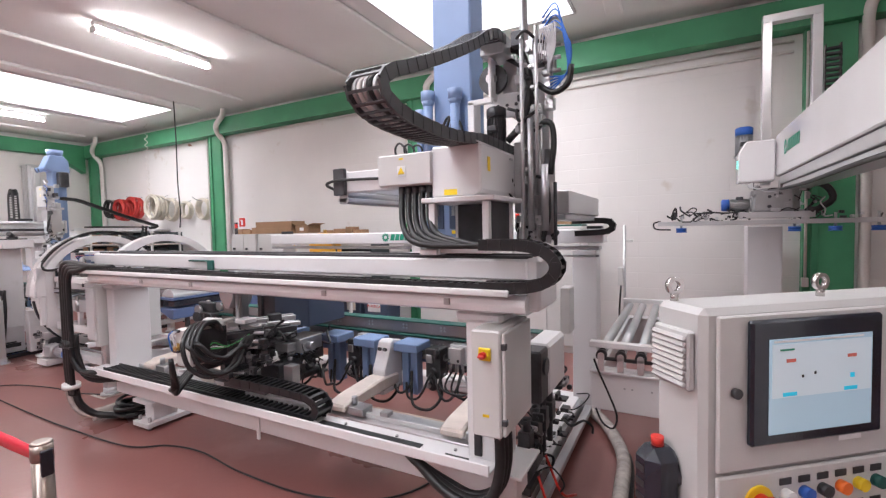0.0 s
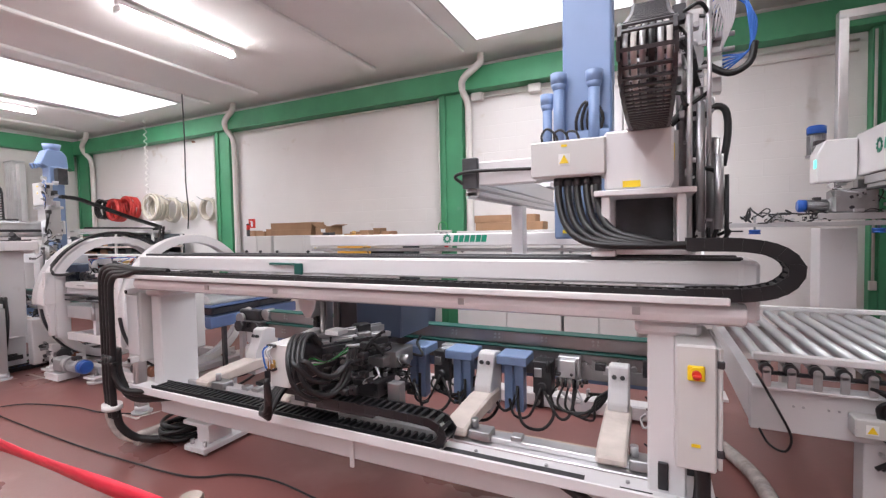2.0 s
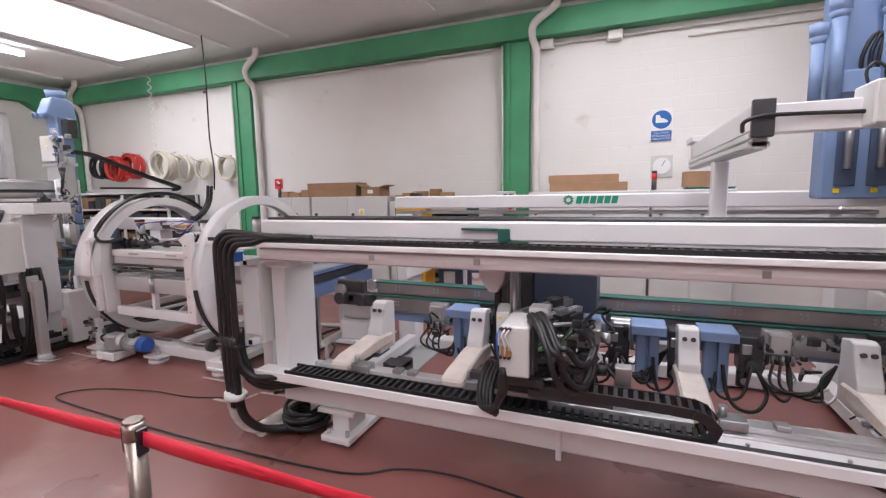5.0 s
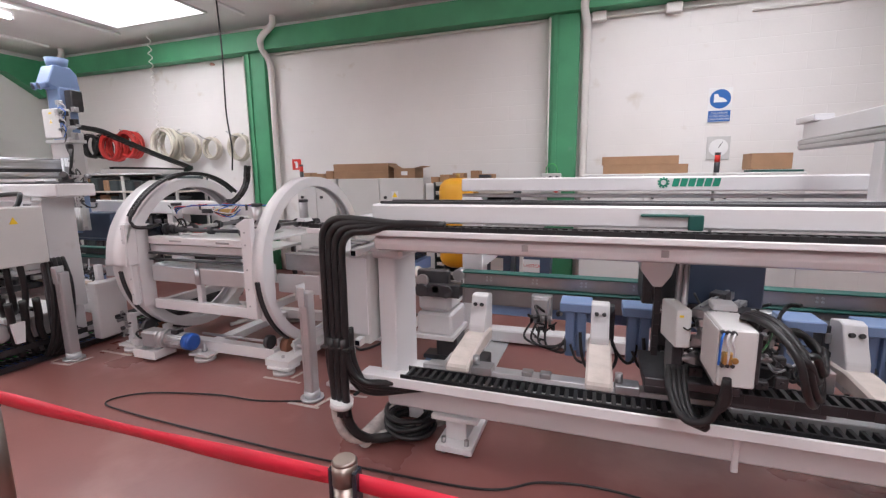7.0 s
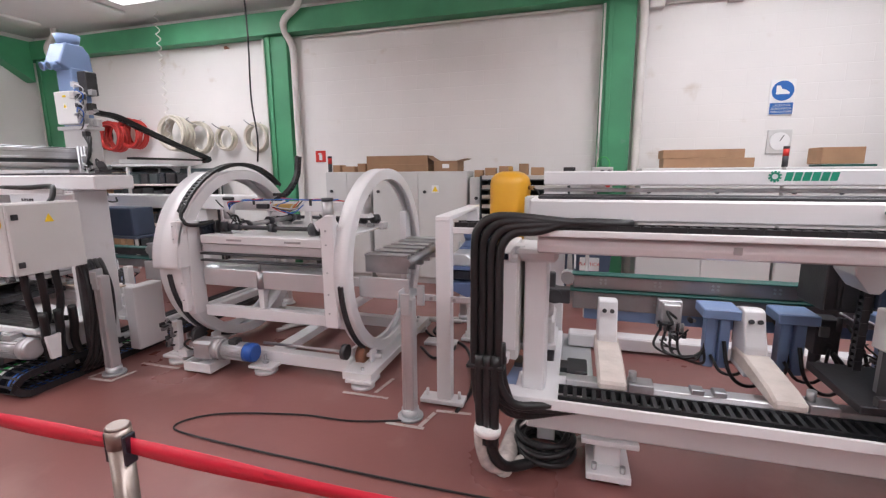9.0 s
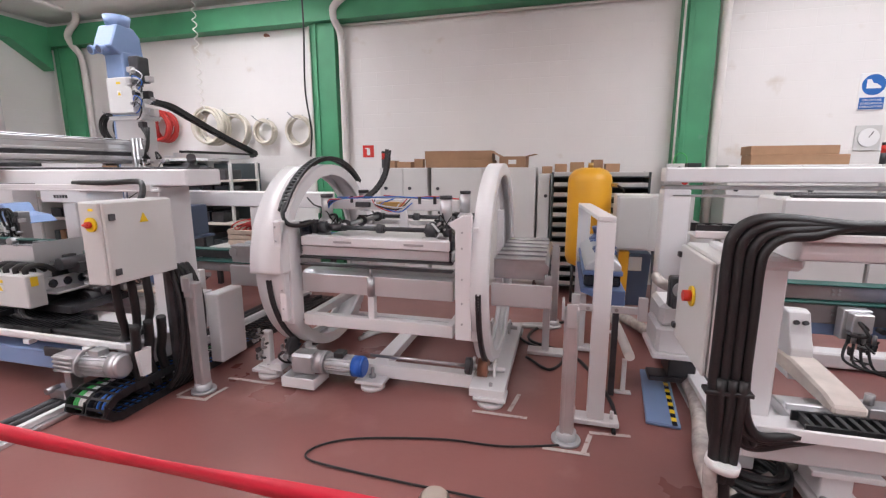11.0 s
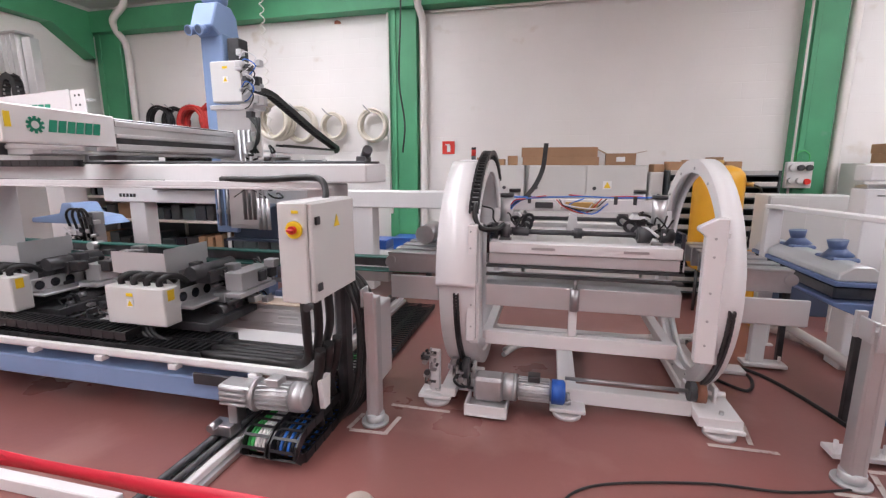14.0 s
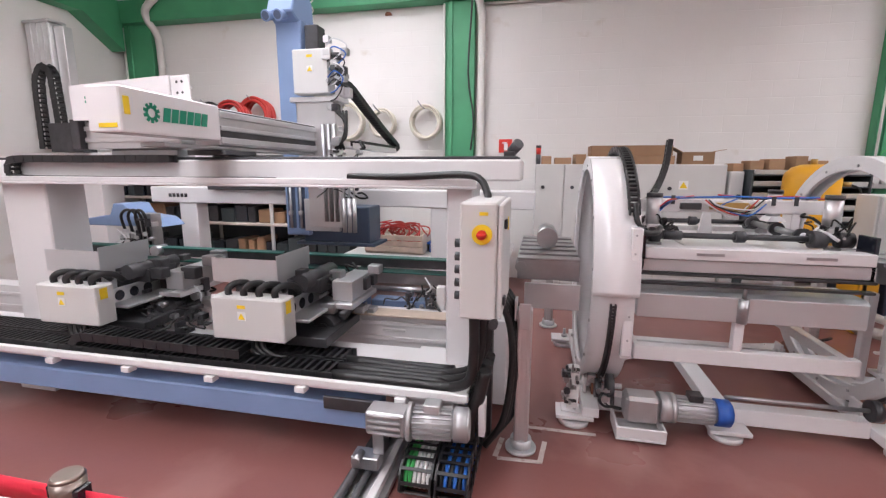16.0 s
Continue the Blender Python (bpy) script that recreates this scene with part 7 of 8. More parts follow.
def crane():
    t = thing("vacuum_crane", "white vacuum crane with long beam, mast and suction bar", "crane", (0.95, 5.4, 0))
    b = part("beam", prism([(1.2, 2.06), (5.4, 2.06), (5.5, 2.16), (5.5, 2.4), (5.4, 2.46), (1.2, 2.46)], "x", 0.81, 1.1, 0.01), COVER, t, "long white beam cover")
    logo(b, Matrix.Translation((0.807, 5.0, 2.28)) @ Matrix(((0, 0, -1, 0), (-1, 0, 0, 0), (0, 1, 0, 0), (0, 0, 0, 1))), 0.62, 0.13)
    part("beam_profile", joined(box(0.83, 1.08, 1.2, 5.3, 1.98, 2.055), box(0.85, 1.06, 1.2, 5.3, 1.93, 1.975)), ALU, t)
    part("beam_cable", tube([(0.82, 5.2, 1.93), (0.82, 4.2, 1.91), (0.82, 3.0, 1.92), (0.82, 1.6, 1.9)], 0.014, 6), RUBBER, t)
    h = part("carriage_cover", prism([(0.5, 2.02), (0.8, 2.02), (0.8, 2.42), (0.56, 2.42), (0.5, 2.3)], "y", 5.35, 5.6, 0.012), COVER, t, "white carriage cover")
    part("status_light", box(0.494, 0.499, 5.38, 5.44, 2.16, 2.24), TEAL_LIGHT, h, "teal status light")
    geared_motor(t, (0.58, 5.7, 2.3), (0.58, 5.7, 2.62), 0.08, STEEL, MOTOR_BLUE, "lift_motor")
    part("mast", joined(box(0.72, 0.8, 5.6, 5.7, 2.0, 3.62), box(1.12, 1.2, 5.6, 5.7, 2.0, 3.62), box(0.72, 1.2, 5.6, 5.7, 3.62, 3.7)), ALU, t, "aluminium mast frame")
    part("mast_chain", links([(1.26, 5.55, 2.3), (1.26, 5.55, 2.7), (1.26, 5.55, 3.28)], (1, 0, 0), 0.13, 0.06, 0.05), PLASTIC, t)
    part("mast_shaft", box(0.88, 1.04, 5.6, 5.72, 1.66, 2.05), STEEL, t)
    geared_motor(t, (0.62, 5.42, 1.8), (0.36, 5.42, 1.8), 0.06, STEEL, MOTOR_BLUE, "turn_motor")
    part("turn_gear", box(0.62, 0.95, 5.34, 5.55, 1.72, 1.95, 0.02), STEEL, t)
    part("suction_bar", joined(box(-0.22, 2.4, 5.3, 5.34, 1.6, 1.645), box(-0.22, 2.4, 5.48, 5.52, 1.6, 1.645), box(0.5, 1.1, 5.3, 5.52, 1.66, 1.72)), ALU, t, "aluminium suction bar")
    for x in (0.0, 0.95, 1.25, 1.55, 2.0):
        c = part("suction_cup", joined(cyl((x, 5.33, 1.55), (x, 5.33, 1.575), 0.05, 18), cyl((x, 5.33, 1.53), (x, 5.33, 1.55), 0.055, 18, 0.045)), MOTOR_BLUE, t, "blue suction cup")
        part("cup_valve", cyl((x, 5.33, 1.575), (x, 5.33, 1.7), 0.012, 10), STEEL, c)
    for pts, r in (([(-0.2, 5.32, 1.65), (-0.26, 5.3, 1.63), (-0.24, 5.3, 1.57), (-0.1, 5.32, 1.56)], 0.008), ([(0.1, 5.32, 1.65), (0.2, 5.3, 1.73), (0.4, 5.3, 1.72), (0.55, 5.32, 1.74)], 0.008), ([(1.0, 5.3, 2.0), (1.16, 5.28, 1.95), (1.22, 5.3, 1.82), (1.1, 5.34, 1.72)], 0.03)):
        part("bar_hose", tube(pts, r, 8), RUBBER, t)
    clutter(t, 91, -0.1, 0.5, 5.3, 5.45, 1.64, 1.72, 26, 14, (STEEL, DARK, ALU), 0.022)
    clutter(t, 92, 0.9, 2.2, 5.3, 5.45, 1.64, 1.72, 26, 14, (STEEL, DARK, ALU), 0.022)
    clutter(t, 93, 0.6, 1.1, 5.3, 5.4, 1.72, 2.0, 24, 10, (STEEL, DARK, ALU), 0.03)
    part("stand", box(0.62, 0.92, 5.7, 6.0, 0.0, 1.58), WHITE, t)
    part("beam_support", box(0.8, 1.15, 0.85, 1.19, 0.0, 2.46), WHITE, t)
    return t


crane()


def console():
    """A control console turned away from the aisle; u runs along its front, v into its depth."""
    t = thing("control_console", "light grey control console with a lit touch screen", "control console", (0.07, 1.09, 0))
    m = pose(0.062, 1.088, 0, 0, 0, 39.5)

    def p(name, bm, mat, parent=t, label=""):
        return part(name, turned(bm, m), mat, parent, label)

    W, D = 0.72, 0.15
    body = p("body", box(-0.028, W, 0, D, 0.72, 1.44, 0.014), CONSOLE)
    p("pedestal", joined(box(0.12, W - 0.12, 0.02, D - 0.01, 0.03, 0.718), box(0.05, W - 0.05, -0.15, D + 0.2, 0, 0.03)), GREY)
    door = p("front_panel", box(0.0, W - 0.03, -0.012, -0.001, 1.09, 1.425, 0.004), GREY, t)
    bezel = p("screen_bezel", box(0.065, 0.41, -0.03, -0.0125, 1.147, 1.415, 0.006), BLACK, t, "black screen bezel")
    p("screen", box(0.105, 0.375, -0.0325, -0.0305, 1.172, 1.375, 0), SCREEN, bezel, "lit screen with a pale machine page")
    p("screen_window", box(0.11, 0.37, -0.034, -0.033, 1.25, 1.364, 0), SCREEN_TOP, bezel)
    for u, z, w, h, mat in ((0.19, 1.35, 0.045, 0.004, LOGO), (0.21, 1.325, 0.03, 0.007, SCREEN_RED), (0.41, 1.325, 0.03, 0.007, SCREEN_RED), (0.2, 1.253, 0.045, 0.008, SCREEN_CYAN), (0.4, 1.253, 0.045, 0.008, SCREEN_CYAN), (0.26, 1.29, 0.006, 0.006, BLACK), (0.3, 1.295, 0.006, 0.006, BLACK), (0.42, 1.28, 0.014, 0.01, SCREEN_CYAN), (0.18, 1.17, 0.28, 0.003, BLACK), (0.17, 1.368, 0.3, 0.004, SIGN_WHITE)):
        u = 0.11 + (u - 0.167) * 0.8
        w = w * 0.78
        p("screen_mark", box(u, u + w, -0.0355, -0.0345, z, z + h, 0), mat, bezel)
    p("maker_mark", box(0.29, 0.35, -0.0315, -0.0302, 1.14, 1.15, 0), SIGN_WHITE, bezel)
    p("door_lock", cyl((0.04, -0.012, 1.262), (0.04, -0.022, 1.262), 0.011, 14), DARK, door)
    low = p("button_panel", box(0.0, W - 0.03, -0.012, -0.001, 0.8, 1.08, 0.004), GREY, t)
    p("stop_plate", cyl((0.1, -0.012, 1.02), (0.1, -0.018, 1.02), 0.035, 20), SIGNAL_YELLOW, low, "yellow emergency stop plate")
    p("stop_button", joined(cyl((0.1, -0.018, 1.02), (0.1, -0.04, 1.02), 0.02, 16), cyl((0.1, -0.04, 1.02), (0.1, -0.05, 1.02), 0.026, 16)), RED, low, "red emergency stop")
    for k, mat in enumerate((SIGN_WHITE, MOTOR_BLUE, DARK, ORANGE, SIGNAL_YELLOW, BELT, DARK, DARK)):
        u = 0.17 + 0.05 * k
        p("button", joined(cyl((u, -0.012, 1.025), (u, -0.03, 1.025), 0.014, 14)), mat, low)
        p("button_tag", box(u - 0.015, u + 0.015, -0.0145, -0.0125, 1.047, 1.062, 0), DARK, low)
        p("button", joined(cyl((u, -0.012, 0.95), (u, -0.03, 0.95), 0.014, 14)), (DARK, SIGN_WHITE, GREEN)[k % 3], low)
        p("button_tag", box(u - 0.015, u + 0.015, -0.0145, -0.0125, 0.972, 0.987, 0), DARK, low)
    # side vent with louvres
    vent = p("vent", box(-0.047, -0.029, 0.02, 0.13, 1.26, 1.39, 0.004), CONSOLE, t)
    for k in range(9):
        z = 1.272 + 0.0125 * k
        p("vent_slat", turned(box(-0.008, 0.0, 0.025, 0.125, -0.005, 0.005, 0.001), pose(-0.049, 0, z, 0, 30, 0)), CONSOLE, vent)
    for u, v in ((0.0, 0.12), (0.36, 0.07)):
        ringb = hoop(-0.006, 0.006, 0, 0.02, 0.012, 0.021, n=24)
        p("lifting_eye", joined(turned(ringb, pose(u, v, 1.455, 0, 0, 90)), cyl((u, v, 1.44), (u, v, 1.458), 0.009, 12)), CHROME, t, "chrome lifting eye")
    # hand-held pendant on the side
    p("pendant", joined(box(-0.105, -0.015, 0.06, 0.14, 0.92, 1.11, 0.03), box(-0.09, -0.03, 0.07, 0.13, 0.78, 0.92, 0.02), turned(box(-0.02, 0.02, 0.06, 0.14, 0.0, 0.08, 0.012), pose(-0.03, 0, 1.02, 0, 20, 0))), BLACK, t, "black hand pendant on a hook")
    for k in range(4):
        p("pendant_key", box(-0.107, -0.1055, 0.085, 0.115, 0.95 + 0.035 * k, 0.965 + 0.035 * k, 0), DARK, t)
    p("pendant_button", joined(cyl((-0.06, 0.1, 1.11), (-0.06, 0.1, 1.13), 0.014, 14)), RED, t, "red stop button")
    p("pendant_hook", tube([(-0.02, 0.07, 1.1), (-0.01, 0.07, 1.13), (-0.005, 0.07, 1.1)], 0.006, 6), STEEL, t)
    return t


console()

pole = thing("sensor_pole", "thin grey sensor pole with a cable on a floor plate", "pole", (-0.5, 4.77, 0))
part("pole", cyl((-0.5, 4.77, 0.03), (-0.5, 4.77, 1.62), 0.014, 10), ALU, pole)
part("sensor", joined(box(-0.56, -0.51, 4.73, 4.8, 1.02, 1.2), box(-0.48, -0.42, 4.75, 4.79, 1.45, 1.48)), GREY, pole)
part("pole_foot", box(-0.62, -0.3, 4.65, 4.9, 0, 0.03), SIGN_WHITE, pole)
part("cable", tube([(-0.53, 4.74, 1.02), (-0.54, 4.7, 0.7), (-0.5, 4.7, 0.3), (-0.6, 4.5, 0.05), (-0.8, 4.3, 0.02)], 0.01, 6), RUBBER, pole)
single("wooden_stick", cyl((0.72, 6.1, 0.9), (0.98, 6.3, 1.35), 0.012, 8), WOOD, "wooden stick leaning on the wall", "stick")

# ---- along the wall ----
def wall_cabinet(x0, x1, y0, z1, doors, label):
    t = thing("metal_cabinet", label, "cabinet", ((x0 + x1) / 2, (y0 + 6.2) / 2, 0), "cabinets along the wall")
    part("body", joined(box(x0, x1, y0 + 0.02, 6.15, 0.08, z1, 0.006), box(x0 + 0.02, x1 - 0.02, y0 + 0.05, 6.15, 0, 0.078)), GREY, t)
    w = (x1 - x0) / doors
    for k in range(doors):
        d = part("door", box(x0 + k * w + 0.006, x0 + (k + 1) * w - 0.006, y0, y0 + 0.018, 0.1, z1 - 0.01, 0.004), GREY, t)
        part("door_handle", cyl((x0 + k * w + 0.1, y0, z1 - 0.28), (x0 + k * w + 0.1, y0 - 0.03, z1 - 0.28), 0.022, 12), DARK, d)
    return t


wall_cabinet(-7.75, -7.05, 5.75, 1.6, 2, "tall light grey electrical cabinet with two doors")
b = wall_cabinet(-7.0, -5.6, 5.75, 1.6, 2, "wide light grey electrical cabinet with a warning sign")
warning(b, -6.05, 5.748, 1.36, 0.1)
wall_cabinet(-5.57, -5.42, 5.75, 1.52, 1, "narrow light grey cabinet")
wall_cabinet(-3.45, -2.0, 5.7, 1.62, 2, "light grey steel cabinet by the wall")
wall_cabinet(-1.97, -1.1, 5.7, 1.62, 2, "light grey steel cabinet by the wall")


def carton(x, y, z, w, d, h, rot=0, flap=False, lab="closed brown cardboard box"):
    bm = box(-w / 2, w / 2, -d / 2, d / 2, 0, h, 0 if flap else 0.004)
    if flap:
        bmesh.ops.delete(bm, geom=[f for f in bm.faces if f.normal.z > 0.9], context="FACES")
        bmesh.ops.solidify(bm, geom=bm.faces[:], thickness=0.006)
    t = thing("cardboard_box", lab, "box", (x, y, z), "cartons")
    part("carton", turned(bm, pose(x, y, z, 0, 0, rot)), CARD, t)
    if flap:
        part("flap", turned(box(-0.12, 0, -d / 2, d / 2, 0, 0.005, 0), pose(x, y, z, 0, 0, rot) @ pose(-w / 2, 0, h, 0, 28, 0)), CARD, t)
        part("flap", turned(box(0, 0.12, -d / 2, d / 2, 0, 0.005, 0), pose(x, y, z, 0, 0, rot) @ pose(w / 2, 0, h, 0, -12, 0)), CARD, t)
    part("packing_tape", turned(box(-w / 2 - 0.001, w / 2 + 0.001, -0.02, 0.02, h * 0.98, h + 0.0015, 0) if not flap else box(-0.05, 0.05, -d / 2 - 0.0015, -d / 2 - 0.0005, h * 0.3, h * 0.7, 0), pose(x, y, z, 0, 0, rot)), WOOD if not flap else SIGN_WHITE, t)
    return t


carton(-6.62, 5.95, 1.6, 0.92, 0.35, 0.1, 0, False, "long flat brown cardboard box")
carton(-6.64, 5.97, 1.7, 0.92, 0.33, 0.12, 1, False, "long flat brown cardboard box")
carton(-5.9, 5.93, 1.6, 0.34, 0.28, 0.14, -4, True, "open brown cardboard box")
for x, w, h in ((-7.62, 0.12, 0.1), (-7.42, 0.2, 0.08), (-7.22, 0.12, 0.12), (-5.47, 0.12, 0.09)):
    carton(x, 5.95, 1.6 if x < -5.5 else 1.521, w, 0.2, h, x * 40 % 9, False, "small brown cardboard box")
for x, w, h in ((-5.3, 0.14, 0.1), (-5.1, 0.16, 0.12), (-4.86, 0.12, 0.15), (-4.68, 0.16, 0.1)):
    carton(x, 5.9, 1.541, w, 0.22, h, x * 40 % 9, False, "small brown cardboard box")
carton(-2.72, 5.95, 1.62, 0.95, 0.3, 0.11, 0, False, "long flat brown cardboard box")
carton(-2.78, 5.95, 1.73, 0.86, 0.3, 0.1, 1, False, "long flat brown cardboard box")
carton(-1.42, 5.95, 1.65, 0.4, 0.3, 0.18, 2, False, "brown cardboard box on a cabinet")
single("teal_folder", box(-1.6, -1.1, 5.8, 6.1, 1.621, 1.645), BELT, "flat teal folder under a box", "folder")


def bin_shelf():
    x0, x1, y0, y1 = -5.4, -4.26, 5.62, 6.1
    t = thing("bin_shelf", "dark grey steel shelf with rows of bins", "shelf", (-4.8, 5.9, 0))
    part("side_panel", box(x0, x0 + 0.02, y0, y1, 0, 1.54), SHELF, t)
    part("side_panel", box(x1 - 0.02, x1, y0, y1, 0, 1.54), SHELF, t)
    part("back_panel", box(x0 + 0.02, x1 - 0.02, y1 - 0.02, y1, 0, 1.5), SHELF, t)
    for k in range(12):
        z = 0.1 + 0.125 * k
        part("shelf_board", box(x0 + 0.02, x1 - 0.02, y0, y1 - 0.022, z, z + 0.014), SHELF, t)
        part("bin_front", turned(box(x0 + 0.03, x1 - 0.03, 0, 0.012, 0, 0.05), pose(0, y0 + 0.015, z + 0.016, 14, 0, 0)), GREY, t, "grey bin front")
    return t


bin_shelf()
tk = thing("air_tank", "yellow upright compressed-air tank", "tank", (-4.96, 5.35, 0))
prof = [(0.0, 1.6), (0.1, 1.595), (0.18, 1.565), (0.23, 1.51), (0.245, 1.45), (0.245, 0.56), (0.22, 0.48), (0.12, 0.43), (0.0, 0.42)]
bm = bmesh.new()
rows = [[bm.verts.new((-4.96 + r * math.cos(a), 5.35 + r * math.sin(a), z)) for a in (2 * math.pi * k / 32 for k in range(32))] for r, z in prof if r > 0]
for a, b2 in zip(rows, rows[1:]):
    for k in range(32):
        bm.faces.new((a[k], b2[k], b2[(k + 1) % 32], a[(k + 1) % 32])).smooth = True
bm.faces.new(rows[0])
bm.faces.new(rows[-1][::-1])
part("tank_body", bm, YELLOW, tk)
for k in range(3):
    a = radians(90 + 120 * k)
    part("tank_leg", cyl((-4.96 + 0.18 * math.cos(a), 5.35 + 0.18 * math.sin(a), 0), (-4.96 + 0.18 * math.cos(a), 5.35 + 0.18 * math.sin(a), 0.52), 0.018, 8), DARK, tk)
part("tank_fitting", cyl((-4.96, 5.35, 1.595), (-4.96, 5.35, 1.65), 0.03, 12), BRASS, tk, "brass fitting")
part("tank_valve", cyl((-4.73, 5.27, 1.4), (-4.67, 5.23, 1.4), 0.025, 10), BRASS, tk, "brass valve")
part("tank_hose", tube([(-4.68, 5.24, 1.4), (-4.61, 5.2, 1.35), (-4.6, 5.2, 1.2), (-4.66, 5.2, 0.9), (-4.7, 5.2, 0.6)], 0.01, 6), RUBBER, tk)
sb = thing("socket_panel", "socket panel with switches on the green column", "socket panel", (-3.75, 6.18, 1.5))
part("panel", box(-4.0, -3.73, 6.12, 6.19, 1.33, 1.64, 0.008), GREY, sb)
for x, z, mt in ((-3.95, 1.57, GREY), (-3.865, 1.57, DARK), (-3.78, 1.57, DARK), (-3.95, 1.42, GREY), (-3.865, 1.42, GREY), (-3.79, 1.41, RED)):
    part("socket", cyl((x, 6.12, z), (x, 6.08, z), 0.034, 14), mt, sb)
part("panel_wire", tube([(-3.93, 6.13, 1.64), (-3.92, 6.12, 1.73), (-3.85, 6.12, 1.77), (-3.79, 6.12, 1.72), (-3.78, 6.13, 1.64)], 0.007, 6), GREEN_WIRE, sb, "green wire loop")
gc = thing("grey_cabinet", "beige grey control cabinet behind the line", "cabinet", (-4.4, 4.9, 0))
part("cabinet_body", box(-4.72, -4.0, 4.75, 5.05, 0.75, 1.32, 0.008), GREY, gc)
part("cabinet_door", box(-4.7, -4.4, 4.73, 4.748, 0.77, 1.3), GREY, gc)
for lx in (-4.7, -4.06):
    part("cabinet_leg", box(lx, lx + 0.04, 4.8, 4.84, 0, 0.749), GREY, gc)

# hose coils on hooks
def coil(x, y, z, R, n, mat, lab, depth=0.05, thick=0.016):
    t = thing("hose_coil", lab, "hose coil", (x, 6.3, z), "hose coils")
    rnd = random.Random(int(abs(x) * 100))
    pts = []
    for k in range(n * 12 + 1):
        a = 2 * math.pi * k / 12
        j = R * (1 + 0.09 * math.sin(k / 12 * 2.3) + rnd.uniform(-0.02, 0.02))
        pts.append((x + j * math.cos(a), y + depth * math.sin(k / 12 * 1.7), z + j * math.sin(a) * 1.05))
    part("hose", tube(pts, thick, 6, 2), mat, t)
    part("hook", tube([(x, 6.34, z + R + 0.05), (x, 6.2, z + R - 0.02), (x - 0.02, 6.08, z + R), (x - 0.05, 6.0, z + R + 0.06)], 0.008, 6), STEEL, t, "steel hook")
    return t


coil(-9.27, 6.23, 2.17, 0.2, 7, COIL, "cream plastic hose coil on a wall hook")
coil(-9.9, 6.23, 2.17, 0.17, 5, COIL, "cream plastic hose coil on a wall hook")
coil(-10.42, 6.2, 2.2, 0.23, 8, COIL, "large cream plastic hose coil on a wall hook")
coil(-10.75, 6.05, 2.26, 0.25, 13, COIL, "large cream plastic hose coil on a wall hook", 0.11, 0.02)
coil(-11.83, 6.15, 2.3, 0.22, 14, COIL_RED, "red plastic hose coil on a wall hook", 0.1, 0.02)
coil(-12.15, 6.05, 2.25, 0.22, 14, COIL_RED, "red plastic hose coil on a wall hook", 0.1, 0.02)
coil(-12.6, 6.15, 2.28, 0.2, 8, RUBBER, "black rubber hose coil on a wall hook")
coil(-12.85, 6.1, 2.3, 0.2, 8, RUBBER, "black rubber hose coil on a wall hook")

# signs
sg = thing("safety_sign", "blue and white safety shoe sign on the wall", "sign", (-1.86, 6.33, 2.45))
part("sign_plate", box(-1.99, -1.73, 6.335, 6.347, 2.24, 2.65), SIGN_WHITE, sg)
part("sign_disc", cyl((-1.86, 6.334, 2.52), (-1.86, 6.331, 2.52), 0.115, 32), SIGN_BLUE, sg, "blue disc")
part("shoe_shape", prism([(-1.93, 2.48), (-1.79, 2.48), (-1.79, 2.5), (-1.83, 2.53), (-1.87, 2.54), (-1.89, 2.58), (-1.93, 2.58)], "y", 6.327, 6.33), SIGN_WHITE, sg)
part("sign_field", box(-1.98, -1.74, 6.331, 6.334, 2.25, 2.38, 0), SIGN_BLUE, sg)
for k, w in enumerate(("CALZATURE", "DI SICUREZZA", "OBBLIGATORIE")):
    letters("sign_text", w, 0.033, Matrix.Translation((-1.86, 6.329, 2.35 - 0.037 * k)) @ FRONT, SIGN_WHITE, sg)
ck = thing("wall_gauge", "round white dial on a grey plate on the wall", "dial", (-1.84, 6.33, 1.92))
part("plate", box(-1.97, -1.71, 6.325, 6.347, 1.78, 2.07, 0.006), GREY, ck)
part("dial", cyl((-1.84, 6.324, 1.93), (-1.84, 6.31, 1.93), 0.105, 28), SIGN_WHITE, ck, "white dial")
part("needle", turned(box(-0.004, 0.004, -0.002, 0, 0, 0.08, 0), pose(-1.84, 6.309, 1.93, 0, 30, 0)), DARK, ck)


def beacon(x, y, z):
    t = thing("signal_tower", "small signal tower with red lamp", "signal lamp", (x, y, z), "signal towers")
    part("base", cyl((x, y, z), (x, y, z + 0.12), 0.03, 12), DARK, t)
    part("lamp", joined(cyl((x, y, z + 0.12), (x, y, z + 0.2), 0.03, 12)), RED, t, "red lamp")
    part("cap", cyl((x, y, z + 0.2), (x, y, z + 0.23), 0.031, 12), DARK, t)


beacon(-1.95, 5.8, 1.62)
beacon(-7.72, 5.85, 1.6)
fs = thing("fire_sign", "red fire extinguisher sign on the wall", "sign", (-8.17, 6.33, 1.85))
part("sign_plate", box(-8.26, -8.08, 6.335, 6.347, 1.76, 1.94), RED, fs)
part("extinguisher_shape", joined(box(-8.19, -8.14, 6.33, 6.334, 1.79, 1.88, 0), box(-8.215, -8.15, 6.33, 6.334, 1.882, 1.9, 0)), SIGN_WHITE, fs)
fs2 = copy_thing(fs, pose(2.25, 6.33, 2.0))

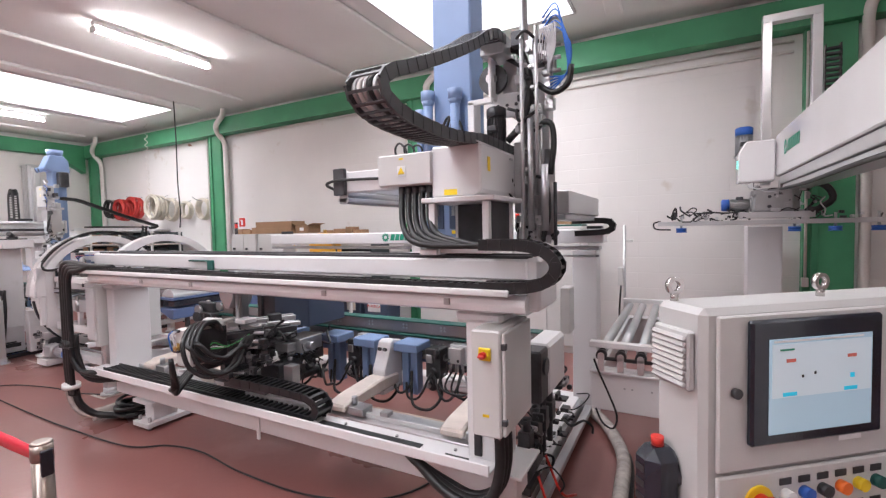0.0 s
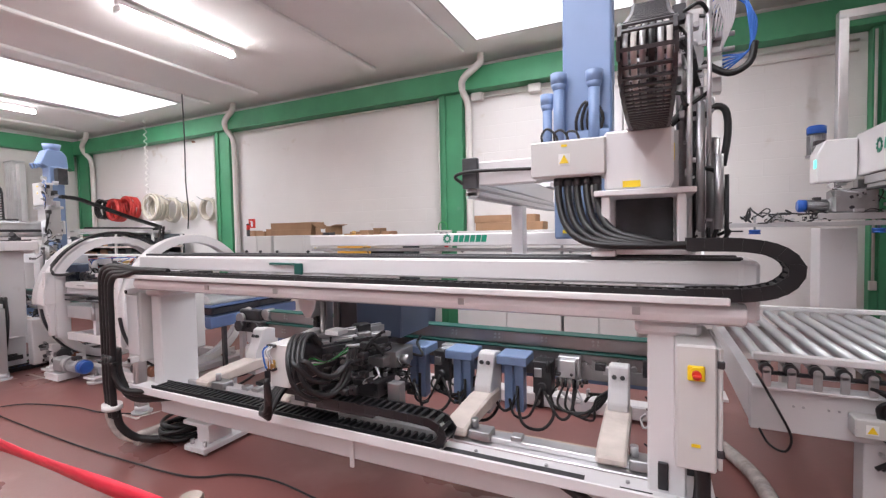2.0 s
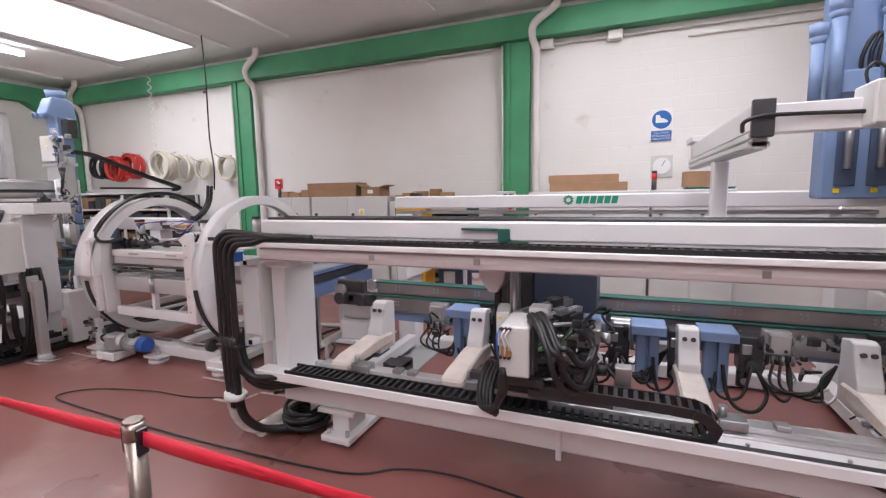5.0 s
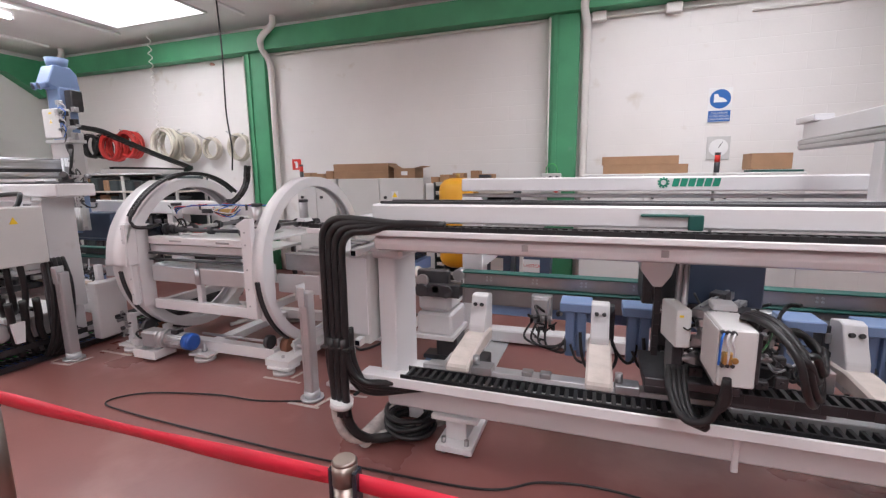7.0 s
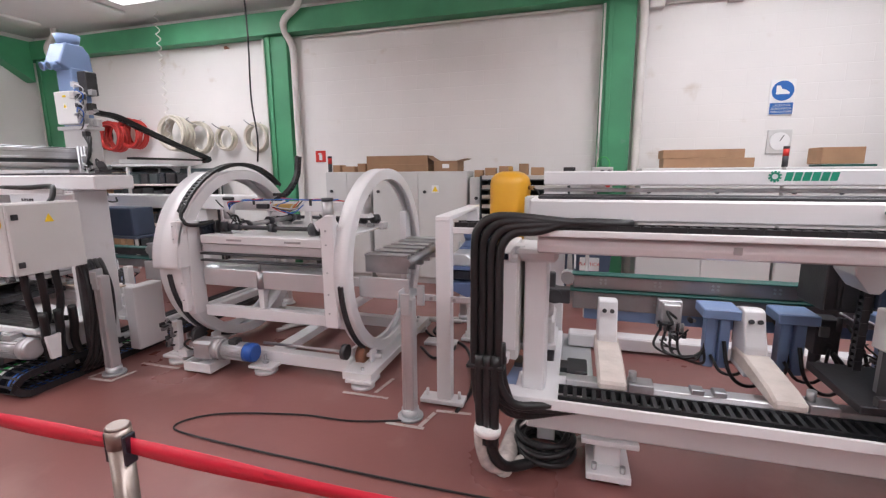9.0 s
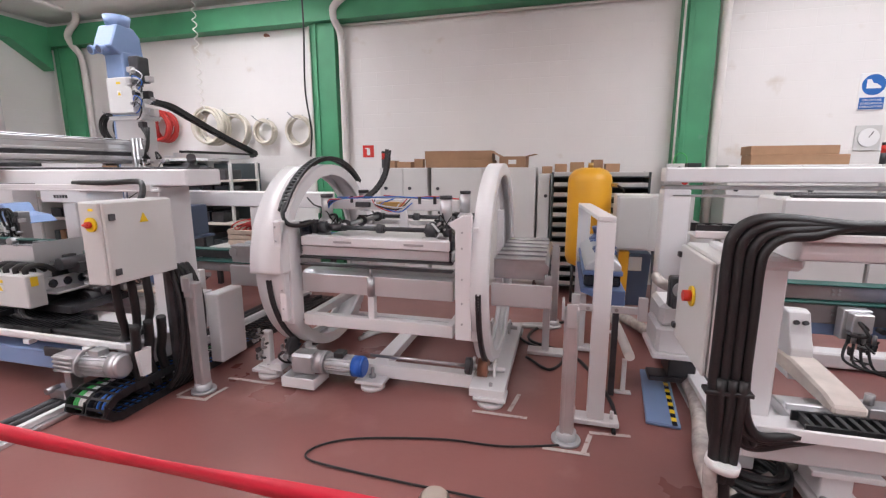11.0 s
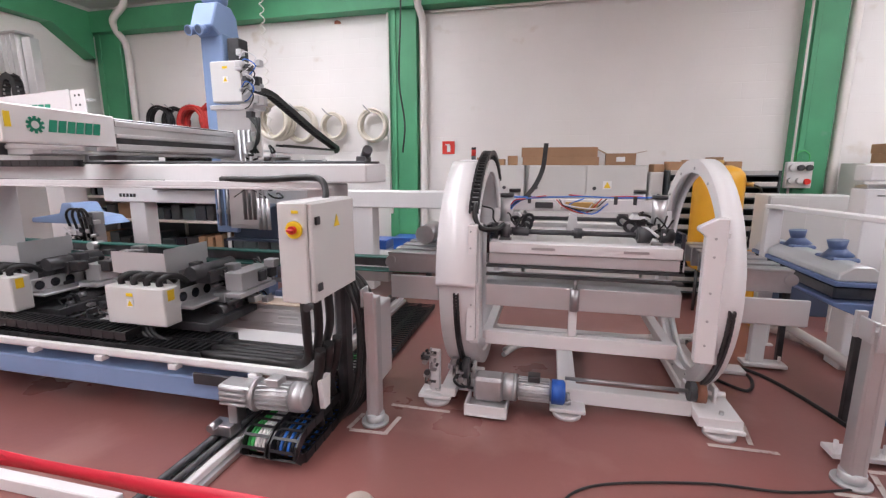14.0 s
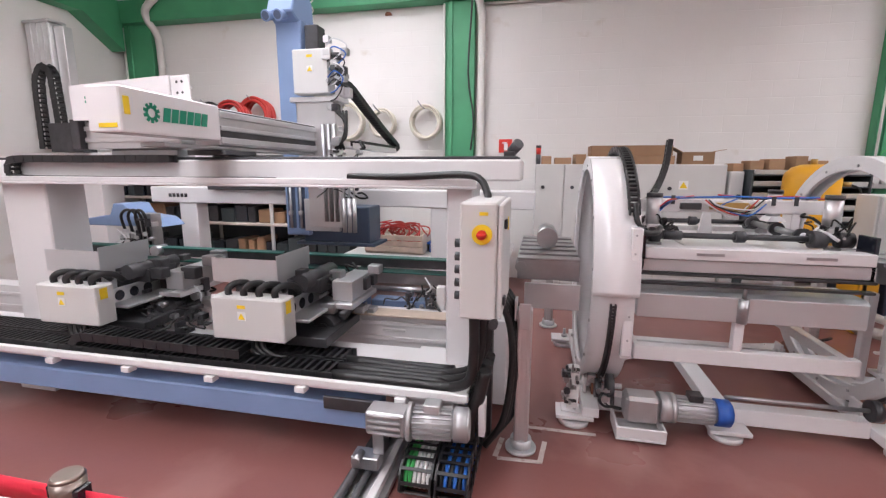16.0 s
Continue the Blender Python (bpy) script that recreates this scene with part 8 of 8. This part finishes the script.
# crate with red hoses, low bench and shelf behind the sizing machine
cr = thing("hose_crate", "wooden crate full of red hoses", "crate", (-9.3, 5.3, 0.9))
for k in range(3):
    part("crate_slat", box(-9.72, -9.0, 5.0, 5.02, 0.92 + 0.07 * k, 0.98 + 0.07 * k), WOOD, cr)
    part("crate_slat", box(-9.72, -9.0, 5.5, 5.52, 0.92 + 0.07 * k, 0.98 + 0.07 * k), WOOD, cr)
part("crate_end", joined(box(-9.72, -9.7, 5.022, 5.498, 0.9, 1.13), box(-9.02, -9.0, 5.022, 5.498, 0.9, 1.13), box(-9.7, -9.02, 5.022, 5.498, 0.9, 0.92)), WOOD, cr)
rnd = random.Random(8)
for k in range(14):
    cx, a0, rr = rnd.uniform(-9.55, -9.2), rnd.uniform(0, 6), rnd.uniform(0.12, 0.26)
    part("red_hose", tube([(cx + rr * math.cos(a0 + j * 0.8), 5.26 + 0.14 * math.sin(a0 + j * 1.9), 1.12 + 0.5 * rr * math.sin(a0 + j * 0.8)) for j in range(9)], 0.009, 5), COIL_RED, cr)
cr.matrix_basis = pose(-9.3, 5.3, 0.545)
bench = thing("work_bench", "grey work bench against the wall", "bench", (-9.4, 5.6, 0))
part("bench_top", box(-9.95, -8.0, 4.9, 6.1, 0.5, 0.54), GREY, bench)
for x in (-9.88, -8.1):
    for y in (4.95, 5.98):
        part("bench_leg", box(x - 0.03, x + 0.03, y, y + 0.06, 0, 0.5), DARK, bench)
for x, w, h, mt, lb in ((-8.45, 0.35, 0.16, MOTOR_BLUE, "blue plastic bin"), (-8.85, 0.25, 0.12, MOTOR_BLUE, "blue plastic bin")):
    single("storage_box", joined(box(x - w / 2, x + w / 2, 5.2, 5.5, 0.541, 0.54 + h, 0.01), box(x - w / 2 - 0.015, x + w / 2 + 0.015, 5.185, 5.515, 0.52 + h, 0.545 + h, 0.004)), mt, lb + " on the bench", "box")
rack = thing("storage_rack", "dark steel storage rack filled with parts", "rack", (-12.6, 5.8, 0))
for z in (0.3, 0.75, 1.1, 1.4):
    part("rack_shelf", box(-14.0, -10.0, 5.5, 6.15, z, z + 0.03), PAPER, rack)
# Dark sheet added to darken the gaps between the bins.
part("rack_back", box(-14.0, -10.0, 6.16, 6.18, 0.05, 1.68), SHELF, rack)
for x in (-14.0, -12.6, -11.3, -10.04):
    part("rack_post", joined(box(x, x + 0.04, 5.5, 5.54, 0, 1.7), box(x, x + 0.04, 6.1, 6.14, 0, 1.7)), GREY, rack)
rnd = random.Random(21)
for z in (0.33, 0.78, 1.13, 1.43):
    x = -13.85
    while x < -10.3:
        w, h = rnd.uniform(0.08, 0.26), rnd.uniform(0.14, 0.25)
        mt, lb = rnd.choice(((SHELF, "dark plastic parts bin"), (DARK, "dark metal part"), (SHELF, "dark plastic parts bin"), (BLACK, "black plastic canister"), (CARD, "brown cardboard box")))
        single("parts_bin", box(x, x + w, 5.6, 5.95, z + 0.001, z + h, 0.01), mt, lb + " on the rack", "bin", "bins on the rack")
        x += w + rnd.uniform(0.01, 0.05)
ws = thing("wall_shelf", "white wall shelf with boxes and coils", "shelf", (-11.6, 6.1, 1.75))
part("shelf_board", box(-13.4, -10.7, 5.85, 6.34, 1.72, 1.76), WHITE, ws)
for x in (-13.2, -12.0, -10.9):
    part("shelf_bracket", prism([(5.95, 1.718), (6.34, 1.718), (6.34, 1.45)], "x", x, x + 0.03), WHITE, ws)

# plastic bins and white tote below the rear beam
tote = thing("waste_bin", "dark blue waste bin with a paper label", "bin", (-4.0, 5.3, 0))
part("bin_body", prism([(-4.16, 0.0), (-3.8, 0.0), (-3.76, 0.62), (-4.2, 0.62)], "y", 5.3, 5.65, 0.01), BLUE_DARK, tote)
part("bin_label", box(-4.11, -3.89, 5.288, 5.296, 0.42, 0.58, 0), SIGN_WHITE, tote)
letters("label_text", "PLASTICA", 0.055, Matrix.Translation((-4.0, 5.286, 0.5)) @ FRONT, RED, tote)
t2 = thing("waste_bin", "dark blue waste bin with a torn label", "bin", (-4.42, 5.3, 0))
part("bin_body", prism([(-4.56, 0.0), (-4.28, 0.0), (-4.25, 0.62), (-4.6, 0.62)], "y", 5.3, 5.65, 0.01), BLUE_DARK, t2)
part("bin_label", box(-4.51, -4.35, 5.288, 5.296, 0.42, 0.58, 0), SIGN_WHITE, t2)
t3 = single("yellow_bin", prism([(-4.72, 0.0), (-4.57, 0.0), (-4.555, 0.73), (-4.74, 0.73)], "y", 4.8, 5.12, 0.01), YELLOW, "yellow plastic waste bin", "bin")

# ---- blue hood, mat and duct between rotator and drilling machine ----
hd = thing("suction_hood", "blue suction hood with two round stubs and dark brush", "suction hood", (-4.75, 3.4, 0.8))
part("hood_shell", prism([(-5.1, 0.93), (-5.09, 0.97), (-5.02, 1.02), (-4.93, 1.02), (-4.87, 0.97), (-4.87, 0.93)], "y", 2.88, 3.98, 0.008), ZINC, hd, "bright sheet top of the hood")
part("hood_skirt", box(-5.11, -4.86, 2.87, 3.99, 0.9, 0.929, 0.004), HOOD_BLUE, hd)
part("brush", joined(box(-5.1, -4.87, 2.89, 3.97, 0.82, 0.899, 0.01)), BLACK, hd, "dark brush under the hood")
for y in (3.18, 3.65):
    part("hood_stub", joined(box(-5.03, -4.88, y - 0.1, y + 0.1, 1.0, 1.03, 0.01), cyl((-4.955, y, 1.03), (-4.96, y, 1.075), 0.085, 20, 0.042), cyl((-4.96, y, 1.075), (-4.965, y, 1.13), 0.042, 20, 0.055)), HOOD_BLUE, hd, "blue flared stub")
part("hood_table", prism([(-5.12, 0.79), (-5.12, 0.81), (-4.84, 0.81), (-4.84, 0.7), (-4.9, 0.7)], "y", 2.85, 4.0, 0.004), HOOD_BLUE, hd, "blue sheet metal tray")
for y in (3.0, 3.86):
    part("table_leg", box(-4.89, -4.85, y, y + 0.04, 0, 0.699), DARK, hd)
single("white_floor_pipe", tube([(-4.83, 4.4, 0.3), (-4.78, 3.7, 0.3), (-4.76, 3.02, 0.3)], 0.035, 12, 6), PIPE, "white plastic pipe beside the hood", "pipe")
for y in (3.06, 4.3):
    single("pipe_stand", joined(box(-4.84, -4.73, y - 0.02, y + 0.02, 0, 0.02), box(-4.8, -4.77, y - 0.015, y + 0.015, 0.02, 0.262)), WHITE, "small white stand under the floor pipe", "stand", "pipe stands")
mt = thing("floor_mat", "blue floor mat with a black and yellow edge", "mat", (-4.75, 3.1, 0))
part("mat", turned(box(-0.1, 0.1, -0.4, 0.4, 0.001, 0.025, 0.008), pose(-4.55, 3.06, 0, 0, 0, -6)), BLUE, mt)
for k in range(16):
    part("edge_stripe", turned(box(0.05, 0.08, -0.4 + 0.05 * k, -0.352 + 0.05 * k, 0.026, 0.028, 0), pose(-4.55, 3.06, 0, 0, 0, -6)), SIGNAL_YELLOW if k % 2 else BLACK, mt)
single("extraction_duct", tube([(-4.5, 1.92, 0.07), (-4.47, 2.3, 0.07), (-4.37, 2.75, 0.07), (-4.33, 3.2, 0.075), (-4.38, 3.7, 0.07), (-4.44, 4.25, 0.07), (-4.7, 4.8, 0.07)], 0.052, 12, 6), WRAP, "grey crumpled extraction duct lying on the floor", "duct")
single("steel_floor_plate", box(-4.38, -4.0, 2.9, 4.2, 0.001, 0.012), ZINC, "galvanised plate on the floor", "plate")
bx = thing("white_pedestal", "white drive pedestal of the belt conveyor", "pedestal", (-4.45, 3.3, 0))
part("pedestal_body", joined(box(-4.6, -4.3, 3.02, 3.4, 0.34, 0.53, 0.02), box(-4.59, -4.31, 3.03, 3.39, 0.535, 0.69, 0.03), box(-4.62, -4.28, 3.0, 3.42, 0.31, 0.35, 0.006)), WHITE, bx)
part("pedestal_skid", box(-4.48, -4.3, 3.15, 3.38, 0.12, 0.308, 0.01), DARK, bx)
part("pedestal_foot", box(-4.2, -4.05, 3.1, 3.36, 0.0, 0.12, 0.01), DARK, bx)
part("pedestal_bar", box(-4.6, -4.05, 3.15, 3.3, 0.08, 0.118, 0.004), DARK, bx)
part("pedestal_motor", tube([(-4.46, 3.04, 0.8), (-4.56, 3.04, 0.82), (-4.6, 3.06, 0.84), (-4.62, 3.12, 0.86)], 0.035, 12), WRAP, bx, "motor wrapped in clear film")
part("pedestal_drive", box(-4.56, -4.3, 2.95, 3.02, 0.692, 0.9, 0.01), DARK, bx, "dark belt drive housing")
part("pedestal_pulley", joined(cyl((-4.5, 2.9, 0.82), (-4.5, 2.93, 0.82), 0.05, 20), cyl((-4.39, 2.9, 0.76), (-4.39, 2.93, 0.76), 0.028, 16)), STEEL, bx, "steel belt pulley")

# ---- tape barrier ----
def stanchion(x, y):
    t = thing("stanchion", "satin steel barrier post with red retractable tape", "barrier post", (x, y, 0), "barrier posts")
    part("post", joined(cyl((x, y, 0.02), (x, y, 0.775), 0.034, 24)), POST_STEEL, t)
    part("head", joined(cyl((x, y, 0.775), (x, y, 0.838), 0.036, 24), cyl((x, y, 0.838), (x, y, 0.846), 0.036, 24, 0.03)), POST_STEEL, t)
    for s in (-0.0375, 0.0375):
        part("tape_slot", box(x + s - 0.0075, x + s + 0.0075, y - 0.02, y + 0.02, 0.72, 0.82), BLACK, t)
    part("base", joined(cyl((x, y, 0), (x, y, 0.015), 0.16, 28), cyl((x, y, 0.015), (x, y, 0.03), 0.15, 28, 0.06)), BLACK, t)
    return t


POSTS = [(-0.5, 0.73), (-2.15, 0.745), (-3.87, 0.745), (-5.52, 0.745), (-7.11, 0.74), (-8.73, 0.74), (-10.35, 0.74)]
first = stanchion(*POSTS[1])
for x, y in POSTS[2:]:
    copy_thing(first, pose(x, y, 0))


def sagging_tape(a, b):
    bm = bmesh.new()
    rows = []
    for k in range(15):
        u = k / 14
        x, y = a[0] + (b[0] - a[0]) * u, a[1] + (b[1] - a[1]) * u
        z = 0.782 - 0.008 * 4 * u * (1 - u)
        lean = 0.006 * math.sin(u * 9)
        rows.append([bm.verts.new((x, y + dy + s * lean, z + s * 0.025)) for dy, s in ((-0.0012, -1), (-0.0012, 1), (0.0012, 1), (0.0012, -1))])
    for p, q in zip(rows, rows[1:]):
        for k in range(4):
            bm.faces.new((p[k], p[(k + 1) % 4], q[(k + 1) % 4], q[k])).smooth = True
    bmesh.ops.recalc_face_normals(bm, faces=bm.faces[:])
    single("barrier_tape", bm, TAPE, "red barrier tape stretched between posts", "barrier tape", "barrier tapes")


for a, b in zip(POSTS[1:], POSTS[2:]):
    sagging_tape((a[0] - 0.045, a[1]), (b[0] + 0.045, b[1]))

# ---- loose cables on the floor ----
single("grey_floor_hose", tube([(-0.72, 3.93, 0.05), (-0.58, 3.75, 0.05), (-0.46, 3.52, 0.05), (-0.34, 3.16, 0.05), (-0.31, 2.7, 0.05), (-0.29, 2.2, 0.05), (-0.35, 1.9, 0.05)], 0.045, 10, 6), WRAP, "thick grey hose lying on the floor", "hose")
for pts, r in (([(-5.12, 2.33, 0.012), (-5.52, 2.21, 0.01), (-5.92, 2.18, 0.01), (-6.44, 2.04, 0.01), (-6.6, 1.85, 0.01), (-6.32, 1.79, 0.01), (-5.3, 1.76, 0.01), (-4.6, 1.76, 0.01), (-3.76, 1.8, 0.01), (-3.46, 1.95, 0.01), (-3.13, 2.0, 0.01), (-2.6, 1.94, 0.01), (-1.96, 1.96, 0.01), (-1.5, 2.2, 0.01), (-1.3, 2.8, 0.01)], 0.0065),
               ([(-0.62, 3.9, 0.03), (-0.5, 3.65, 0.03), (-0.4, 3.4, 0.03), (-0.3, 3.16, 0.03), (-0.26, 2.7, 0.03), (-0.24, 2.2, 0.03)], 0.022),
               ([(-4.9, 2.5, 0.01), (-4.88, 2.9, 0.01), (-5.1, 3.6, 0.01), (-5.5, 3.9, 0.01), (-5.4, 4.3, 0.01), (-5.0, 4.6, 0.01)], 0.014),
               ([(-5.5, 3.5, 0.01), (-5.3, 3.3, 0.01), (-5.2, 3.6, 0.01), (-5.5, 3.8, 0.01), (-5.7, 4.1, 0.01)], 0.012)):
    single("floor_cable", tube(pts, r, 6, 8), RUBBER, "black cable lying loose on the floor", "cable")
for k in range(2):
    single("grey_hose", tube([(-7.05, 3.5 + 0.1 * k, 0.02), (-6.9, 3.75 + 0.1 * k, 0.02), (-6.5, 3.8 + 0.12 * k, 0.02), (-6.2, 4.05 + 0.1 * k, 0.02), (-5.9, 4.2, 0.02), (-5.3, 4.25 + 0.1 * k, 0.02)], 0.022, 8, 6), GREY, "grey hose lying on the floor behind the rotator", "hose")
